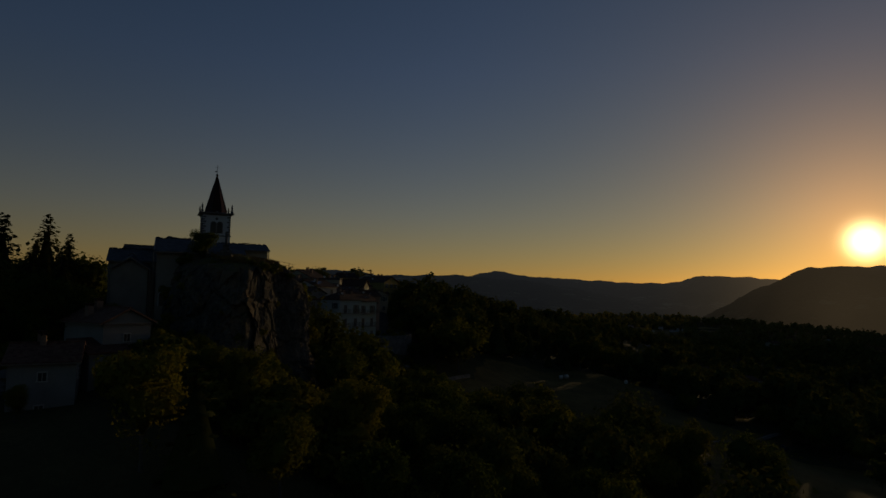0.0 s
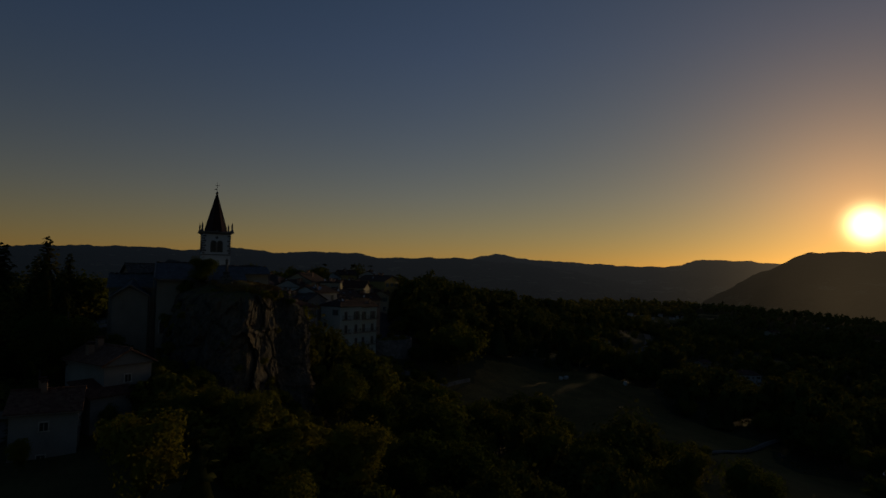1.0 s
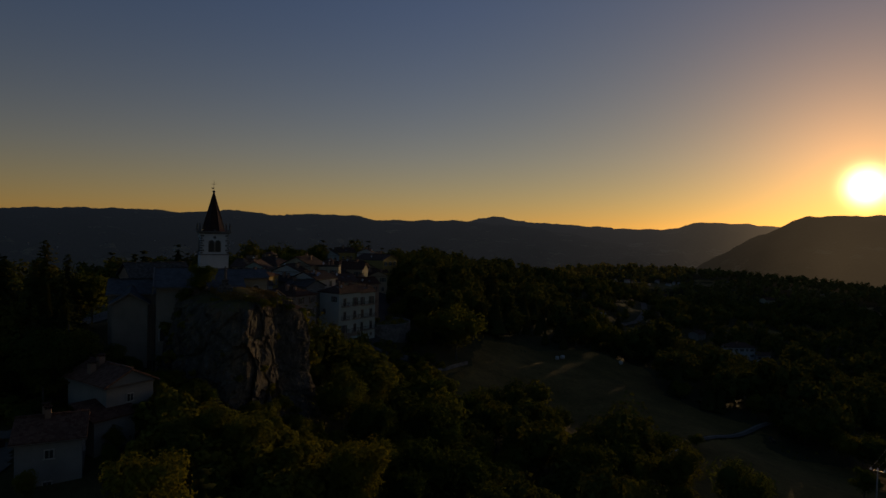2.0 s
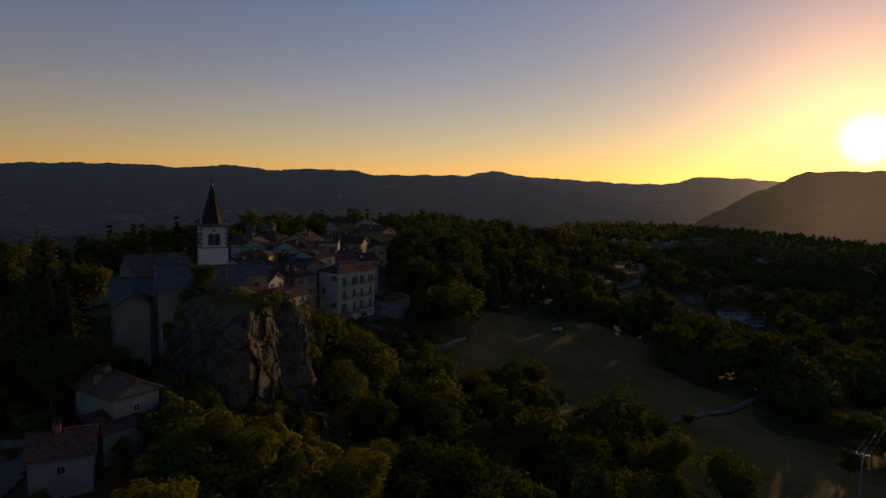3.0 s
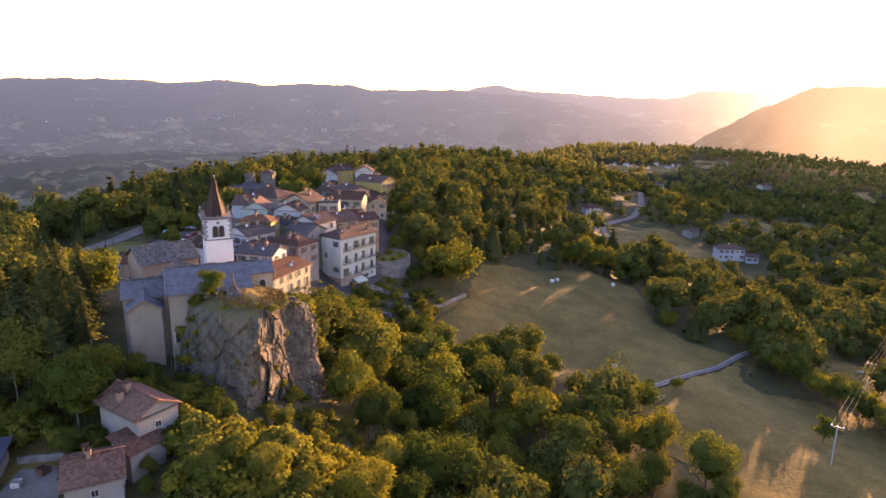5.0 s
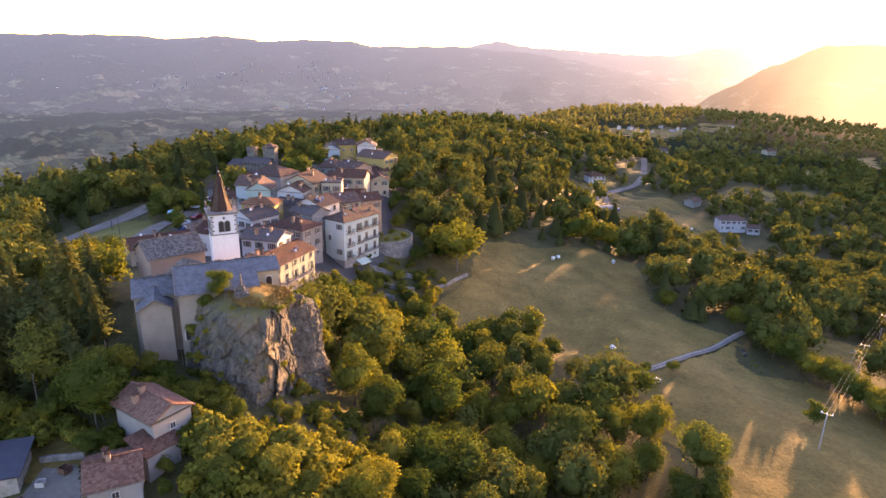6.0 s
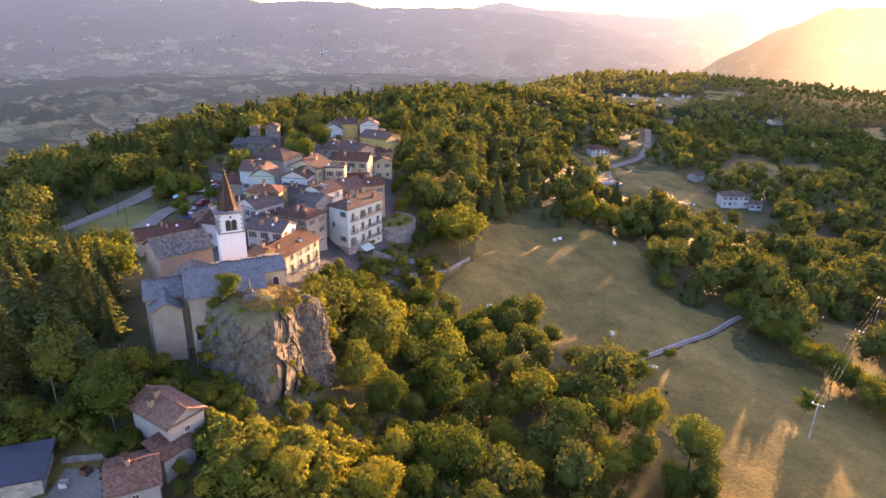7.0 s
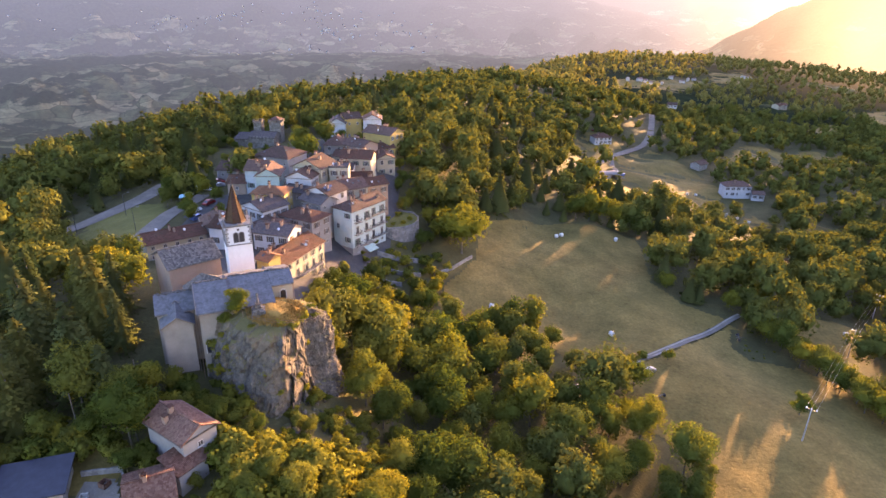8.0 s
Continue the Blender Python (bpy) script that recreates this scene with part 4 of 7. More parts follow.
def house(name, x, y, rot, w, d, base, ze, rise, kind, wall, roof, label, floors=2, shutters="tall", sides="fr", balconies=(), chimneys=1, dishes=0, panels=False, over=0.45, seed=0, blank=()):
    """A house on the plan at (x, y), turned by rot: its front wall faces local -y."""
    rnd = random.Random(seed + int(x * 13 + y * 7))
    h = thing(name, pose(x, y, base, 0, 0, rot), label, "house" if "castle" not in name else "castle")
    e, z0 = ze - base, -3.0
    if kind in ("gable_x", "gable_y"):
        ws = gable_walls(w, d, z0, e, rise, kind[-1])
    elif kind == "shed":
        ws = Shape()
        X, Y = w / 2, d / 2
        v = [(-X, -Y, z0), (X, -Y, z0), (X, Y, z0), (-X, Y, z0), (-X, -Y, e), (X, -Y, e), (X, Y, e + rise), (-X, Y, e + rise)]
        ws.add(v, [(3, 2, 1, 0), (4, 5, 6, 7), (0, 1, 5, 4), (1, 2, 6, 5), (2, 3, 7, 6), (3, 0, 4, 7)])
    else:
        ws = Shape().box(-w / 2, w / 2, -d / 2, d / 2, z0, e)
    part("wall", ws, wall, h)
    rf = part("roof", roof_shape(w, d, e, rise, kind, over), roof, h)
    if kind in ("gable_x", "hip", "gable_y"):
        g = Shape()
        ov = over + 0.08
        if kind != "gable_y":
            zz = e - (rise * over / (d / 2) if kind == "gable_x" else 0.1) + 0.05
            g.beam((-w / 2 - over, -d / 2 - ov, zz), (w / 2 + over, -d / 2 - ov, zz), 0.13, 0.12)
        else:
            zz = e - rise * over / (w / 2) + 0.05
            for sx in (-1, 1):
                g = Shape()
                g.beam((sx * (w / 2 + ov), -d / 2 - over, zz), (sx * (w / 2 + ov), d / 2 + over, zz), 0.13, 0.12)
                if sx < 0:
                    part("gutter", g, M_GUTTER, h)
        part("gutter", g, M_GUTTER, h)
    fl = e / max(1, floors)
    for side in sides:
        length = w if side in "fb" else d
        n = max(1, int(length / 2.9))
        for f in range(floors):
            for i in range(n):
                if (side, f, i) in blank or (rnd.random() < 0.1 and not balconies):
                    continue
                px = -length / 2 + length * (i + 0.5) / n + rnd.uniform(-0.15, 0.15)
                zc = fl * f + fl * 0.55
                has_b = any(b[0] == side and b[1] == f for b in balconies)
                kw = "door" if has_b else ("small" if f == 0 and floors > 2 else shutters)
                if kw == "door":
                    zc = fl * f + 1.1
                top = e - 0.95 if kw != "small" else e - 0.5
                zc = min(zc, top)
                m = {"f": pose(px, -d / 2, zc), "r": pose(w / 2, px, zc, 0, 0, 90), "l": pose(-w / 2, -px, zc, 0, 0, -90), "b": pose(-px, d / 2, zc, 0, 0, 180)}[side]
                add_window(h, m, kw, kw != "small" and rnd.random() < 0.7)
    for b in balconies:
        if b[0] == "f":
            balcony(h, b[2] * w, b[3] * w, -d / 2, fl * b[1] + 0.05)
    def top_at(px, py):
        if kind == "gable_x":
            return e + rise * (1 - abs(py) / (d / 2))
        if kind == "gable_y":
            return e + rise * (1 - abs(px) / (w / 2))
        if kind == "hip":
            return e + rise * min(1 - abs(px) / (w / 2), 1 - abs(py) / (d / 2)) * max(1, 1)
        return e + 0.2
    # dark eave boards and skylights
    if kind in ("gable_x", "gable_y", "hip"):
        for sy in (-1, 1):
            part("eave", Shape().box(-w / 2 - 0.05, w / 2 + 0.05, sy * (d / 2 + 0.12) - 0.12, sy * (d / 2 + 0.12) + 0.12, e - 0.30, e - 0.12), M_GUTTER, h)
        for k in range(rnd.choice((0, 0, 1, 1, 2)) if name == "house" else 0):
            px, py = rnd.uniform(-0.3, 0.3) * w, rnd.uniform(-0.36, -0.15) * d
            if kind == "gable_y":
                continue
            tilt = math.degrees(math.atan2(rise, d / 2))
            ob = part("skylight", Shape().box(-0.28, 0.28, -0.4, 0.4, 0, 0.08), M_GLASS, rf)
            ob.matrix_basis = pose(px, py, e + rise * (1 - abs(py) / (d / 2)) + 0.26, tilt, 0, 0)
    for k in range(chimneys + (1 if floors > 1 else 0)):
        px, py = rnd.uniform(-0.32, 0.32) * w, rnd.uniform(-0.3, 0.3) * d
        chimney(h, px, py, top_at(px, py) - 0.3, top_at(px, py) + rnd.uniform(1.0, 1.5), rnd.uniform(0.5, 0.75))
    for k in range((dishes + 1) // 2):
        px, py = rnd.uniform(-0.35, 0.35) * w, rnd.uniform(-0.45, 0.0) * d
        ob = part("satellite_dish", DISH, None, h)
        ob.matrix_basis = pose(px, py, top_at(px, py) + 0.75, -20, 0, rnd.uniform(-10, 50) - rot)
    if panels:
        for k in range(3):
            px = w / 4
            s = Shape().slab([(-0.5, -0.8, 0), (0.5, -0.8, 0), (0.5, 0.8, 0), (-0.5, 0.8, 0)], 0.06)
            ob = part("solar_panel", s, M_PANEL, rf)
            tilt = math.degrees(math.atan2(rise, w / 2))
            ob.matrix_basis = pose(px + (k % 2) * 1.05 * math.cos(radians(tilt)) - 0.5, -d / 4 + (k // 2) * 1.8, top_at(px + (k % 2) * 1.05 - 0.5, 0) + 0.42, 0, tilt, 0)
    return h


# ---------------------------------------------------------------- the church
def arch_shape(w, h, y0, y1, n=8):
    """An upright slab with a round head, standing at z = 0, from y0 to y1."""
    pts = [(-w / 2, 0), (w / 2, 0)] + [(w / 2 * math.cos(math.pi * k / n), h - w / 2 + w / 2 * math.sin(math.pi * k / n)) for k in range(n + 1)]
    return Shape().rings([[(x, y, z) for x, z in pts] for y in (y0, y1)])


def arch_frame(w, h, t, y0, y1, n=8):
    def line(k):
        return [(-w / 2 - k, 0)] + [((w / 2 + k) * math.cos(math.pi * (1 - i / n)), h - w / 2 + (w / 2 + k) * math.sin(math.pi * (1 - i / n))) for i in range(n + 1)] + [(w / 2 + k, 0)]
    s = Shape()
    a, b = line(0), line(t)
    for i in range(len(a) - 1):
        q = [a[i], a[i + 1], b[i + 1], b[i]]
        s.rings([[(x, y, z) for x, z in q] for y in (y0, y1)])
    return s


def build_church():
    c = thing("church", pose(-51.6, 95.3, 0, 0, 0, 24.5), "long grey-slate-roofed church on the rock", "church")
    # west part
    w = Shape().add([(0.3, -3.4, 88), (6.8, -3.4, 88), (6.8, 4, 88), (0.3, 4, 88), (0.3, -3.4, 103.5), (6.8, -3.4, 103.5), (6.8, 4, 103.3), (0.3, 4, 103.3), (0.3, 0, 105.2), (6.8, 0, 105.2)],
                    [(0, 1, 5, 4), (1, 2, 6, 9, 5), (2, 3, 7, 6), (3, 0, 4, 8, 7), (4, 5, 9, 8), (6, 7, 8, 9), (3, 2, 1, 0)])
    part("west_wall", w, M_CHURCH, c)
    r = Shape().slab([(0, -3.9, 103.55), (6.7, -3.9, 103.55), (6.7, 0, 105.5), (0, 0, 105.5)], 0.2)
    r.slab([(6.7, 4.4, 103.3), (0, 4.4, 103.3), (0, 0, 105.5), (6.7, 0, 105.5)], 0.2)
    part("west_roof", r, M_SLATE, c)
    # middle part with the raised slab roof
    w = Shape().add([(6.8, -8.2, 88), (19.2, -8.2, 88), (19.2, 5, 88), (6.8, 5, 88), (6.8, -8.2, 104.7), (19.2, -8.2, 104.7), (19.2, 5, 105.2), (6.8, 5, 105.2), (6.8, -0.6, 106.75), (19.2, -0.6, 106.75)],
                    [(0, 1, 5, 4), (1, 2, 6, 9, 5), (2, 3, 7, 6), (3, 0, 4, 8, 7), (4, 5, 9, 8), (6, 7, 8, 9), (3, 2, 1, 0)])
    part("nave_wall", w, M_CHURCH, c)
    r = Shape().slab([(6.5, -8.9, 104.95), (12.0, -8.9, 104.95), (12.0, -1.4, 107.3), (6.5, -1.4, 107.3)], 0.3)
    r.slab([(12.0, 5.4, 105.1), (6.5, 5.4, 105.1), (6.5, -1.4, 107.3), (12.0, -1.4, 107.3)], 0.3)
    part("nave_roof", r, M_SLATE, c)
    r = Shape().slab([(12.02, -8.6, 104.7), (19.3, -8.6, 104.7), (19.3, -0.0, 107.0), (12.02, -0.0, 107.0)], 0.22)
    r.slab([(19.3, 5.4, 105.2), (12.02, 5.4, 105.2), (12.02, 0, 107.0), (19.3, 0, 107.0)], 0.22)
    part("choir_roof", r, M_SLATE, c)
    # east end, white, with an arched window
    w = Shape().add([(19.2, -3.9, 90), (23.0, -3.9, 90), (23.0, 5, 90), (19.2, 5, 90), (19.2, -3.9, 105.75), (23.0, -3.9, 105.75), (23.0, 5, 105.3), (19.2, 5, 105.3), (19.2, 0, 106.8), (23.0, 0, 106.8)],
                    [(0, 1, 5, 4), (1, 2, 6, 9, 5), (2, 3, 7, 6), (3, 0, 4, 8, 7), (4, 5, 9, 8), (6, 7, 8, 9), (3, 2, 1, 0)])
    part("east_wall", w, M_CREAM, c)
    r = Shape().slab([(19.32, -4.3, 105.85), (23.3, -4.3, 105.85), (23.3, 0, 107.0), (19.32, 0, 107.0)], 0.2)
    r.slab([(23.3, 5.4, 105.4), (19.32, 5.4, 105.4), (19.32, 0, 107.0), (23.3, 0, 107.0)], 0.2)
    part("east_roof", r, M_SLATE, c)
    for x, y, z, ww, hh in ((21.3, -3.9, 102.6, 0.95, 2.0), (7.9, -8.2, 97.0, 1.1, 2.0)):
        ob = part("window", arch_frame(ww, hh, 0.16, -0.1, 0.02), M_FRAME, c)
        ob.location = (x, y, z)
        part("pane", arch_shape(ww, hh, -0.04, 0.02), M_GLASS, ob)
    # gabled chapel on the south-west
    w = Shape().add([(1.0, -6.4, 88), (5.7, -6.4, 88), (5.7, -3.2, 88), (1.0, -3.2, 88), (1.0, -6.4, 102.2), (5.7, -6.4, 102.2), (5.7, -3.2, 102.2), (1.0, -3.2, 102.2), (3.35, -6.4, 103.6), (3.35, -3.2, 103.6)],
                    [(0, 1, 5, 8, 4), (1, 2, 6, 5), (3, 0, 4, 7), (2, 3, 7, 9, 6), (4, 8, 9, 7), (8, 5, 6, 9), (3, 2, 1, 0)])
    part("chapel_wall", w, M_CHURCH, c)
    r = Shape().slab([(0.6, -6.7, 102.2), (3.35, -6.8, 103.9), (3.35, -1.9, 104.75), (0.6, -3.2, 102.5)][::-1], 0.18)
    r.slab([(6.1, -6.7, 102.2), (6.1, -3.2, 102.5), (3.35, -1.9, 104.75), (3.35, -6.8, 103.9)][::-1], 0.18)
    part("chapel_roof", r, M_SLATE, c)
    for a, b in (((0.6, -6.85, 102.15), (3.35, -6.9, 103.9)), ((3.35, -6.9, 103.9), (6.1, -6.85, 102.15)), ((3.35, -1.9, 104.8), (0.6, -3.25, 102.6)), ((3.35, -1.9, 104.8), (6.1, -3.25, 102.6))):
        part("edge_trim", Shape().beam(a, b, 0.14, 0.2), M_GUTTER, c)
    for a, b in (((5.95, -6.6, 89), (5.95, -6.6, 102.2)), ((23.15, -4.05, 98), (23.15, -4.05, 105.7)), ((6.4, -8.5, 89), (6.4, -8.5, 104.7))):
        part("downpipe", Shape().beam(a, b, 0.12, 0.12), M_GUTTER, c)
    for a, b in (((6.5, -9.0, 104.75), (12, -9.0, 104.75)), ((19.4, -4.4, 105.7), (23.3, -4.4, 105.7)), ((0, -4.0, 103.4), (6.6, -4.0, 103.4))):
        part("gutter", Shape().beam(a, b, 0.14, 0.14), M_GUTTER, c)
    # raised edge of the slab roof
    part("verge", Shape().beam((6.45, -8.9, 105.0), (6.45, -1.4, 107.32), 0.16, 0.2), M_GUTTER, c)
    # rough stone hip behind the ridge
    part("stone_hip", Shape().add([(5.2, 0.2, 105.2), (12.2, -1.2, 107.1), (11.8, 6.5, 104.2), (4.6, 6.5, 103.4), (8.2, 1.2, 107.9)], [(0, 1, 4), (1, 2, 4), (2, 3, 4), (3, 0, 4)]), M_SLAB, c, "rough stone slab hip")
    rnd = random.Random(4)
    stones = []
    for k in range(4):
        s = Shape()
        a, b, hh = rnd.uniform(0.25, 0.45), rnd.uniform(0.2, 0.32), rnd.uniform(0.1, 0.2)
        s.add([(-a, -b, 0), (a, -b * 0.8, 0), (a * 0.9, b, 0), (-a, b * 0.9, 0), (-a * 0.7, -b * 0.8, hh), (a * 0.8, -b * 0.6, hh * 0.9), (a * 0.6, b * 0.8, hh), (-a * 0.8, b * 0.6, hh * 1.1)],
              [(3, 2, 1, 0), (4, 5, 6, 7), (0, 1, 5, 4), (1, 2, 6, 5), (2, 3, 7, 6), (3, 0, 4, 7)])
        stones.append(s.mesh("ridge_stone", M_SLAB))
    xx = 0.3
    while xx < 23:
        zr, yr = (105.45, 0.0) if xx < 6.5 else ((107.25, -1.4) if xx < 12 else (106.95, 0.0))
        ob = part("ridge_stone", rnd.choice(stones), None, c)
        ob.matrix_basis = pose(xx, yr + rnd.uniform(-0.08, 0.12), zr + rnd.uniform(-0.02, 0.1), rnd.uniform(-8, 8), rnd.uniform(-8, 8), rnd.uniform(0, 360))
        xx += rnd.uniform(0.42, 0.75)
    return c


def build_tower():
    t = thing("bell_tower", pose(-42.2, 112.7, 90, 0, 0, 27), "white square bell tower with a red-brown pointed spire", "bell tower")
    H = 2.35
    part("shaft", Shape().box(-H, H, -H, H, 0, 18.95), M_TOWER, t)
    part("belfry", Shape().box(-H + 0.05, H - 0.05, -H + 0.05, H - 0.05, 18.95, 22.6), M_TOWER, t)
    part("string_course", Shape().box(-H - 0.14, H + 0.14, -H - 0.14, H + 0.14, 18.85, 19.05), M_QUOIN, t)
    corn = Shape()
    for k, (o, z0, z1) in enumerate(((0.08, 22.6, 22.75), (0.28, 22.75, 22.9), (0.5, 22.9, 23.08))):
        corn.box(-H - o, H + o, -H - o, H + o, z0, z1)
    part("cornice", corn, M_QUOIN, t)
    for sx in (-1, 1):
        for sy in (-1, 1):
            for k in range(8):
                a, b = (0.6, 0.36) if k % 2 else (0.36, 0.6)
                x0, x1 = sorted((sx * (H + 0.02), sx * (H + 0.02 - a)))
                y0, y1 = sorted((sy * (H + 0.02), sy * (H + 0.02 - b)))
                part("quoin", Shape().box(x0, x1, y0, y1, 19.12 + k * 0.43, 19.12 + k * 0.43 + 0.3), M_QUOIN, t)
    for side in range(4):
        turn = pose(0, 0, 0, 0, 0, 90 * side)
        for sx in (-0.5, 0.5):
            ob = part("belfry_window", arch_frame(0.78, 2.0, 0.14, -H - 0.05, -H + 0.1), M_QUOIN, t)
            ob.matrix_basis = turn @ pose(sx * 1.06, 0, 19.4)
            part("opening", arch_shape(0.78, 2.0, -H + 0.02, -H + 0.09), M_GLASS, ob)
        oc = Shape().rings([[(0.26 * math.cos(6.2832 * j / 12), y, 0.26 * math.sin(6.2832 * j / 12)) for j in range(12)] for y in (-H - 0.02, -H + 0.1)])
        ob = part("oculus", oc, M_QUOIN, t)
        ob.matrix_basis = turn @ pose(0, 0, 22.0)
    # spire on eight sides, slightly flared at its foot
    n = 8
    rings = []
    for z, r in ((23.08, 2.15), (23.5, 1.95), (25.5, 1.38), (27.5, 0.80), (29.3, 0.28), (30.0, 0.09)):
        rings.append([(r * math.cos(6.2832 * (j + 0.5) / n), r * math.sin(6.2832 * (j + 0.5) / n), z) for j in range(n)])
    part("spire", Shape().rings(rings), M_SPIRE, t, "copper-brown spire with a sunlit golden edge")
    ribs = Shape()
    for j in range(n):
        a = 6.2832 * (j + 0.5) / n
        ribs.beam((1.97 * math.cos(a), 1.97 * math.sin(a), 23.5), (0.1 * math.cos(a), 0.1 * math.sin(a), 29.95), 0.1, 0.1)
    part("spire_ribs", ribs, M_SPIRE, t)
    ball = Shape()
    ball.rings([[(0.24 * math.sin(math.pi * k / 8) * math.cos(6.2832 * j / 12), 0.24 * math.sin(math.pi * k / 8) * math.sin(6.2832 * j / 12), 30.2 - 0.24 * math.cos(math.pi * k / 8)) for j in range(12)] for k in range(1, 8)])
    part("ball", ball, M_IRON, t, smooth=True)
    cr = Shape().beam((0, 0, 30.3), (0, 0, 32.1), 0.06, 0.06).beam((-0.42, 0, 31.6), (0.42, 0, 31.6), 0.05, 0.05).box(-0.4, 0.0, -0.015, 0.015, 30.75, 30.95)
    part("cross", cr, M_IRON, t)
    for sx in (-1, 1):
        for sy in (-1, 1):
            p = Shape().box(sx * 2.5 - 0.2, sx * 2.5 + 0.2, sy * 2.5 - 0.2, sy * 2.5 + 0.2, 23.08, 23.5)
            p.cyl(sx * 2.5, sy * 2.5, 23.5, 24.1, 0.12, 0.16, 8).cyl(sx * 2.5, sy * 2.5, 24.1, 24.7, 0.16, 0.03, 8)
            part("pinnacle", p, M_QUOIN, t)
    for a in range(4):
        p = Shape().box(-0.15, 0.15, -2.65, -2.4, 23.08, 23.35)
        ob = part("merlon", p, M_QUOIN, t)
        ob.matrix_basis = pose(0, 0, 0, 0, 0, 90 * a)
    return t


build_church()
build_tower()
house("parish_house", -53.5, 114.4, 41, 10.0, 9.0, 95, 104.7, 2.2, "gable_x", M_PINK, M_SLAB, "pink plastered parish house with a rough stone slab roof", 1, "small", "f", (), 0, 0, blank=(("f", 0, 0),))

# ---------------------------------------------------------------- the village
G = "gable_x"
tall_house = house("house", -28.97, 170.15, 56, 8.45, 7.2, 82.5, 97.0, 1.9, "hip", M_PALE, M_TILE_BROWN, "tall pale mint-white apartment house with iron balconies", 4, "tall", "fl", tuple(("f", k, *b) for k in (1, 2, 3) for b in ((-0.40, -0.10), (0.08, 0.40))), 2, 1, blank=tuple(("l", f, i) for f in range(4) for i in (0, 1) if (f + i) % 2))
part("plinth", Shape().box(-4.32, 4.32, -3.7, 3.7, -3.0, 3.3), M_GREYP, tall_house, "grey rendered ground storey")
part("awning", Shape().slab([(0.2, -6.2, 1.5), (4.2, -6.2, 1.5), (4.2, -3.71, 2.5), (0.2, -3.71, 2.5)], 0.1), M_BOARD, tall_house, "pale green awning")
house("house", -25.1, 177.15, 56, 7.45, 6.6, 82.5, 96.6, 1.8, G, M_PALE, M_TILE_BROWN, "pale wing of the apartment house with wide balconies", 4, "tall", "fr", (("f", 1, -0.44, 0.46), ("f", 2, -0.44, 0.46), ("f", 3, -0.44, 0.46)), 1, 0)
house("house", -41.0, 143.7, 69, 16.9, 9.5, 84.0, 94.0, 1.7, G, M_CREAM, M_TILE, "long cream house with red tiles and balconies above the slope", 4, "tall", "fl", (("f", 2, -0.2, 0.4), ("f", 1, -0.1, 0.45)), 3, 2)
house("house", -45.0, 148.6, -14, 9.7, 7.0, 91.0, 97.5, 1.6, G, M_WHITE, M_TILE_GREY, "white house with a grey roof beside the bell tower", 2, "tall_brown", "fr", (), 1, 1)
house("house", -40.9, 161.7, -27, 11.4, 7.9, 88.0, 97.0, 1.7, "hip", M_GREYP, M_TILE, "grey plastered house with a red hipped roof", 3, "tall_brown", "fr", (), 2, 1)
house("house", -52.4, 163.8, -35, 9.1, 8.8, 91.0, 99.0, 1.8, "gable_y", M_WHITE, M_TILE_GREY, "white house with a mottled grey-brown roof", 2, "tall_brown", "fr", (), 2, 1)
house("house", -39.0, 171.2, -35, 8.7, 6.5, 90.0, 98.5, 1.6, G, M_GREYP, M_TILE_GREY, "grey stone house with a slate-grey roof", 3, "small", "fr", (), 1, 0)
house("house", -37.3, 174.6, -30, 9.1, 8.0, 91.0, 100.3, 1.7, "gable_y", M_WHITE, M_TILE_BROWN, "bright white gabled house with solar panels on the roof", 3, "tall_brown", "r", (), 1, 1, True)
house("house", -32.2, 184.8, 38, 8.5, 9.0, 90.0, 98.8, 1.9, G, M_CREAM, M_TILE_BROWN, "cream house with a wide brown roof and skylights", 3, "tall_brown", "fl", (), 1, 1)
house("house", -25.4, 191.9, 33, 6.8, 7.0, 86.0, 97.8, 1.5, G, M_PINK, M_TILE, "pink house with red tiles and roof terrace", 3, "tall_brown", "f", (), 1, 2)
house("house", -33.1, 213.0, -6, 10.6, 8.0, 90.0, 101.0, 1.9, G, M_CREAM, M_TILE, "tall cream house with a red tiled roof", 3, "tall", "fr", (("f", 1, -0.1, 0.15),), 2, 0)
house("house", -36.4, 193.5, 3, 6.1, 6.0, 95.0, 102.6, 0.2, "flat", M_CREAM, M_TILE_GREY, "cream house with a flat roof terrace", 2, "tall_brown", "fr", (), 1, 1, False, 0.1)
house("house", -44.5, 234.5, -3, 7.4, 11.0, 92.0, 100.7, 2.3, "hip", M_GREYP, M_TILE_BROWN, "grey house with a brown hipped roof", 3, "tall_brown", "fr", (), 2, 1)
house("house", -35.1, 231.2, -35, 9.8, 9.0, 93.0, 101.0, 1.7, G, M_PINK, M_TILE_BROWN, "pink house with a brown roof among chimneys", 3, "small", "fr", (), 3, 1)
house("house", -27.8, 246.0, -28, 12.9, 10.0, 90.0, 102.8, 1.9, G, M_YELLOW, M_TILE_BROWN, "tall yellow house with a long brown roof", 4, "tall", "r", (), 3, 1)
house("house", -27.0, 240.0, 23, 6.5, 7.0, 86.0, 98.2, 1.2, G, M_YELLOW, M_TILE, "sunlit yellow house with small balconies", 4, "tall", "fr", (("f", 1, -0.4, 0.4), ("f", 2, -0.4, 0.4), ("f", 3, -0.3, 0.4)), 1, 0)
house("house", -44.5, 193.3, -16, 10.0, 10.0, 94.0, 103.0, 2.4, "gable_y", M_CREAM, M_TILE_BROWN, "pale yellow gabled house with a plain end wall", 2, "tall_brown", "r", (), 1, 0)
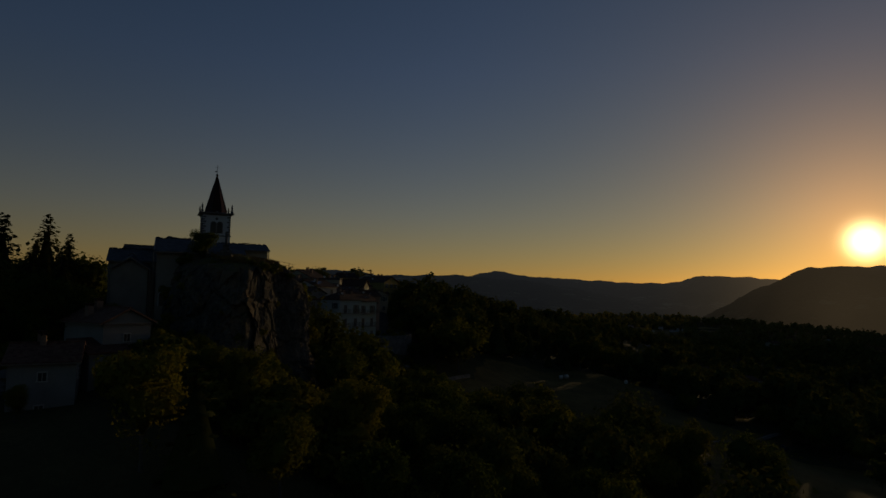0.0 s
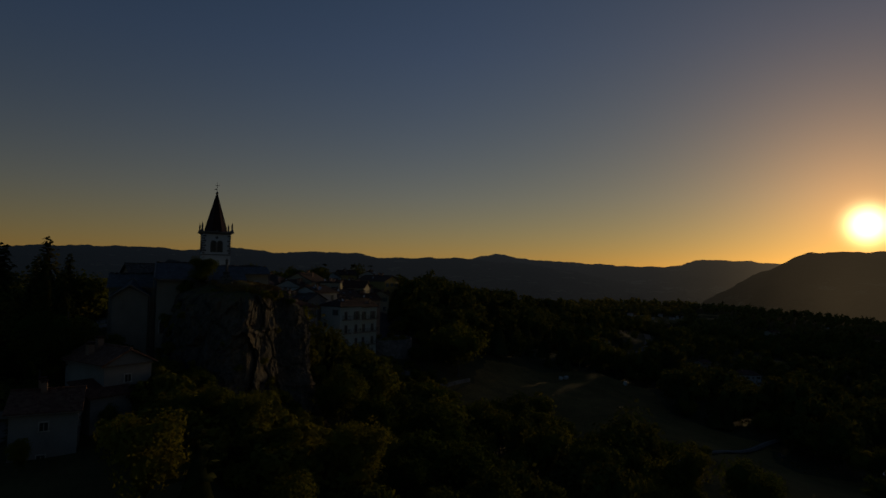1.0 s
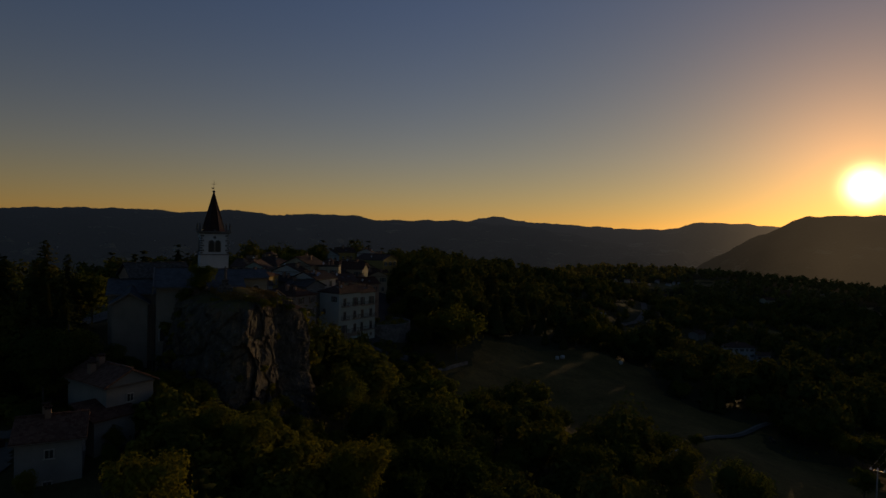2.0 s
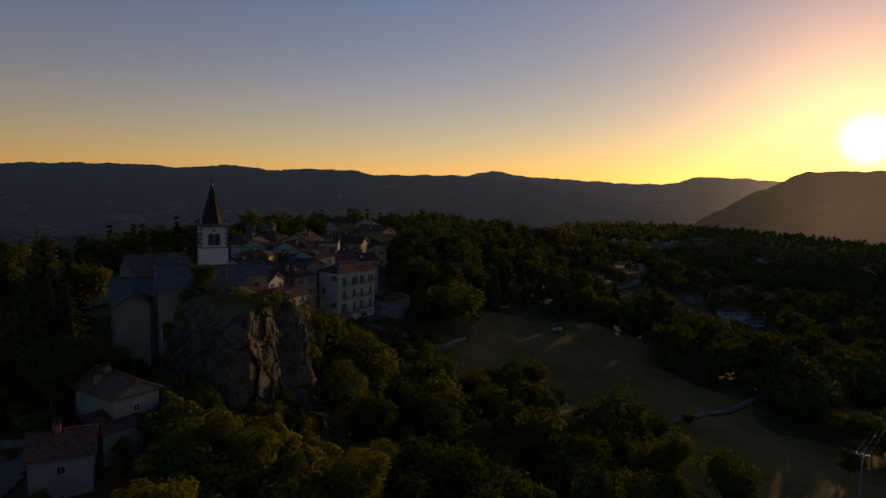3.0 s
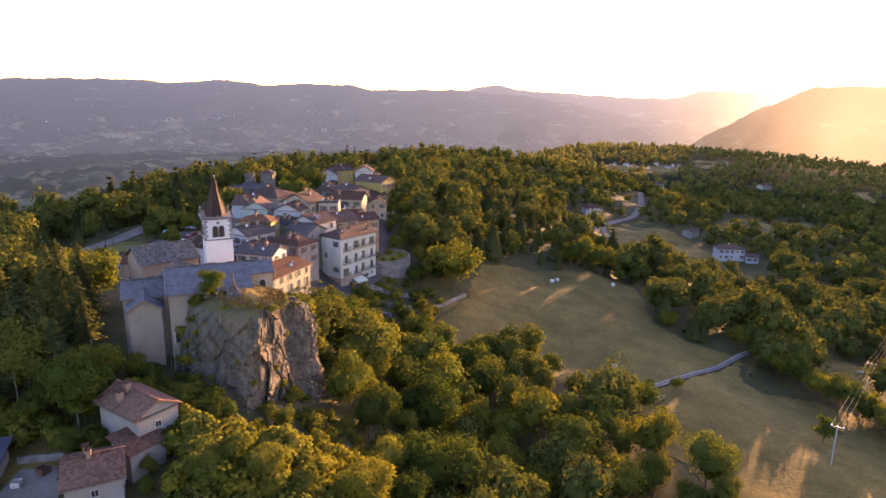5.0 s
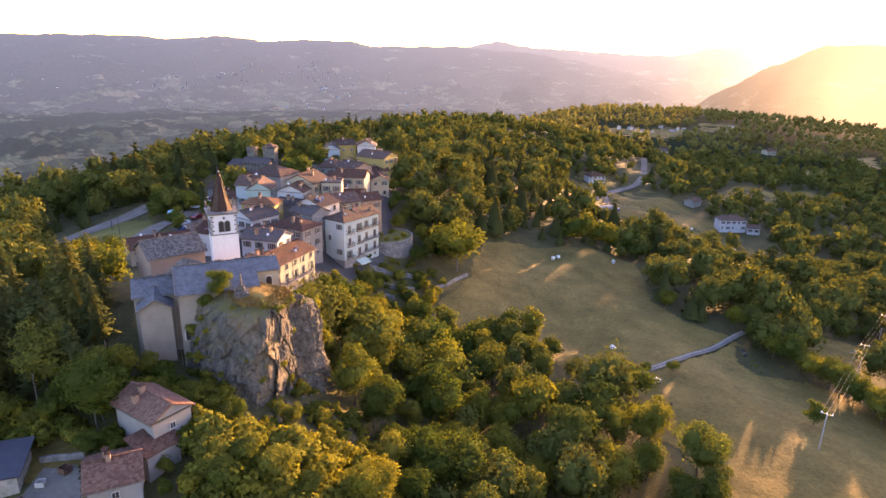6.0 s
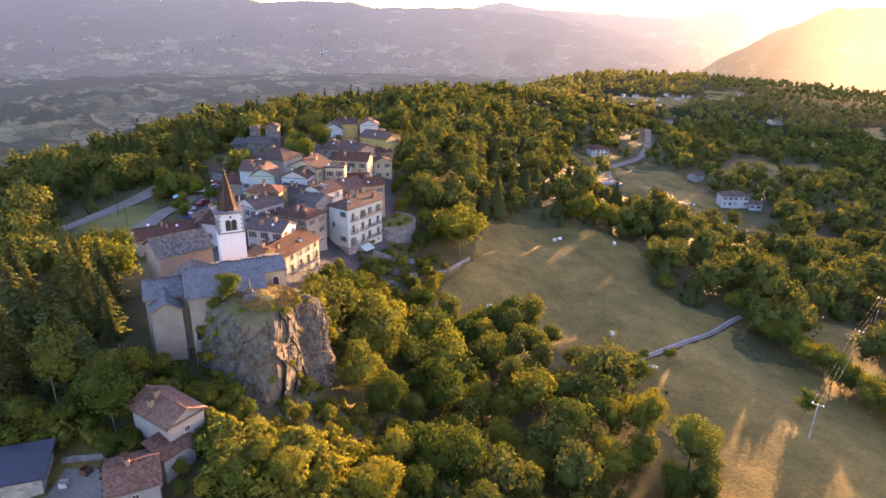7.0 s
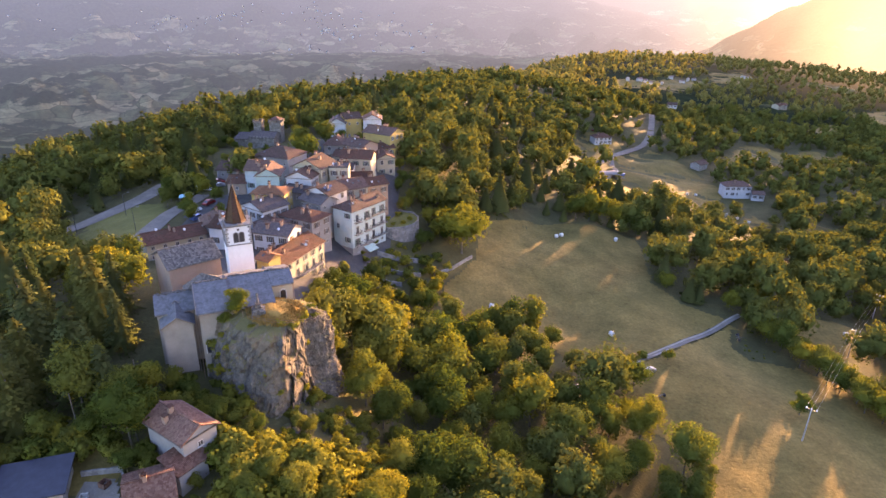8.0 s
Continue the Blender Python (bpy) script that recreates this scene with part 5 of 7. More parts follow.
house("house", -46.3, 186.2, -9, 8.0, 9.0, 93.0, 101.6, 1.8, "gable_y", M_WHITE, M_TILE_BROWN, "off-white gabled house with a brown roof", 2, "tall_brown", "r", (), 1, 1)
house("house", -56.8, 186.3, 4, 7.0, 9.0, 92.0, 102.0, 2.0, "gable_y", M_MINT, M_TILE_BROWN, "mint green gabled house with skylights", 3, "tall_brown", "r", (), 2, 0)
house("house", -61.5, 191.3, -4, 6.5, 9.0, 92.0, 102.2, 2.0, G, M_BLUE, M_TILE_BROWN, "pale blue house with a long brown roof", 3, "tall", "f", (), 2, 1)
house("house", -52.1, 170.5, -4, 9.5, 7.0, 93.0, 101.0, 1.2, "hip", M_YELLOW, M_TILE_ORANGE, "low house with a bright orange tiled roof", 2, "tall_brown", "fr", (), 1, 0)
house("house", -59.8, 210.6, -21, 13.6, 11.0, 93.0, 101.8, 2.6, "hip", M_GREYP, M_TILE_BROWN, "large grey house with a broad brown hipped roof", 2, "small", "fl", (), 1, 0)
house("house", -76.2, 209.0, -7, 8.2, 9.0, 90.0, 97.0, 1.8, G, M_GREYP, M_TILE_BROWN, "brown-roofed grey house half hidden by trees", 2, "small", "f", (), 1, 0)
house("house", -68.2, 190.3, 5, 5.6, 8.0, 91.0, 98.0, 1.5, G, M_PINK, M_TILE, "small house with red tiles behind the tower", 2, "small", "f", (), 0, 0)
house("house", -48.6, 260.5, 6, 6.7, 9.0, 95.0, 103.6, 1.8, "gable_y", M_BLUE, M_TILE_GREY, "pale house with a grey-brown roof near the wood", 2, "small", "fr", (), 1, 0)
house("house", -44.0, 265, 27, 7.2, 8.0, 95.0, 104.8, 1.7, G, M_YELLOW, M_TILE_BROWN, "yellow house with a brown roof near the wood", 2, "small", "fr", (), 1, 0)
house("house", -34.6, 265.5, 6, 7.5, 8.0, 94.0, 104.6, 1.8, "gable_y", M_WHITE, M_TILE, "small white gabled house near the wood", 2, "small", "fr", (), 1, 1)
house("house", -71.5, 147.0, 38, 14.5, 7.5, 91.0, 96.0, 1.6, G, M_CREAM, M_TILE, "low cream row house with a mottled red roof", 2, "small", "fr", (), 1, 3)
house("house", -57.2, 148.5, -15, 6.5, 8.0, 92.0, 99.0, 1.6, G, M_WHITE, M_TILE, "white house with green-edged windows behind the tower", 3, "tall_brown", "fl", (), 1, 0)
house("house", -62.5, 155.0, 30, 8.0, 7.0, 92.0, 97.5, 1.4, "gable_y", M_GREYP, M_TILE_BROWN, "grey house with a brown gabled roof", 2, "small", "f", (), 1, 1)
house("house", -48.5, 155.8, -20, 8.0, 5.5, 90.0, 96.8, 1.3, "hip", M_PINK, M_TILE_BROWN, "pink house squeezed between its neighbours", 2, "small", "fr", (), 1, 1)
house("house", -45.0, 178.0, -20, 9.0, 6.0, 92.0, 99.0, 1.2, G, M_GREYP, M_TILE_GREY, "low grey-roofed house in the middle of the village", 2, "small", "fr", (), 1, 0)
house("house", -30.5, 199.5, 10, 7.0, 7.0, 90.0, 97.5, 1.3, G, M_PINK, M_TILE, "red-roofed house behind the brown roof", 2, "small", "fr", (), 1, 0)
house("house", -37.5, 203.5, 0, 8.0, 6.0, 92.0, 99.5, 1.2, G, M_WHITE, M_TILE_GREY, "white house with a grey roof and skylights", 2, "small", "fr", (), 1, 1)
house("house", -38.5, 222.0, -15, 8.5, 7.0, 93.0, 99.0, 1.4, G, M_CREAM, M_TILE, "cream house with a red roof", 2, "small", "fr", (), 2, 0)
house("house", -25.5, 226.0, 15, 6.5, 9.0, 88.0, 98.0, 1.4, "gable_y", M_CREAM, M_TILE, "cream house on the sunny edge of the village", 3, "tall", "fr", (), 1, 0)
house("house", -43.0, 133.0, -26, 3.6, 4.0, 92.0, 96.6, 0.8, G, M_YELLOW, M_TILE_ORANGE, "little yellow house behind the church roof", 1, "small", "f", (), 1, 0)


def build_castle():
    c = thing("castle", pose(-79.6, 259, 92.6, 0, 0, -4), "small grey stone castle with two battlemented towers", "castle")
    part("hall", gable_walls(10.5, 9, -3, 4.4, 1.8, "x"), M_CASTLE, c)
    part("hall_roof", roof_shape(10.5, 9, 4.4, 1.8, "gable_x"), M_TILE_GREY, c)
    for x, y, w, top, roofed in ((3.5, 5.5, 4.8, 9.3, True), (-5.2, 7.5, 3.4, 8.6, False)):
        tw = part("tower", Shape().box(x - w / 2, x + w / 2, y - w / 2, y + w / 2, -3, top), M_CASTLE, c)
        part("cornice", Shape().box(x - w / 2 - 0.3, x + w / 2 + 0.3, y - w / 2 - 0.3, y + w / 2 + 0.3, top, top + 0.35), M_CASTLE, tw)
        n = 4
        for side in range(4):
            for k in range(n):
                o = -w / 2 + w * (k + 0.5) / n
                mx, my = ((o, -w / 2 - 0.1), (w / 2 + 0.1, o), (o, w / 2 + 0.1), (-w / 2 - 0.1, o))[side]
                part("merlon", Shape().box(x + mx - 0.26, x + mx + 0.26, y + my - 0.26, y + my + 0.26, top + 0.35, top + 1.25), M_CASTLE, tw)
        if roofed:
            part("roof", Shape().add([(x - 2.6, y - 2.6, top + 1.3), (x + 2.6, y - 2.6, top + 1.3), (x + 2.6, y + 2.6, top + 1.3), (x - 2.6, y + 2.6, top + 1.3), (x, y, top + 2.6)], [(3, 2, 1, 0), (0, 1, 4), (1, 2, 4), (2, 3, 4), (3, 0, 4)]), M_TILE_BROWN, tw)
    for k in range(7):
        part("merlon", Shape().box(-5.0 + k * 1.5, -4.3 + k * 1.5, -4.95, -4.6, 4.2, 5.1), M_CASTLE, c)
    part("wing", Shape().box(-12, -5.3, -3.5, 3.5, -3, 3.6), M_CASTLE, c)
    part("wing_roof", Shape().slab([(-12.3, -3.9, 3.6), (-5.32, -3.9, 3.6), (-5.32, 3.9, 5.0), (-12.3, 3.9, 5.0)], 0.2), M_TILE_GREY, c)


build_castle()
# low houses under the rock
house("cottage", -39.6, 74.5, 57, 5.5, 8.6, 88.0, 95.7, 1.4, "gable_y", M_GREYP, M_TILE_OLD, "old cottage with a mossy brown tiled roof under the cliff", 2, "small", "f", (), 1, 0)
house("cottage", -37.6, 70.0, 59, 4.6, 3.5, 88.0, 92.6, 1.2, "shed", M_GREYP, M_TILE_OLD, "low lean-to with red tiles beside the cottage", 1, "small", "f", (), 0, 0)
house("cottage", -40.5, 65.3, 27, 5.7, 7.0, 86.0, 92.3, 1.4, "gable_x", M_GREYP, M_TILE_OLD, "small grey cottage with a patched red-brown roof", 2, "small", "fr", (), 1, 0)
house("shed", -57.5, 66.8, 19, 8.0, 6.0, 86.5, 91.0, 0.9, "shed", M_STONE, M_SHEDROOF, "shed with a dark blue panel roof beside the yard", 1, "small", "f", (), 0, 0, False, 0.6)
# farms on the slope
house("farmhouse", 170.9, 357.4, 1, 15.5, 8.0, 45.5, 51.9, 2.2, "hip", M_WHITE, M_TILE_BROWN, "white two-storey farmhouse with a brown hipped roof", 2, "tall_brown", "fr", (), 1, 0)
house("farmhouse", 182.5, 352.5, -15, 6.7, 5.5, 44.5, 48.3, 1.3, G, M_WHITE, M_TILE_BROWN, "small white outbuilding beside the farmhouse", 1, "tall_brown", "f", (), 0, 0)
house("farmhouse", 109.0, 446.0, 14, 13.0, 8.5, gz(109, 444), gz(109, 444) + 4.6, 2.2, "hip", M_WHITE, M_TILE, "white farmhouse with a red-brown roof above the road", 2, "tall_brown", "fr", (), 2, 0)
house("farmhouse", 225.5, 639.1, -17, 9.0, 8.0, 45.0, 54.0, 1.8, G, M_WHITE, M_TILE_BROWN, "tall white farmhouse among the woods", 3, "tall_brown", "fl", (), 1, 0)
house("farmhouse", 169.9, 413.1, 40, 10.0, 7.0, 45.5, 50.5, 1.6, G, M_STONE, M_TILE_BROWN, "stone barn half hidden by trees", 1, "small", "f", (), 0, 0)
house("farmhouse", 362.8, 692.0, 30, 16.0, 8.0, gz(362, 688), gz(362, 688) + 4.5, 1.6, G, M_CREAM, M_TILE, "cream farmhouse far down the slope", 2, "tall_brown", "f", (), 1, 0)


# ---------------------------------------------------------------- trees
def ico(level):
    bm = bmesh.new()
    bmesh.ops.create_icosphere(bm, subdivisions=level, radius=1.0)
    v = np.array([p.co for p in bm.verts])
    f = np.array([[q.index for q in t.verts] for t in bm.faces])
    bm.free()
    return v, f


ICO1, ICO2 = ico(1), ico(2)
PHI = (1 + 5 ** 0.5) / 2
ICO0 = (np.array([(-1, PHI, 0), (1, PHI, 0), (-1, -PHI, 0), (1, -PHI, 0), (0, -1, PHI), (0, 1, PHI), (0, -1, -PHI), (0, 1, -PHI), (PHI, 0, -1), (PHI, 0, 1), (-PHI, 0, -1), (-PHI, 0, 1)]) / 1.902,
        np.array([(0, 11, 5), (0, 5, 1), (0, 1, 7), (0, 7, 10), (0, 10, 11), (1, 5, 9), (5, 11, 4), (11, 10, 2), (10, 7, 6), (7, 1, 8), (3, 9, 4), (3, 4, 2), (3, 2, 6), (3, 6, 8), (3, 8, 9), (4, 9, 5), (2, 4, 11), (6, 2, 10), (8, 6, 7), (9, 8, 1)]))


def leaf_quads(rs, centres, normals, size):
    """Small bent leaf sprays: one quad each, facing roughly outward."""
    n = len(centres)
    nrm = normals + rs.normal(0, 0.30, (n, 3))
    nrm /= np.linalg.norm(nrm, axis=1)[:, None]
    a = np.cross(nrm, rs.normal(0, 1, (n, 3)))
    a /= np.linalg.norm(a, axis=1)[:, None]
    b = np.cross(nrm, a)
    s = size * rs.uniform(0.6, 1.35, (n, 1))
    k = rs.uniform(0.55, 1.0, (n, 1))
    v = np.stack([centres - a * s, centres - b * s * k, centres + a * s * 0.9, centres + b * s * k], 1).reshape(-1, 3)
    return v, np.arange(4 * n).reshape(-1, 4)


def leaf_tris(rs, centres, normals, size):
    """Leaf tufts: one small triangle each, facing roughly outward."""
    n = len(centres)
    nrm = normals + rs.normal(0, 0.34, (n, 3))
    nrm /= np.linalg.norm(nrm, axis=1)[:, None]
    a = np.cross(nrm, rs.normal(0, 1, (n, 3)))
    a /= np.linalg.norm(a, axis=1)[:, None]
    b = np.cross(nrm, a)
    s = size * rs.uniform(0.6, 1.4, (n, 1))
    v = np.stack([centres - a * s, centres + a * s * 0.6 - b * s * 0.8, centres + a * s * 0.5 + b * s], 1).reshape(-1, 3)
    return v, np.arange(3 * n).reshape(-1, 3)


def soft_normals(v, c, r, radius, middle, facing=0, crisp=0.8):
    """Leaf normals that follow the clump and the whole crown, so that light falls softly over them."""
    n = crisp * facing + 0.9 * (v - c) / r + 0.6 * (v - middle) / radius + np.array([0, 0, 0.1])
    return n / (np.linalg.norm(n, axis=1)[:, None] + 1e-6)


def crown_arrays(seed, radius, height, low, lobes, leaves, leaf, core, crisp=0.8, limbs=4):
    """An uneven crown: a few limbs' worth of foliage at unlike heights, each broken into clumps of leaf tufts round dark cores. Gives vertices, triangles, no quads, normals."""
    rs = np.random.RandomState(seed)
    V, T, N, n = [], [], [], 0
    cv, cf = core
    half = (height - low) / 2
    middle = np.array([0, 0, low + half])
    masses = [(middle + np.array([0, 0, -0.1 * half]), radius * 0.62, half * 0.80)]
    turn = rs.uniform(0, 6.28)
    for k in range(limbs):
        a = turn + 6.2832 * k / limbs + rs.uniform(-0.45, 0.45)
        off = radius * rs.uniform(0.30, 0.56)
        r = radius * rs.uniform(0.40, 0.56)
        tall = half * rs.uniform(0.34, 0.6)
        masses.append((np.array([off * math.cos(a), off * math.sin(a), low + tall + 2 * (half - tall) * rs.uniform(0.12, 0.98)]), r, tall))
    clumps = []
    for k in range(lobes):
        c, r, tall = masses[k % len(masses)]
        d = rs.normal(0, 1, 3)
        d[2] = abs(d[2]) * 0.9 - 0.25 if rs.uniform() < 0.75 else d[2]
        d /= np.linalg.norm(d)
        clumps.append((c + d * np.array([r, r, tall]) * rs.uniform(0.72, 1.0), radius * rs.uniform(0.15, 0.30)))
    for c, r, tall in masses:
        lump = 1 + 0.18 * np.sin(cv @ rs.normal(0, 3, 3) + rs.uniform(0, 6)) + rs.uniform(-0.1, 0.1, len(cv))
        v = cv * lump[:, None] * np.array([r, r, tall]) * 0.60 + c
        V.append(v)
        T.append(cf + n)
        N.append(soft_normals(v, c, r, radius, middle))
        n += len(v)
    balls = [(c, np.array([r, r, tall]), 1.0) for c, r, tall in masses] + [(c, np.array([r, r, r * 0.9]), 1.7) for c, r in clumps]
    share = np.array([b[1][0] * b[1][2] * b[2] for b in balls])
    counts = (share / share.sum() * leaves).astype(int)
    for (c, size, _), m in zip(balls, counts):
        if m == 0:
            continue
        d = rs.normal(0, 1, (m, 3))
        d[:, 2] += 0.3
        d /= np.linalg.norm(d, axis=1)[:, None]
        rr = rs.uniform(0.78, 1.16, (m, 1)) * (1 + 0.16 * np.sin(d @ rs.normal(0, 5, 3))[:, None])
        v, q = leaf_tris(rs, c + d * rr * size, d, leaf)
        V.append(v)
        T.append(q + n)
        tri = v.reshape(len(q), -1, 3)
        face = np.cross(tri[:, 1] - tri[:, 0], tri[:, 2] - tri[:, 0])
        face /= np.linalg.norm(face, axis=1)[:, None] + 1e-9
        face *= np.sign((face * (tri.mean(1) - c)).sum(1))[:, None]
        N.append(soft_normals(v, c, size[0], radius, middle, np.repeat(face, 3, 0), crisp))
        n += len(v)
    return np.concatenate(V), np.concatenate(T), None, np.concatenate(N)


def conifer_arrays(seed, radius, height, low, tiers, per, sprays):
    """Tiers of drooping boughs with hanging sprays."""
    rs = np.random.RandomState(seed)
    C, N = [], []
    for k in range(tiers):
        f = k / (tiers - 1)
        z = low + (height - low) * f
        reach = radius * (1 - f) ** 0.85 * rs.uniform(0.85, 1.1) + 0.45
        m = max(4, int(per * (1 - 0.55 * f)))
        for j in range(m):
            a = 6.2832 * j / m + rs.uniform(-0.3, 0.3)
            L = reach * rs.uniform(0.7, 1.12)
            s = max(3, int(sprays * L / radius) + 2)
            lift = rs.uniform(-0.3, 0.3) if tiers > 12 else 0.0
            for i in range(s):
                u = (i + 0.6) / s
                C.append((L * u * math.cos(a), L * u * math.sin(a), z + lift - 0.22 * L * u ** 1.6 + rs.uniform(-0.28, 0.2)))
                N.append((0.25 * math.cos(a), 0.25 * math.sin(a), 1.0))
    C, N = np.array(C), np.array(N)
    C[:, :2] += rs.normal(0, 0.16, (len(C), 2))
    v, q = leaf_quads(rs, C, N, radius * (0.068 if tiers > 12 else 0.16))
    wide = radius * (0.5 if tiers > 12 else 0.74)
    ring = [(wide * math.cos(1.0472 * j), wide * math.sin(1.0472 * j), low + 0.4) for j in range(6)]
    core = np.array(ring + [(0, 0, height - (1.6 if tiers > 12 else 0.8)), (0, 0, low)])
    cf = np.array([(j, (j + 1) % 6, 6) for j in range(6)] + [((j + 1) % 6, j, 7) for j in range(6)])
    allv = np.concatenate([core, v])
    nrm = allv * np.array([1, 1, 0.0]) / radius + np.array([0, 0, 0.55])
    return allv, cf, q + len(core), nrm / np.linalg.norm(nrm, axis=1)[:, None]


def trunk_shape(seed, height, r, limbs=4, reach=2.0):
    rnd = random.Random(seed)
    s = Shape()
    rings = []
    for k in range(6):
        f = k / 5
        ox, oy = 0.15 * math.sin(f * 3 + seed), 0.15 * math.cos(f * 2.3 + seed) - 0.15
        rr = r * (1.5 if k == 0 else 1.0) * (1 - 0.72 * f)
        rings.append([(ox + rr * math.cos(6.2832 * j / 8), oy + rr * math.sin(6.2832 * j / 8), -0.6 + (height + 0.6) * f) for j in range(8)])
    s.rings(rings)
    for k in range(limbs):
        a, z = 6.2832 * k / limbs + rnd.uniform(-0.5, 0.5), height * rnd.uniform(0.4, 0.7)
        p0 = Vector((0, 0, z))
        p1 = Vector((reach * math.cos(a), reach * math.sin(a), z + reach * rnd.uniform(0.7, 1.2)))
        side = Vector((-math.sin(a), math.cos(a), 0))
        up = Vector((0, 0, 1))
        rs_ = []
        for p, q in ((p0, r * 0.42), (p0.lerp(p1, 0.5) + Vector((0, 0, 0.15)), r * 0.3), (p1, r * 0.1)):
            rs_.append([p + side * q * math.cos(6.2832 * j / 5) + up * q * math.sin(6.2832 * j / 5) for j in range(5)])
        s.rings(rs_)
    return s


def make_tree(kind, seed, fine=True):
    """One tree at the origin: an Empty with a trunk and a crown; unit heights in metres."""
    rnd = random.Random(seed)
    if kind == "conifer":
        h = rnd.uniform(14, 16.5)
        t = new("conifer_tree")
        tagged(t, "tall dark green conifer with drooping boughs", "tree")
        part("trunk", trunk_shape(seed, h * 0.9, 0.32, 0), M_BARK, t)
        v, f, q, nn = conifer_arrays(seed, 4.5, h, 1.2, 24, 17, 15)
        part("crown", arrays_mesh("crown", v, f, M_NEEDLE, q, nn), None, t)
        return t
    if kind == "bush":
        t = new("bush")
        tagged(t, "dense golden-green bush on the slope", "bush")
        v, f, q, nn = crown_arrays(seed, 1.7, 2.6, 0.1, 14, 600, 0.18, ICO0, 0.6, 3)
        part("crown", arrays_mesh("crown", v, f, M_LEAF[2], q, nn), None, t)
        part("trunk", trunk_shape(seed, 1.4, 0.08, 3, 0.6), M_BARK, t)
        return t
    tall = kind == "tall"
    r, h = (3.2, rnd.uniform(12.5, 14)) if tall else (rnd.uniform(4.0, 5.2), rnd.uniform(10, 13))
    t = new("broadleaf_tree")
    tagged(t, {"tall": "tall slender broadleaf tree in green leaf", "golden": "broadleaf tree with golden yellow-green leaves", "round": "round-crowned green broadleaf tree"}[kind], "tree")
    part("trunk", trunk_shape(seed, h * 0.62, 0.2, 4, r * 0.5), M_BARK, t)
    v, f, q, nn = crown_arrays(seed, r, h, h * (0.10 if tall else 0.13), 54 if fine else 30, 4700 if fine else 1800, 0.19 if fine else 0.31, ICO1 if fine else ICO0, 0.5, 5 + seed % 3)
    part("crown", arrays_mesh("crown", v, f, M_LEAF[2] if kind == "golden" else M_LEAF[seed % 2], q, nn), None, t)
    return t


TREES = {"round": [make_tree("round", s) for s in (1, 2, 3, 4, 5, 6, 7, 8)], "golden": [make_tree("golden", s) for s in (11, 12, 13)], "tall": [make_tree("tall", s) for s in (21, 22)],
         "conifer": [make_tree("conifer", s) for s in (31, 32, 33)], "bush": [make_tree("bush", s) for s in (41, 42, 43, 44)],
         "far_round": [make_tree("round", s, False) for s in (51, 52, 53, 54, 55)], "far_golden": [make_tree("golden", s, False) for s in (56, 57)], "far_tall": [make_tree("tall", s, False) for s in (58, 59)]}
USED = {}
planted = []


def plant(kind, x, y, scale=1.0, z=None, group=""):
    """A tree of that kind on the ground; the first use of a model is the model itself."""
    if z is not None and math.hypot(x + 31, y - 96) < 18:
        x, y = on_rock(x, y, z)
    pick = random.Random(int(x * 31 + y * 17)).choice(TREES["far_" + kind if y > 109 and kind in ("round", "golden", "tall") else kind])
    m = Matrix.Translation((x, y, (gz(x, y) if z is None else z) - 0.1)) @ pose(0, 0, 0, 0, 0, (x * 57 + y * 31) % 360) @ Matrix.Scale(scale, 4)
    if pick in USED:
        ob = pick.copy()
        scene.collection.objects.link(ob)
        for child in USED[pick]:
            k = child.copy()
            scene.collection.objects.link(k)
            k.parent = ob
    else:
        ob = pick
        USED[pick] = list(pick.children)
    ob.matrix_basis = m
    if group:
        ob["group"] = group
    planted.append((x, y, 3.0 * scale))
    return ob


# trees that stand out on their own
plant("round", 4.0, 187.5, 1.72)
plant("tall", 14.6, 144.0, 0.62)
plant("round", 44.6, 126.5, 0.78)
plant("round", 57.5, 140.5, 0.35)
plant("bush", 51.0, 141.0, 1.0)
plant("bush", 47.5, 138.5, 1.1)
plant("round", 84.0, 123.0, 0.58)
plant("round", 72.0, 186.0, 0.62)
plant("golden", -36.3, 92.8, 0.50, 102.6)
plant("bush", -38.2, 91.5, 0.9, 102.6)
plant("bush", -25.5, 97.5, 0.4, 102.6)
plant("bush", -23.8, 93.5, 0.8, 102.0)
plant("round", -23.0, 108.0, 0.62)
plant("golden", -66.5, 113.0, 1.0)
plant("golden", -71.3, 118.7, 1.0)
plant("conifer", -64.0, 99.5, 1.2)
plant("conifer", -60.4, 85.0, 1.22)
plant("conifer", -72.0, 93.0, 1.2)
plant("conifer", -80.0, 102.0, 1.1)
plant("conifer", -76.0, 82.0, 1.1)
plant("conifer", -90.0, 95.0, 1.1)
plant("conifer", -72.0, 72.0, 0.95)
plant("conifer", -85.0, 112.0, 1.0)
plant("round", -50.5, 79.5, 0.7)
plant("round", -45.5, 85.5, 0.45)
plant("round", -42.0, 84.0, 0.4)
for x, y, k in ((-35.6, 68.2, 0.26), (-33.6, 71.5, 0.34), (-34.5, 65.0, 0.24)):
    plant("golden" if x > -37 else "round", x, y, k)
plant("round", -47.8, 75.2, 0.98)
for x, y, k in ((-54.5, 82.0, 0.85), (-66.5, 77.5, 0.95), (-77.0, 76.0, 1.0), (-70.0, 86.5, 1.0), (-83.0, 88.0, 1.0), (-73.5, 99.0, 1.0), (-87.0, 103.0, 1.0)):
    plant("conifer", x, y, k)
for x, y, k in ((-54.5, 76.5, 0.5), (-61.0, 75.5, 0.55), (-68.5, 70.5, 0.5), (-57.0, 74.8, 0.4), (-63.5, 70.8, 0.42), (-50.6, 77.8, 0.45)):
    plant("round", x, y, k)
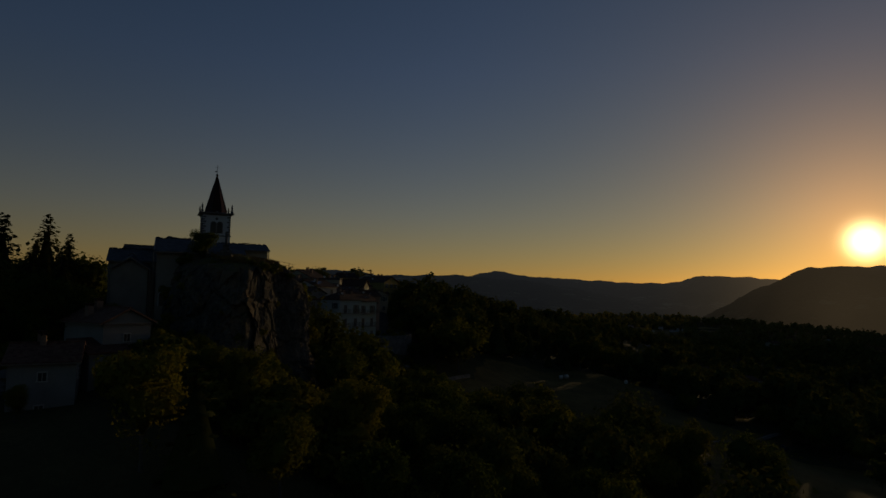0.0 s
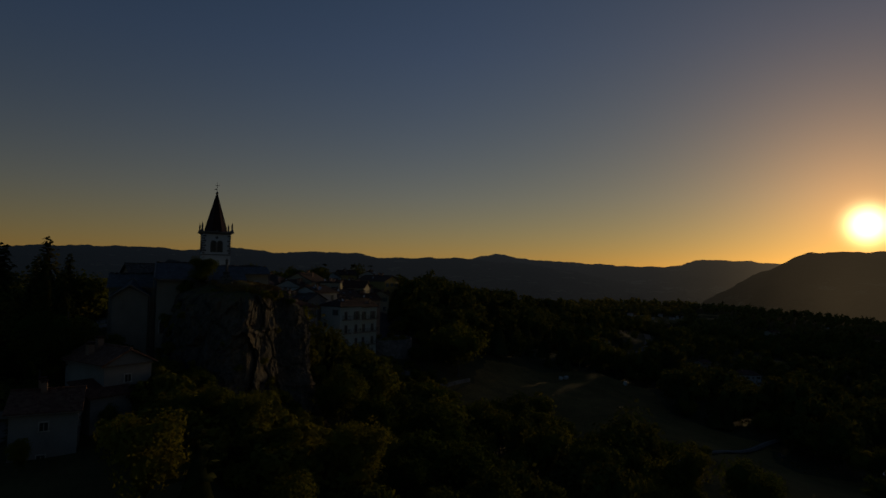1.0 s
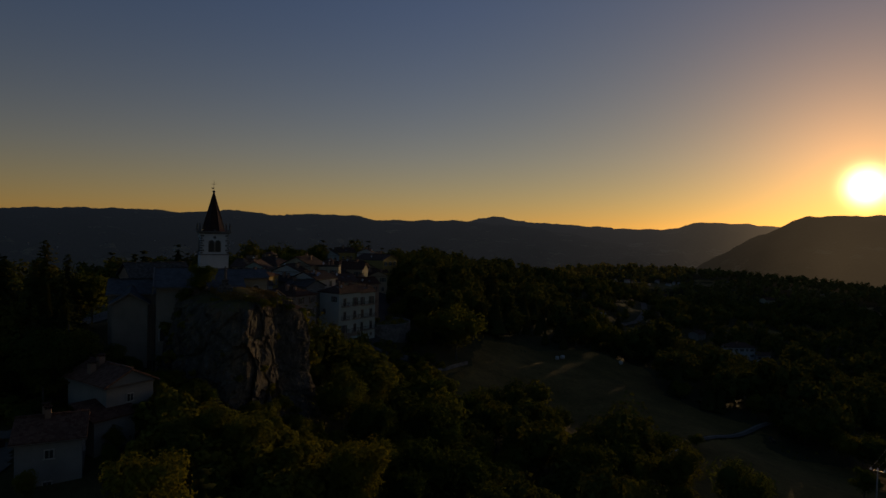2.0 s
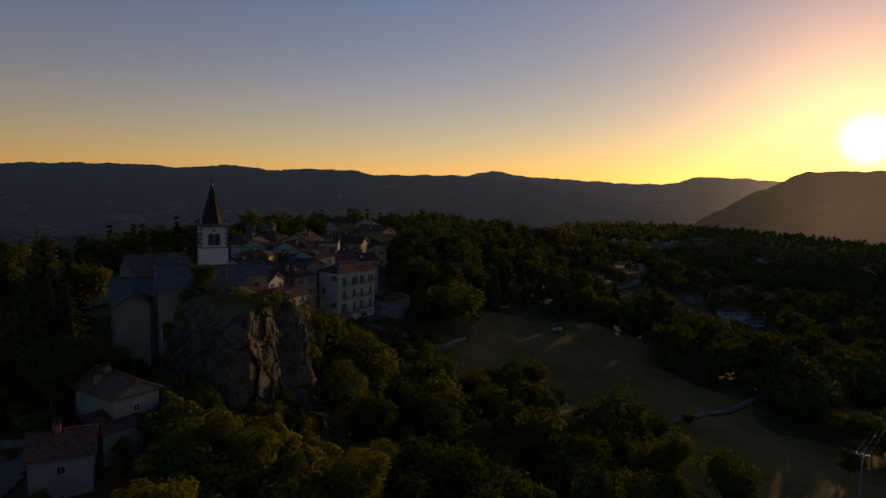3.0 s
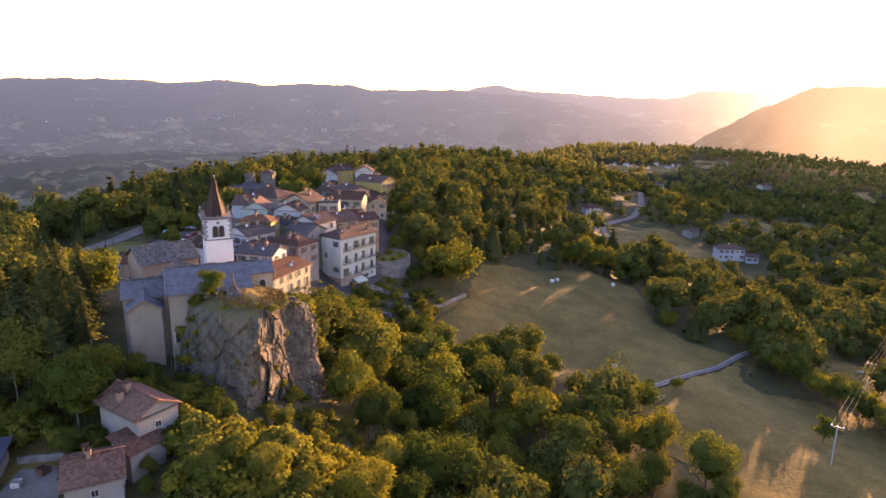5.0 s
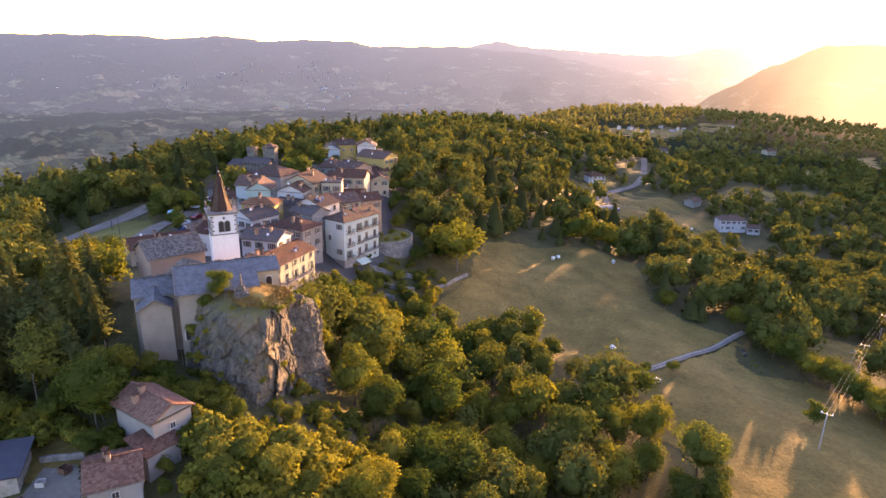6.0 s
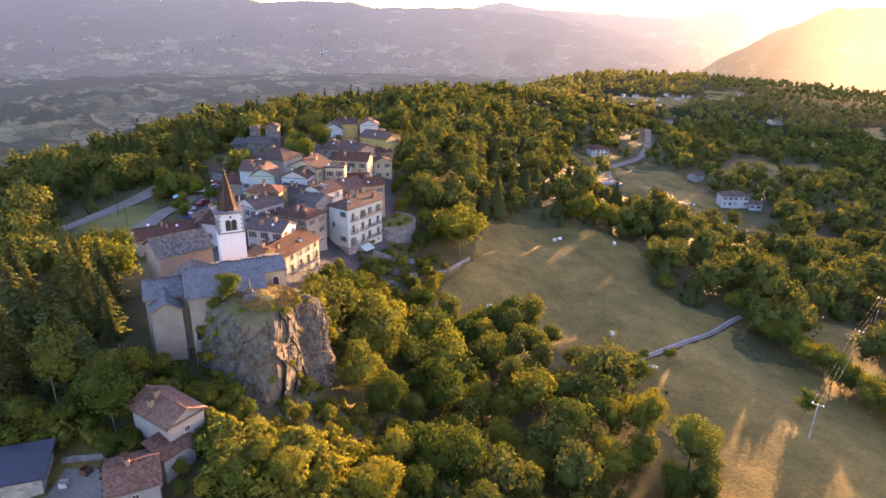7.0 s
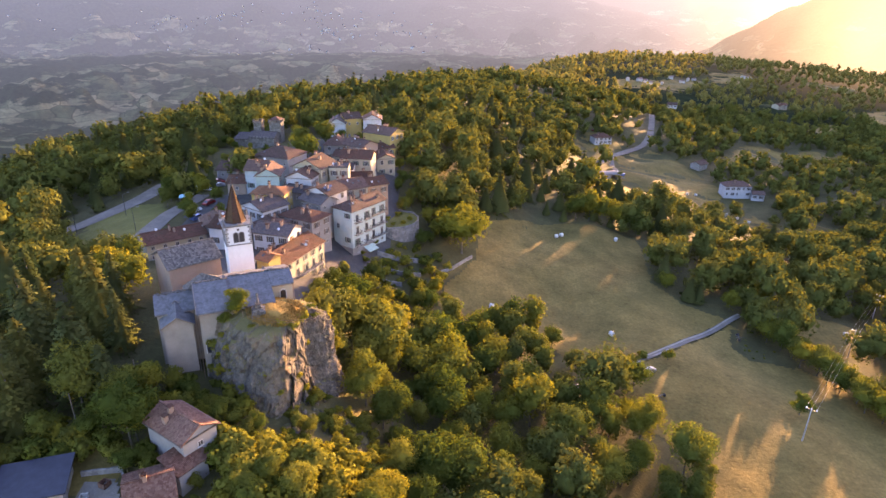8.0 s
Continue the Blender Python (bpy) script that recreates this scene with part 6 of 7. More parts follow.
for k in range(1, 7):
    plant("golden", -34 + 4.2 * k + (k % 2), 64.5 + 2.2 * (k % 3) + 0.6 * k, 0.36 + 0.06 * (k % 3))
for k in range(12):
    plant("bush", -30 + 1.7 * k, 74 + 3 * math.sin(k * 1.9) + 0.9 * k, 0.7 + 0.12 * (k % 4))
rnd = random.Random(71)
for k in range(84):
    x, y = -35 + 2.15 * (k % 14) + rnd.uniform(-0.8, 0.8), 62 + 3.1 * (k // 14) + rnd.uniform(-1, 1) + 0.15 * (k % 14)
    if not (x < -32 and y < 70):
        plant("bush", x, y, rnd.uniform(1.1, 1.95) * (0.75 if y > 76 else 1.0), None, "golden bushes below the cliff")
for k, (x, y, z, s) in enumerate(((-21.5, 86, 89, 0.8), (-27, 84, 88, 0.7), (-40, 88, 97, 0.8), (-43, 89, 97.5, 0.9), (-37, 88.0, 99, 0.6), (-24, 87.2, 93, 0.5), (-41.5, 86, 94, 0.9), (-38.5, 85.5, 92, 0.9))):
    plant("bush", x, y, s, z)
plant("round", -53.5, 221.0, 1.15)
plant("round", -50.0, 241.0, 1.0)
plant("round", -57.0, 232.0, 1.0)
for k in range(6):
    plant("conifer", -55 + 7 * k, 275 + 3 * (k % 2), 0.72)

HOUSES = [(o.location.x, o.location.y) for o in scene.objects if o.parent is None and o.get("category") in ("house", "castle", "church", "bell tower")]


def road_gap(x, y):
    """Distance of points to the nearest road."""
    best = np.full(np.shape(x), 1e9)
    for line, w in ROADS.values():
        for (x0, y0), (x1, y1) in zip(line, line[1:]):
            dx, dy = x1 - x0, y1 - y0
            t = np.clip(((x - x0) * dx + (y - y0) * dy) / (dx * dx + dy * dy), 0, 1)
            best = np.minimum(best, np.hypot(x - x0 - t * dx, y - y0 - t * dy) - w / 2)
    return best


OPEN = [poly for poly, label in FAR_FIELDS] + [MEADOW, LOWER, FIELD_A, FIELD_B, FIELD_C, FIELD_D, LAWN, FIELD_E, FIELD_F, FIELD_G, CLEAR, TERRACES, [(94, 165), (104, 130), (122, 148), (118, 157), (106, 163)], [(84, 318), (103, 306), (141, 324), (152, 332), (146, 300), (106, 284), (82, 300)], [(66, 285), (84, 281), (106, 330), (112, 374), (88, 378), (76, 330)], [(92, 414), (128, 438), (124, 458), (98, 458), (84, 440)]]
CASTLE_VIEW = [(-90, 212), (-70, 212), (-66, 262), (-100, 262)]
VILLAGE = [(-72, 120), (-52, 85), (-40, 100), (-25, 118), (-27, 140), (-20, 160), (-8, 178), (-9, 205), (-18, 250), (-28, 270), (-55, 268), (-92, 264), (-92, 252), (-70, 250), (-70, 200), (-80, 198), (-78, 150)]
YARDS = [[(-47, 60), (-34, 60), (-32, 80), (-46, 82)], [(-66, 62), (-45, 62), (-45, 71), (-64, 74)], [(-67, 48), (-40, 48), (-40, 64), (-67, 64)], [(-48, 60), (-33, 66), (-21, 40), (-38, 38)]]


GULLY = [(-23, 96), (-16, 95), (-10, 87), (-12, 82), (-20, 85), (-27, 84)]


def free(x, y, gap):
    ok = np.ones(np.shape(x), bool)
    for poly in OPEN + [VILLAGE, CASTLE_VIEW] + YARDS:
        ok &= ~inside(x, y, poly)
    ok &= road_gap(x, y) > gap
    ok &= np.hypot(x - ROCK[0], (y - ROCK[1])) > 14.5
    for hx, hy in HOUSES:
        ok &= np.hypot(x - hx, y - hy) > 7.0
    for hx, hy in ((171, 357), (183, 352), (109, 446), (226, 639), (170, 413), (95, 364), (363, 692)):
        for back in (0, 12, 24):
            ok &= np.hypot(x - hx * (1 - back / hy), y - hy + back) > 11.0
    return ok


def scatter(x0, x1, y0, y1, step, seed):
    rs = np.random.RandomState(seed)
    gx, gy = np.meshgrid(np.arange(x0, x1, step), np.arange(y0, y1, step * 0.87), indexing="ij")
    gx = gx + step * 0.5 * (np.arange(gx.shape[1]) % 2)[None, :]
    gx, gy = (gx + rs.uniform(-0.36, 0.36, gx.shape) * step).ravel(), (gy + rs.uniform(-0.36, 0.36, gy.shape) * step).ravel()
    return gx, gy, rs


def cone(x, y, wide=44):
    return (np.abs(np.degrees(np.arctan2(x, y + 12))) < wide) & (y > 30)


# the wood on the slope under the village and round the rock: single trees
gx, gy, rs = scatter(-130, 118, 55, 205, 7.2, 50)
ok = free(gx, gy, 4.5) & cone(gx, gy, 46) & ~((gx > -100) & (gx < -40) & (gy < 62))
gx, gy = gx[ok], gy[ok]
order = np.argsort(np.hypot(gx + 5, gy - 105))
count = 0
NEAR = []
for i in order:
    x, y = float(gx[i]), float(gy[i])
    if any(math.hypot(x - px, y - py) < pr * 0.8 for px, py, pr in planted[:75]):
        continue
    if count >= 168:
        break
    u = rs.uniform()
    west = x < -52
    kind = "conifer" if (west and u < 0.5) else ("tall" if u < 0.06 else ("golden" if u > 0.92 else "round"))
    sc = (0.62 + 0.62 * rs.uniform() ** 1.6) * (0.95 if kind != "conifer" else 0.9)
    if -20 < x < 12 and 100 < y < 135:
        sc *= 1.05
    if y > 155 and -20 < x < 15:
        sc *= 0.7
    if -46 < x < -8 and y < 88:
        if inside(x, y, GULLY):
            continue
        sc = min(sc, max(0.36, (86.5 + 0.5 * (84 - y) - gz(x, y)) / 12.5))
        kind = "golden" if u > 0.4 else "round"
    plant(kind, x, y, sc, None, "trees of the hillside wood")
    NEAR.append((x, y))
    count += 1
for models in TREES.values():
    for mdl in models:
        if mdl not in USED:
            USED[mdl] = []
            plant_x = -120 - 3 * len(USED)
            mdl.matrix_basis = Matrix.Translation((plant_x, 120, gz(plant_x, 120) - 0.1))
near_set = np.array(NEAR)


def woods(name, gx, gy, rs, tall, low, label, far):
    """Many simpler trees joined: broadleaf crowns in one mesh, conifers in another."""
    distant = name.startswith("distant")
    if far:
        models = [crown_arrays(100 + k, 4.4, 9.6, 0.6, 4 if distant else 9, 22 if distant else 96, 1.15 if distant else 0.85, ICO0, 0.55, 1 if distant else 3) for k in range(10)]
    else:
        models = [crown_arrays(200 + k, 4.6, 10.2, 0.6, 22, 620, 0.43, ICO0, 0.5, 4) for k in range(10)]
    fine = [crown_arrays(400 + k, 4.6, 10.8, 0.8, 30, 1700, 0.30, ICO0, 0.5, 5) for k in range(6)] if name == "hill_wood" else []
    pines = [conifer_arrays(300 + k, 3.7, 9.0 + 0.6 * k, 0.5, 8 if far else 9, 7 if far else 8, 3) for k in range(4)]
    z = ground_height(gx, gy)
    made = {"leaf": [[], [], [], [], 0], "pine": [[], [], [], [], 0]}
    for x, y, zz in zip(gx, gy, z):
        # more pines to the west, their dark needles in place of the hill's shade
        share = 0.55 if 0.05 * y < x < 0.24 * y + 12 and 215 < y < 430 else (0.42 if x < -40 and y > 205 else 0.3 if x < -75 else tall)
        pine = rs.uniform() < share
        v, t, q, nn = pines[rs.randint(4)] if pine else (fine[rs.randint(6)] if fine and y < 160 else models[rs.randint(10)])
        s = (0.5 + 0.8 * rs.uniform() ** 1.7) * low
        a = rs.uniform(0, 6.28)
        R = np.array([[math.cos(a), -math.sin(a), 0], [math.sin(a), math.cos(a), 0], [0, 0, rs.uniform(0.85, 1.05 if pine else 1.25)]])
        store = made["pine" if pine else "leaf"]
        store[3].append(nn @ R.T)
        store[0].append(v @ (R * s).T + (x, y, zz - 0.3))
        store[1].append(t + store[4])
        if q is not None:
            store[2].append(q + store[4])
        store[4] += len(v)
    for kind, (V, T, Q, N, n) in made.items():
        if V:
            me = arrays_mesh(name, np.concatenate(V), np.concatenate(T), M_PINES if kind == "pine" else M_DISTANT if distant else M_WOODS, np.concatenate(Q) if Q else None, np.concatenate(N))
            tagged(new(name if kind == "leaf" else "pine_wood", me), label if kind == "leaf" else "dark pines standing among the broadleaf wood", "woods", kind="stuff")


def away(gx, gy, gap):
    if len(near_set) == 0:
        return np.ones(len(gx), bool)
    ok = np.ones(len(gx), bool)
    pts = np.array([(p[0], p[1]) for p in planted])
    for i in range(0, len(gx), 500):
        d = np.hypot(gx[i:i + 500, None] - pts[None, :, 0], gy[i:i + 500, None] - pts[None, :, 1])
        ok[i:i + 500] = d.min(1) > gap
    return ok


# the rest, as woods: nearer ones in more detail
for name, box, step, tall, low, label, far, seed in (
        ("hill_wood", (-190, 230, 55, 330), 8.8, 0.08, 1.3, "mixed green and golden wood on the hillside", False, 60),
        ("ridge_wood", (-300, 420, 330, 640), 9.0, 0.08, 1.2, "dense evening-lit wood over the ridge", True, 61),
        ("west_wood", (-330, -190, 120, 330), 7.4, 0.25, 1.0, "dark wood falling away towards the valley", True, 62),
        ("east_wood", (230, 420, 180, 330), 7.6, 0.05, 0.95, "hedges and wood on the sunny slope", True, 63),
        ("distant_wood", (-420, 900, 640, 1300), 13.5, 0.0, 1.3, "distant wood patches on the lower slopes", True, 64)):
    gx, gy, rs = scatter(*box, step, seed)
    ok = free(gx, gy, 2.2) & cone(gx, gy, 41) & away(gx, gy, 4.2)
    if name in ("distant_wood", "ridge_wood", "east_wood"):
        clear = wave_noise(gx, gy, 130, 77) + 0.5 * wave_noise(gx, gy, 55, 78)
        limit = np.where(gx < 60, 9.0, 0.7) if name == "ridge_wood" else (np.where(gx > 150, 0.5, 0.75) if name == "distant_wood" else 0.7)
        ok &= clear < limit
    woods(name, gx[ok], gy[ok], rs, tall, low, label, far)


# ---------------------------------------------------------------- on the rock and round the village
def build_monument():
    x, y = -32.6, 92.4
    z = rock_top(x, y)
    m = thing("monument", pose(x, y, z, 0, 0, 20), "grey stone memorial with a stepped base and a column", "monument")
    part("base", Shape().box(-1.1, 1.1, -1.1, 1.1, -0.8, 0.35).box(-0.8, 0.8, -0.8, 0.8, 0.35, 0.75), M_SLAB, m)
    part("pedestal", Shape().rings([[(sx * w, sy * w, zz) for sx, sy in ((-1, -1), (1, -1), (1, 1), (-1, 1))] for zz, w in ((0.75, 0.5), (1.3, 0.42), (1.35, 0.5), (1.5, 0.5))]), M_SLAB, m)
    part("column", Shape().cyl(0, 0, 1.5, 3.1, 0.2, 0.16, 10), M_SLAB, m)
    part("finial", Shape().cyl(0, 0, 3.1, 3.45, 0.24, 0.05, 8), M_SLAB, m)


build_monument()
STREETS = [(-73, 140), (-60, 128), (-47, 120), (-33, 127), (-30, 150), (-22, 160), (-18, 180), (-18, 205), (-19, 250), (-28, 268), (-55, 266), (-68, 240), (-70, 195), (-78, 180), (-78, 150)]
draped("pavement", STREETS, M_ASPHALT, 1.6, 0.1, "dark narrow paved lanes and yards between village houses", "pavement")


def fence(points, label, height=0.9):
    f = thing("fence", Matrix.Translation((*points[0][:2], points[0][2])), label, "fence")
    o = Vector(points[0])
    for a, b in zip(points, points[1:]):
        a, b = Vector(a) - o, Vector(b) - o
        n = max(1, int((b - a).length / 1.5))
        for k in range(n):
            p = a.lerp(b, k / n)
            part("post", Shape().box(p.x - 0.04, p.x + 0.04, p.y - 0.04, p.y + 0.04, p.z - 0.4, p.z + height), M_DOOR, f)
        for hh in (0.45, 0.85):
            part("rail", Shape().beam(a + Vector((0, 0, hh)), b + Vector((0, 0, hh)), 0.03, 0.04), M_DOOR, f)
    return f


RIM = []
for k in range(9):
    a = radians(205 + 19 * k)
    x, y = ROCK[0] + 1.0 + 7.0 * math.cos(a), ROCK[1] - 0.2 + 5.2 * math.sin(a)
    RIM.append((x, y, rock_top(x, y) - 0.1))
fence(RIM, "low weathered fence along the cliff edge")


def dry_wall(name, line, height, thick, label, material=None):
    """A stone wall that follows the ground, course by course uneven."""
    s = Shape()
    rnd = random.Random(len(line) + int(line[0][0]))
    for (x0, y0), (x1, y1) in zip(line, line[1:]):
        n = max(1, int(math.hypot(x1 - x0, y1 - y0) / 1.2))
        for k in range(n):
            a = (x0 + (x1 - x0) * k / n, y0 + (y1 - y0) * k / n)
            b = (x0 + (x1 - x0) * (k + 1) / n, y0 + (y1 - y0) * (k + 1) / n)
            d = Vector((b[0] - a[0], b[1] - a[1], 0)).normalized()
            q = Vector((-d.y, d.x, 0)) * thick / 2
            za, zb = gz(*a), gz(*b)
            j = rnd.uniform(-0.08, 0.08)
            A, B = Vector((a[0], a[1], 0)), Vector((b[0], b[1], 0))
            lo = [A - q, B - q, B + q, A + q]
            v = [(p.x, p.y, zz - 1.2) for p, zz in zip(lo, (za, zb, zb, za))] + [(p.x, p.y, zz + height + j) for p, zz in zip(lo, (za, zb, zb, za))]
            s.add(v, [(3, 2, 1, 0), (4, 5, 6, 7), (0, 1, 5, 4), (1, 2, 6, 5), (2, 3, 7, 6), (3, 0, 4, 7)])
    return tagged(new(name, s.mesh(name, material or M_STONE)), label, "wall")


# garden bastion beside the tall house: curved rubble wall, earth behind it
BASTION = [(-22.5, 180.5), (-18.5, 180.2), (-14.8, 181.6), (-12.0, 184.4), (-10.6, 188.0), (-10.8, 192.0), (-12.8, 196.0), (-18.5, 198.5), (-23.0, 196.0)]


def bastion():
    t = tagged(new("garden_terrace"), "curved rubble-walled garden terrace beside the house", "terrace")
    outer = Shape().rings([[(x * k + -17 * (1 - k), y * k + 189 * (1 - k), z) for x, y in BASTION] for z, k in ((77.0, 1.04), (86.5, 1.0), (86.5, 0.93), (86.0, 0.93))], True)
    part("wall", outer, M_QUOIN, t)
    part("soil", Shape().rings([[(x * 0.94 - 17 * 0.06, y * 0.94 + 189 * 0.06, z) for x, y in BASTION] for z in (84.0, 86.1)]), M_LAWN, t, "dry garden soil and grass")


bastion()
for k, (x, y, s) in enumerate(((-15.5, 185.5, 0.6), (-13.5, 189, 0.7), (-18.5, 184, 0.5), (-20.5, 188, 0.6), (-17.5, 192.5, 0.8))):
    plant("bush", x, y, s, 86.0)
dry_wall("garden_wall", [(66, 322), (78, 356), (88, 384), (99, 403), (113, 419.5)], 1.3, 0.5, "pale stepped wall along the farm road", M_QUOIN)
dry_wall("garden_wall", [(-5, 171.5), (0.5, 176.5), (7, 186.5)], 0.9, 0.5, "low pale rubble wall along the field path", M_QUOIN)
dry_wall("garden_wall", [(-22, 170), (-15, 172), (-8, 175.5)], 1.4, 0.5, "old terrace wall under the village gardens", M_QUOIN)
dry_wall("garden_wall", [(-24, 163), (-16, 165), (-9, 168.5)], 1.2, 0.5, "broken terrace wall among bushes", M_QUOIN)
dry_wall("garden_wall", [(-27, 154), (-20, 156.5), (-14, 160)], 1.2, 0.5, "lower terrace wall of rubble stone", M_QUOIN)
for k in range(46):
    r = random.Random(900 + k)
    x = -27 + 24 * r.random()
    plant("bush", x, 158 + 22 * r.random() + 0.5 * (x + 16), r.uniform(0.35, 0.8), None, "bushes on the terraces")
for k, (x, y, s) in enumerate(((-10, 158, 0.5), (-8, 196, 0.6), (-5, 190, 0.55), (-14, 205, 0.6), (-11, 214, 0.7), (-13, 224, 0.7), (-15, 236, 0.75), (-22, 150, 0.6), (-25, 143, 0.6), (-22, 134, 0.65), (-23, 126, 0.7), (-19, 118, 0.75), (-24.5, 117, 0.6), (-16, 198, 0.55), (-19, 210, 0.5), (-18, 219, 0.55), (-20, 229, 0.5))):
    plant("round", x, y, s)
for x, y, s in ((89, 176, 0.7), (94, 171, 0.6), (96, 179, 0.75), (-46, 251, 0.55), (-39, 253, 0.5), (-52, 249, 0.5), (-30, 141, 0.55), (-28.5, 149, 0.5), (-31.5, 133, 0.55), (-30, 126, 0.6), (-71, 178, 0.5), (-79, 187, 0.6), (-88, 187, 0.6), (-66, 166, 0.45)):
    plant("round", x, y, s)
# scrub that hides the foot of the rock and the cottage walls
for k in range(16):
    r = random.Random(700 + k)
    plant("bush", -46 + 15 * r.random(), 80.5 + 6.5 * r.random(), r.uniform(0.8, 1.5), None, "scrub under the cliff")
for x, y, s in ((-47.8, 76.5, 0.5), (-46.5, 70.5, 0.4), (-31.5, 78.0, 0.38), (-36.5, 80.5, 0.42), (-49.5, 86.5, 0.5)):
    plant("round", x, y, s)


# ---------------------------------------------------------------- fields: bales, poles, bushes
M_BALE = plain("bale_wrap", (0.42, 0.40, 0.36), 0.6, 0, 0.15)
M_POLE = plain("concrete_pole", (0.27, 0.25, 0.23), 0.85, 0, 0.15)
M_CERAMIC = plain("white_ceramic", (0.72, 0.71, 0.68), 0.2, 0, 0.05)
M_CABLE = plain("bare_cable", (0.30, 0.28, 0.26), 0.4, 0.8)


def bale_mesh():
    rings = []
    for x, r in ((-0.62, 0.0), (-0.62, 0.60), (-0.55, 0.68), (0.55, 0.68), (0.62, 0.60), (0.62, 0.0)):
        rings.append([(x, r * math.cos(6.2832 * j / 16), 0.68 + r * math.sin(6.2832 * j / 16)) for j in range(16)])
    return Shape().rings(rings, False).mesh("hay_bale", M_BALE, True)


BALE = bale_mesh()
for k, (x, y) in enumerate(((40.0, 217.8), (42.0, 218.8), (63.0, 219.5), (46.0, 153.5), (12.4, 162.5), (125.5, 172.0), (150, 318), (155, 315), (160, 312), (138, 345), (146, 352))):
    ob = new("hay_bale", BALE)
    ob.matrix_basis = pose(x, y, gz(x, y) + 0.1, 0, 0, 37 * k)
    tagged(ob, "round pale wrapped hay bale on dry grass", "hay bale", "bales in the fields")


def pole(x, y, height, turn, label="grey concrete power pole with a cross-arm", arm=True):
    z = gz(x, y)
    p = thing("power_pole", pose(x, y, z, 0, 0, turn), label, "power pole", "poles of the power line")
    part("shaft", Shape().cyl(0, 0, -1, height, 0.17 if arm else 0.12, 0.10 if arm else 0.07, 10), M_POLE if arm else M_BARK, p)
    if not arm:
        return Vector((x, y, z + height))
    part("cross_arm", Shape().box(-1.15, 1.15, -0.08, 0.08, height - 0.5, height - 0.36), M_IRON, p)
    part("brace", Shape().beam((-0.8, 0, height - 0.5), (0, 0, height - 1.3), 0.07, 0.07).beam((0.8, 0, height - 0.5), (0, 0, height - 1.3), 0.07, 0.07), M_IRON, p)
    for sx in (-1.0, 0, 1.0):
        part("insulator", Shape().cyl(sx, 0, height - 0.36, height - 0.2, 0.13, 0.16, 10).cyl(sx, 0, height - 0.2, height + 0.05, 0.1, 0.06, 10), M_CERAMIC, p)
    return Vector((x, y, z + height))


tops = [pole(78.9, 112.6, 9.0, -40), pole(119.6, 160.5, 9.5, -40), pole(151.8, 197.0, 9.5, -40)]


M_TYREBLACK = plain("cable_black", (0.012, 0.012, 0.012), 1.0)
M_TYREBLACK.node_tree.nodes["Principled BSDF"].inputs["Specular IOR Level"].default_value = 0.0


def wire(a, b, sag, label, thick=0.007, material=None):
    pts = [a.lerp(b, k / 14) - Vector((0, 0, sag * 4 * (k / 14) * (1 - k / 14))) for k in range(15)]
    across = (b - a).cross(Vector((0, 0, 1))).normalized() * thick
    up = Vector((0, 0, thick))
    s = Shape().rings([[p + across, p + up, p - across, p - up] for p in pts])
    return tagged(new("wire", s.mesh("wire", material or M_TYREBLACK)), label, "cable")


for a, b in zip(tops, tops[1:]):
    for o in (-1.0, 0.0, 1.0):
        d = Vector((math.cos(radians(-40)) * o, math.sin(radians(-40)) * o, 0.05))
        wire(a + d, b + d, 0.8, "thin bare metal power cable between two poles", 0.012, M_CABLE)
low_tops = [pole(-50.2, 83.5, 8.5, 20, "slim grey wooden power pole beside the church", False), pole(-57.0, 77.0, 8.0, 20, "slim grey wooden power pole in the wood", False)]
wire(Vector((-50.5, 93.5, 100.5)), low_tops[0], 0.4, "thin cable from the church wall to a pole")
wire(low_tops[0], low_tops[1], 0.5, "thin cable between two wooden poles")
wire(low_tops[1], Vector((-74, 66, gz(-74, 66) + 9)), 0.8, "thin cable running down through the wood")


def hut():
    h = thing("farm_hut", pose(94.7, 362.0, gz(94.7, 360), 0, 0, 15), "low metal-roofed farm hut with open front", "hut")
    part("wall", Shape().box(-5.5, 5.5, 3.0, 3.3, -1, 2.6).box(-5.5, -5.2, -3.3, 3.0, -1, 2.6).box(5.2, 5.5, -3.3, 3.0, -1, 2.6).box(-5.2, 1.0, -3.3, -3.0, -1, 2.4), M_GREYP, h)
    part("roof", Shape().rings([[(x, 3.6 * math.cos(math.pi * (1 - j / 10)), 2.5 + 1.3 * math.sin(math.pi * j / 10) + dz) for dz in (0.12,) for j in range(11)] + [(x, 3.6 * math.cos(math.pi * j / 10), 2.5 + 1.3 * math.sin(math.pi * j / 10)) for j in range(11)] for x in (-5.9, 5.9)]), M_METAL, h)


hut()

# ---------------------------------------------------------------- parked cars
CAR_PAINT = [plain("car_white", (0.62, 0.62, 0.62), 0.25, 0.1, 0.05), plain("car_grey", (0.16, 0.17, 0.18), 0.3, 0.5, 0.1), plain("car_blue", (0.06, 0.10, 0.2), 0.25, 0.3, 0.1), plain("car_red", (0.25, 0.03, 0.025), 0.25, 0.2, 0.1)]
M_TYRE = plain("tyre", (0.02, 0.02, 0.02), 0.9)


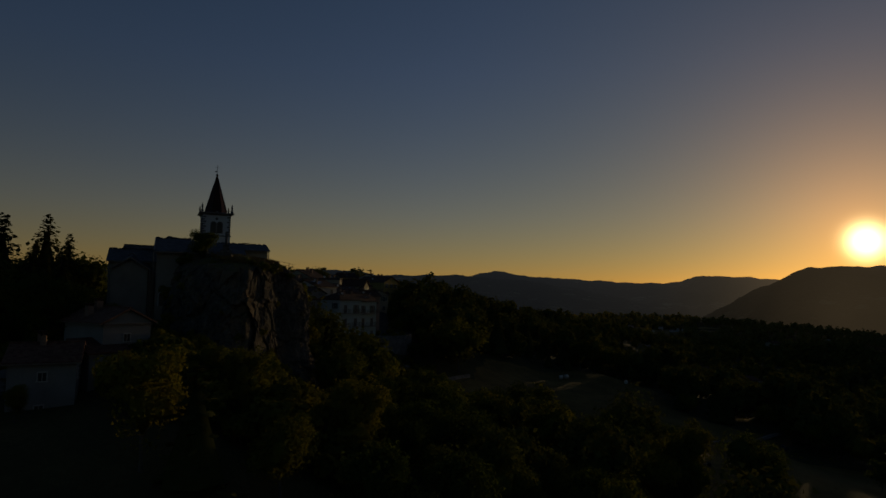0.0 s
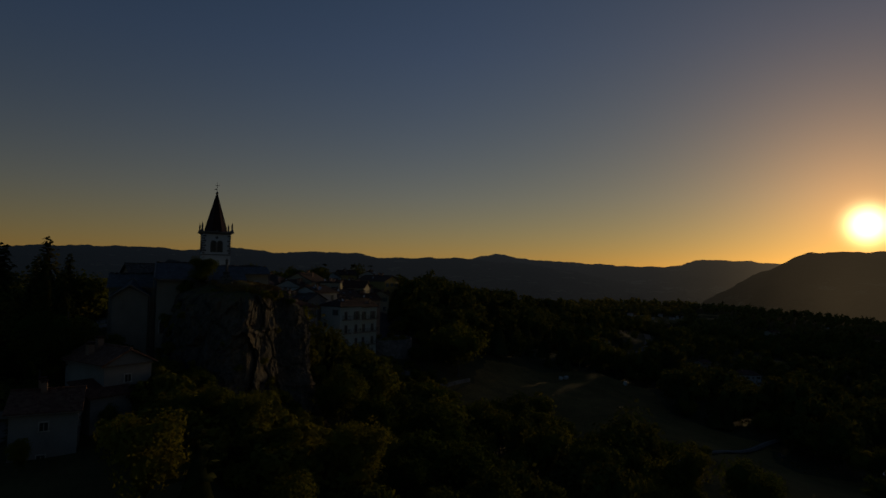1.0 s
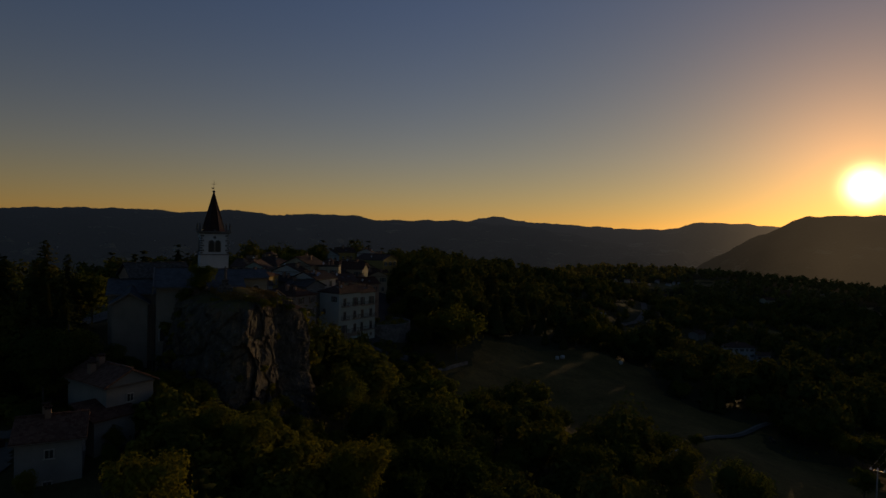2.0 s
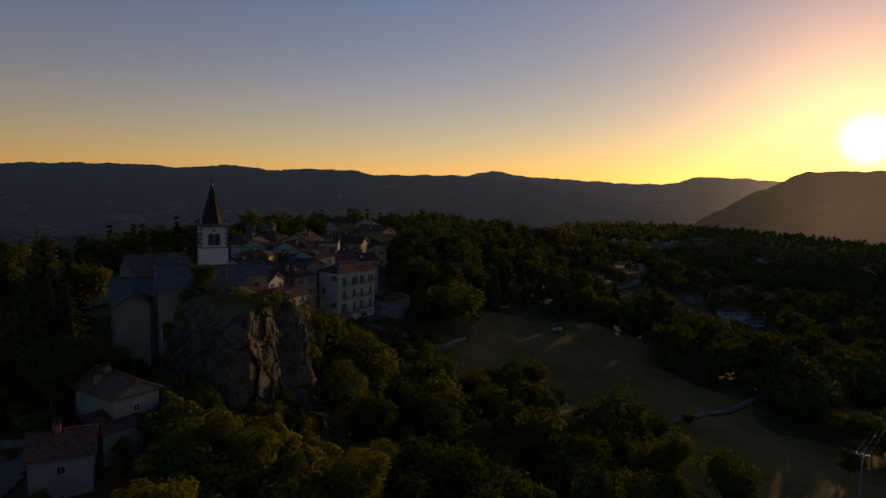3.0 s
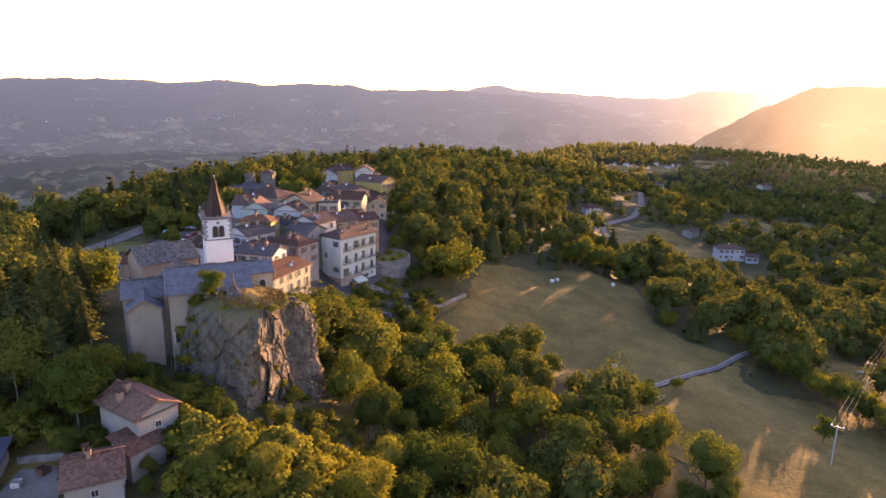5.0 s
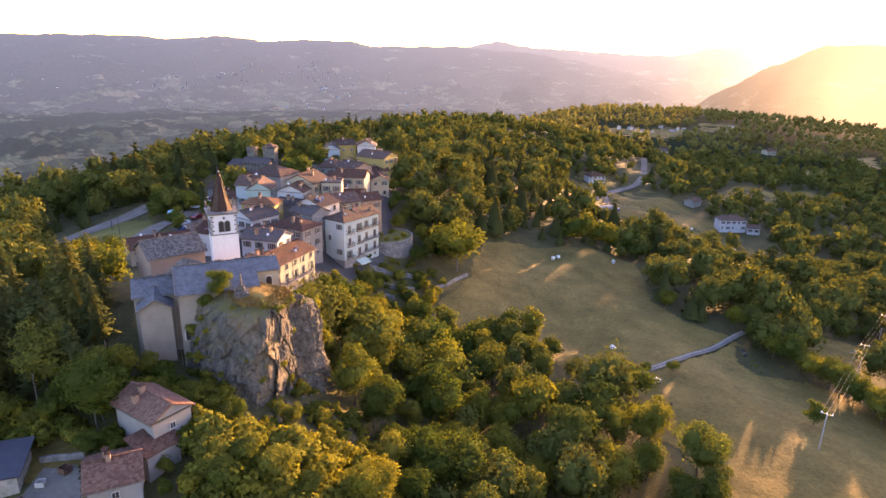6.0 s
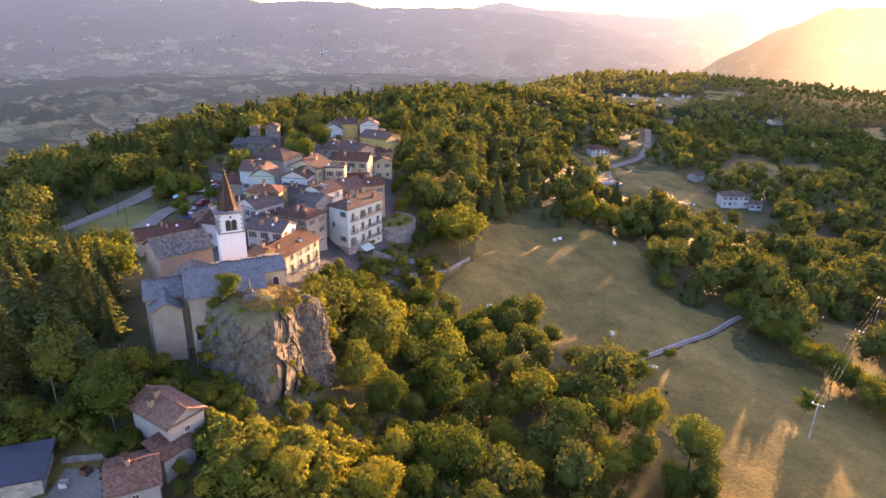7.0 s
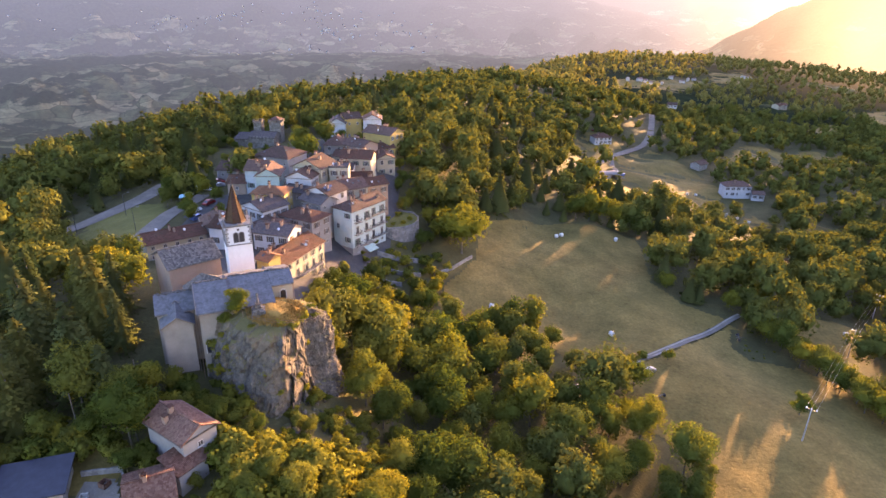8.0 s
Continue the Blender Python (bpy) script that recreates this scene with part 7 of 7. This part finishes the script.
def car(x, y, turn, paint, label):
    c = thing("car", pose(x, y, gz(x, y) + 0.32, 0, 0, turn), label, "car")
    prof = [(-2.05, 0.3), (-2.0, 0.75), (-1.45, 0.88), (-0.8, 1.38), (0.75, 1.42), (1.55, 0.95), (2.0, 0.85), (2.08, 0.35)]
    rings = []
    for yy, sc in ((-0.86, 0.9), (-0.8, 1.0), (0.8, 1.0), (0.86, 0.9)):
        rings.append([(px, yy * (1.0 if pz < 1 else 0.84), 0.3 + (pz - 0.3) * sc) for px, pz in prof] + [(2.0, yy, 0.22), (-2.0, yy, 0.22)])
    part("body", Shape().rings(rings), paint, c)
    g = Shape()
    g.add([(-1.42, -0.62, 0.93), (-1.42, 0.62, 0.93), (-0.86, 0.6, 1.34), (-0.86, -0.6, 1.34)], [(3, 2, 1, 0)])
    for s in (-1, 1):
        g.box(-0.75, 0.85, s * 0.81 - 0.02 if s > 0 else -0.83, 0.83 if s > 0 else -0.79, 0.98, 1.28)
    part("windows", g, M_GLASS, c)
    for px in (-1.3, 1.3):
        for s in (-1, 1):
            w = Shape().rings([[(px + 0.31 * math.cos(6.2832 * j / 12), yy, 0.0 + 0.31 * math.sin(6.2832 * j / 12) + 0.0) for j in range(12)] for yy in (s * 0.68, s * 0.88)])
            part("wheel", w, M_TYRE, c)


for k, (x, y, t) in enumerate(((-81, 196, 20), (-78, 198, 25), (-84.5, 200, 15), (-80, 203.5, 20), (-86, 192, 80), (-76, 172, 60), (-73, 166, 60), (-74, 178, 70), (50.5, 133.5, 40), (103, 372, 70), (106, 368, 60), (109, 470, 20))):
    car(x, y, t, CAR_PAINT[(k % 4 or 1) if k not in (0, 2, 5) else 0], ("white small car parked beside the road", "dark grey car parked beside the road", "blue car parked beside the road", "red car parked beside the road")[(k % 4 or 1) if k not in (0, 2, 5) else 0])


def lamp_post(x, y, turn):
    p = thing("street_lamp", pose(x, y, gz(x, y), 0, 0, turn), "tall grey street lamp with a curved arm", "street lamp", "street lamps of the village road")
    part("pole", Shape().cyl(0, 0, -0.5, 7.0, 0.09, 0.05, 8), M_IRON, p)
    part("arm", Shape().beam((0, 0, 6.9), (1.4, 0, 7.35), 0.06, 0.06), M_IRON, p)
    part("lamp_head", Shape().rings([[(1.3 + xx, yy * w, 7.36 + dz) for yy, dz in ((-0.14, 0), (0.14, 0), (0.08, 0.1), (-0.08, 0.1))] for xx, w in ((0, 0.7), (0.35, 1), (0.65, 0.6))]), M_METAL, p)


for x, y, t in ((-88, 160, 0), (-100, 178, 20), (-110, 168, 200), (-97, 200, 10)):
    lamp_post(x, y, t)

# ---------------------------------------------------------------- far settlements
def settlement(name, spots, label):
    """Tiny far houses: walls and pitched roofs, joined."""
    walls, roofs = Shape(), Shape()
    for cx, cy, spread, n, size, seed in spots:
        r = random.Random(seed)
        for k in range(n):
            x, y = cx + r.gauss(0, spread), cy + r.gauss(0, spread * 0.6)
            z = gz(x, y)
            w, d, h, a = size * r.uniform(0.7, 1.5), size * r.uniform(0.6, 1.0), size * r.uniform(0.45, 0.8), r.uniform(0, 3.14)
            def at(px, py, pz):
                return (x + px * math.cos(a) - py * math.sin(a), y + px * math.sin(a) + py * math.cos(a), z + pz)
            v = [at(sx * w / 2, sy * d / 2, zz) for zz in (-3, h) for sx, sy in ((-1, -1), (1, -1), (1, 1), (-1, 1))] + [at(-w / 2, 0, h * 1.35), at(w / 2, 0, h * 1.35)]
            walls.add(v, [(0, 1, 5, 4), (1, 2, 6, 9, 5), (2, 3, 7, 6), (3, 0, 4, 8, 7)])
            o = 0.6
            e = [at(sx * (w / 2 + o), sy * (d / 2 + o), h - 0.1) for sx, sy in ((-1, -1), (1, -1), (1, 1), (-1, 1))] + [at(-w / 2 - o, 0, h * 1.37), at(w / 2 + o, 0, h * 1.37)]
            roofs.add(e, [(0, 1, 5, 4), (2, 3, 4, 5)])
    s = thing(name, Matrix.Identity(4), label, "houses", kind="stuff")
    part("walls", walls, M_FARWALL, s)
    part("roofs", roofs, M_FARROOF, s)


M_FARROOF = plain("far_roof", (0.16, 0.10, 0.08), 0.9, 0, 0.2, 0.02)
settlement("hamlet", [(228, 833, 3, 1, 5.6, 1), (246, 828, 3, 2, 5.6, 2), (251, 801, 3, 1, 5.6, 3), (278, 837, 2, 1, 5.0, 4), (313, 898, 4, 1, 5.0, 5), (314, 871, 3, 1, 6.2, 6), (333, 889, 6, 2, 5.6, 7), (430, 936, 4, 1, 6.8, 8), (448, 947, 4, 1, 5.6, 9),
                      (527, 920, 3, 1, 5.0, 10), (557, 896, 3, 1, 5.0, 11), (200, 745, 3, 1, 5.6, 12)], "white houses of a scattered hamlet on the far slope")
settlement("valley_town", [(-1348, 3049, 70, 44, 5.5, 11), (-1109, 3150, 60, 33, 5.5, 12), (-706, 3276, 130, 52, 6, 13), (-605, 3150, 60, 10, 12, 23), (-315, 3226, 150, 31, 6, 14), (-113, 3062, 40, 5, 15, 24), (-882, 2520, 200, 20, 6, 25), (-882, 2898, 160, 15, 8, 16), (-1701, 2835, 130, 13, 8, 17), (-441, 2961, 160, 13, 8, 18)], "white houses of towns in the far valley")

# scrub on the dry slope right under the cliff, hedges by the lower field, trees round the car park
for k in range(26):
    r = random.Random(500 + k)
    plant("bush", -26 + 13 * r.random(), 78 + 15 * r.random(), r.uniform(0.5, 1.1), None, "scrub under the cliff")
for k in range(13):
    x, y = 92.5 + 1.25 * k + 0.8 * math.sin(k * 2.3), 168 - 3.9 * k
    plant("golden" if k % 4 == 1 else "round", x, y, 0.62 + 0.1 * ((k * 5) % 4), None, "hedge trees beside the field")
    if k < 11:
        plant("round", x + 4.6, y - 1.8, 0.56 + 0.08 * (k % 3), None, "hedge trees beside the field")
for x, y, s in ((-91, 190, 0.75), (-86, 198, 0.7), (-95, 200, 0.8), (-78, 171, 0.5), (-89, 183, 0.6), (-74, 165, 0.5), (-80, 178, 0.45)):
    plant("round", x, y, s)
for k in range(22):
    r = random.Random(300 + k)
    plant("bush", 74 + 0.25 * k + 14 * r.random(), 286 + 2.6 * k, r.uniform(0.8, 1.5), None, "bushes below the hut")
# shrubs along the east rim of the rock and hanging beside it
for x, y, z, s in ((-25.0, 98.6, 101.6, 0.5), (-23.9, 96.6, 101.2, 0.5), (-24.6, 92.6, 101.7, 0.7), (-26.3, 90.6, 102.0, 0.7), (-23.4, 102.6, 98.0, 1.0), (-22.8, 103.6, 96.0, 1.3), (-22.4, 103.4, 93.5, 1.3), (-21.6, 103.4, 90.5, 1.4), (-28.4, 90.2, 102.6, 0.6), (-33.0, 89.6, 102.4, 0.5), (-38.5, 90.5, 100.5, 0.5), (-37.0, 88.8, 95.0, 0.4), (-40.0, 89.5, 96.5, 0.5), (-34.2, 87.0, 98.5, 0.35), (-34.8, 85.8, 93.0, 0.45), (-42.5, 90.0, 93.0, 0.8), (-41.0, 88.0, 91.0, 0.9), (-37.5, 86.2, 90.5, 0.7), (-30.4, 85.2, 96.0, 0.3), (-43.8, 92.5, 96.0, 0.8),
                   (-23.2, 93.0, 97.0, 0.5), (-25.4, 88.6, 93.0, 0.5), (-35.8, 88.4, 97.2, 0.6), (-31.5, 86.8, 95.6, 0.45), (-28.2, 85.9, 92.5, 0.5), (-26.2, 86.0, 88.0, 0.7), (-24.2, 86.6, 86.0, 0.9)):
    plant("bush", x, y, s, z, "shrubs on the rock")
# dry grass tufts on the summit of the rock
rs = np.random.RandomState(8)
ang, rad = rs.uniform(0, 6.28, 2600), np.sqrt(rs.uniform(0, 1, 2600))
tx, ty = ROCK[0] + 0.6 + 4.9 * rad * np.cos(ang), ROCK[1] - 1.0 + 5.0 * rad * np.sin(ang)
tz = np.array([rock_top(x, y) for x, y in zip(tx, ty)])
lean, wide, tall_ = rs.normal(0, 0.14, (2600, 2)), rs.uniform(0.05, 0.13, 2600), rs.uniform(0.12, 0.36, 2600)
turn = rs.uniform(0, 3.14, 2600)
tuft = np.stack([np.stack([tx - wide * np.cos(turn), ty - wide * np.sin(turn), tz - 0.1], 1), np.stack([tx + wide * np.cos(turn), ty + wide * np.sin(turn), tz - 0.1], 1), np.stack([tx + lean[:, 0], ty + lean[:, 1], tz + tall_], 1)], 1)
tagged(new("dry_grass", arrays_mesh("dry_grass", tuft.reshape(-1, 3), np.arange(7800).reshape(-1, 3), M_DRY)), "straw-coloured dry grass tufts on the rock", "grass", kind="stuff")


for x, y, k in ((-87, 243, 0.42), (-91, 250, 0.5), (-81, 233, 0.4), (-75, 227, 0.45), (-85, 226, 0.45), (-94, 236, 0.5), (-73, 238, 0.36), (-88, 216, 0.5), (-79, 218, 0.42), (-96, 258, 0.5), (-93, 222, 0.5), (-82, 246, 0.3)):
    plant("round", x, y, k)
for x, y, k in ((-43.8, 71.6, 1.3), (-42.9, 69.9, 1.1), (-45.0, 73.4, 1.4), (-54.5, 73.6, 1.5), (-57.5, 72.6, 1.6), (-60.5, 72.4, 1.7), (-63.5, 73.0, 1.6), (-51.8, 75.0, 1.4), (-49.4, 72.8, 1.2), (-66.0, 71.6, 1.5), (-56.0, 75.2, 1.7), (-59.5, 75.4, 1.7)):
    plant("bush", x, y, k, None, "dark scrub behind the yard")
draped("yard_paving", [(-52.5, 60), (-45.2, 60), (-44.8, 66.2), (-47.4, 70.2), (-52.6, 69.4)], M_ROAD, 0.6, 0.2, "worn grey paving of the cottage yard", "pavement")
dry_wall("yard_wall", [(-53.0, 70.0), (-47.6, 70.9)], 1.0, 0.3, "low stone wall along the cottage yard", M_QUOIN)
dry_wall("yard_wall", [(-47.6, 70.9), (-45.2, 67.4)], 1.0, 0.3, "low stone wall beside the small cottage", M_QUOIN)


def crate(x, y, turn, size, paint, label):
    """An open slatted box."""
    c = thing("crate", pose(x, y, gz(x, y) + 0.2, 0, 0, turn), label, "crate")
    for k in range(4):
        side = part("side", Shape().box(-size / 2, size / 2, -size / 2, -size / 2 + 0.06, 0, size * 0.7), paint, c)
        side.matrix_basis = pose(0, 0, 0, 0, 0, 90 * k)
    part("bottom", Shape().box(-size / 2 + 0.07, size / 2 - 0.07, -size / 2 + 0.07, size / 2 - 0.07, 0, 0.06), paint, c)


def marquee(x, y, turn):
    m = thing("marquee", pose(x, y, gz(x, y), 0, 0, turn), "small turquoise garden canopy beside the parked cars", "canopy")
    part("canopy", Shape().rings([[(sx * k, sy * k * 0.7, z) for sx, sy in ((-1, -1), (1, -1), (1, 1), (-1, 1))] for z, k in ((2.3, 2.0), (2.45, 2.0), (3.2, 0.1))]), M_TURQUOISE, m)
    for sx in (-1.8, 1.8):
        for sy in (-1.2, 1.2):
            part("leg", Shape().cyl(sx, sy, -0.2, 2.3, 0.04, 0.04, 6), M_METAL, m)


M_TURQUOISE = plain("turquoise_cloth", (0.16, 0.42, 0.44), 0.8, 0, 0.1)
marquee(-83.6, 184.5, 20)
for k in range(22):
    r = random.Random(1700 + k)
    x = -9 + 14 * r.random()
    y = 186 + 30 * r.random() + 0.6 * x
    if math.hypot(x - 6, y - 189) > 5:
        plant("golden" if k % 6 == 0 else "round", x, y, r.uniform(0.38, 0.62), None, "trees east of the village")
for k in range(18):
    r = random.Random(1900 + k)
    plant("round", 66 + 0.26 * 2.6 * k + 7 * r.random(), 290 + 2.9 * k, r.uniform(0.5, 0.8), None, "trees below the farm road")
for k in range(26):
    r = random.Random(1800 + k)
    x = -20 + 21 * r.random()
    plant("bush", x, 150 + 24 * r.random() + 0.5 * (x + 16), r.uniform(0.7, 1.5), None, "bushes on the terraces")
crate(-50.6, 66.2, 12, 1.0, M_FRAME, "pale wooden crate in the cottage yard")
crate(-51.6, 63.6, 40, 0.9, M_DOOR, "brown wooden crate in the cottage yard")
crate(-48.8, 68.4, -20, 1.2, M_TILE_OLD, "red-brown stacked tile box by the yard wall")


def barrel(x, y):
    b = thing("barrel", pose(x, y, gz(x, y) + 0.1), "blue plastic rain barrel beside the cottage", "barrel")
    part("body", Shape().rings([[(r * math.cos(6.2832 * j / 14), r * math.sin(6.2832 * j / 14), z) for j in range(14)] for z, r in ((0, 0.38), (0.3, 0.45), (0.7, 0.45), (1.0, 0.39))]), CAR_PAINT[2], b)
    part("lid", Shape().cyl(0, 0, 1.0, 1.06, 0.41, 0.38, 14), CAR_PAINT[2], b)


barrel(-37.6, 70.9)

for k in range(34):
    r = random.Random(2000 + k)
    x = -24 + 15 * r.random()
    plant("bush", x, 79 + 13 * r.random() - 0.35 * (x + 16), r.uniform(0.3, 0.75), None, "scrub under the cliff")
rs = np.random.RandomState(90)
V, T = [], []
for k in range(170):
    u = rs.uniform()
    x, y, r = -25 + 14 * u + rs.normal(0, 1.2), 90 - 7 * u + rs.normal(0, 2.2), 0.12 + 0.5 * rs.uniform() ** 3
    if k < 4:
        x, y, r = -26.5 + 1.6 * k, 82.5 - 0.8 * k, 0.9 + 0.2 * (k % 2)
    T.append(ICO1[1] + len(ICO1[0]) * k)
    V.append(ICO1[0] * (1 + 0.3 * np.sin(ICO1[0] @ rs.normal(0, 2.5, 3))[:, None]) * rs.uniform(0.7, 1.2, 3) * r + (x, y, gz(x, y) + 0.25 * r))
tagged(new("scree", arrays_mesh("scree", np.concatenate(V), np.concatenate(T), M_ROCK)), "pale fallen limestone blocks on the dry slope", "rocks", kind="stuff")

# machines and a trough left in the fields
def hay_rake(x, y, turn, label):
    m = thing("hay_rake", pose(x, y, gz(x, y) + 0.1, 0, 0, turn), label, "farm machine")
    part("beam", Shape().beam((-1.6, 0, 0.75), (1.6, 0, 0.75), 0.1, 0.1), M_IRON, m)
    part("drawbar", Shape().beam((0, 0, 0.7), (0.2, -2.2, 0.4), 0.08, 0.08), M_IRON, m)
    for sx in (-1, 1):
        part("wheel", Shape().rings([[(sx * 1.6 + dx, 0.45 * math.cos(6.2832 * j / 14), 0.45 + 0.45 * math.sin(6.2832 * j / 14)) for j in range(14)] for dx in (-0.08, 0.08)]), M_TYRE, m)
    for k in range(9):
        x0 = -1.4 + 0.35 * k
        part("tine", Shape().rings([[(x0 + a, 0.1 + dy + b, z) for a, b in ((-0.02, 0), (0.02, 0), (0, 0.03))] for dy, z in ((0, 0.75), (0.45, 0.5), (0.4, 0.08))]), M_METAL, m)
    return m


hay_rake(49.9, 122.9, 30, "old dark hay rake standing on the dry field")
hay_rake(86.0, 160.9, 75, "old hay rake parked beside the hedge")
t = thing("trough", pose(80.7, 179.4, gz(80.7, 179.4) + 0.1, 0, 0, 25), "white water trough at the edge of the meadow", "trough")
part("basin", Shape().box(-1.2, 1.2, -0.4, 0.4, 0.25, 0.75), CAR_PAINT[0], t)
for sx in (-0.9, 0.9):
    part("leg", Shape().box(sx - 0.1, sx + 0.1, -0.35, 0.35, -0.2, 0.25), M_GREYP, t)


def tarpaulin(x, y):
    """A low folded heap; the orange of sun on it is put into its colour."""
    rings = []
    for k in range(6):
        f = k / 5
        rings.append([((2.1 * (1 - f) + 0.05) * math.cos(6.2832 * j / 18) * (1 + 0.12 * math.sin(3 * 6.2832 * j / 18 + k)), (1.3 * (1 - f) + 0.05) * math.sin(6.2832 * j / 18), 0.05 + 0.75 * f ** 0.6 + 0.08 * math.sin(5 * j + k)) for j in range(18)])
    t = tagged(new("tarpaulin", Shape().rings(rings).mesh("tarpaulin", plain("sunlit_orange_heap", (0.62, 0.20, 0.03), 0.6, 0, 0.2, 1.0), True)), "low folded heap with sunlit orange put into its colour", "tarpaulin")
    t.matrix_basis = pose(x, y, gz(x, y) + 0.3, 0, 0, 20)


tarpaulin(-8.3, 156.8)
draped("rough_ground", [(85, 166), (98, 166), (100, 152), (96, 147), (90, 149), (84, 149), (81, 154)], M_SOIL, 0.8, 0.16, "dark rough ground with dead brush beside the hedge", "ground")
for k in range(14):
    r = random.Random(1500 + k)
    plant("bush", 85 + 10 * r.random(), 150 + 13 * r.random(), r.uniform(0.14, 0.3), None, "dead brush beside the hedge")
for x, y, k in ((50, 235, 1.0), (56, 237, 1.1), (61, 241, 1.15), (66, 236.5, 1.0), (71, 241, 1.1), (76, 236, 1.0)):
    plant("round", x, y, k, None, "trees along the meadow edge")
for x, y, k in ((-42.5, 57.5, 0.34), (-45.5, 58.5, 0.38), (-38.8, 58.6, 0.3)):
    plant("round", x, y, k)
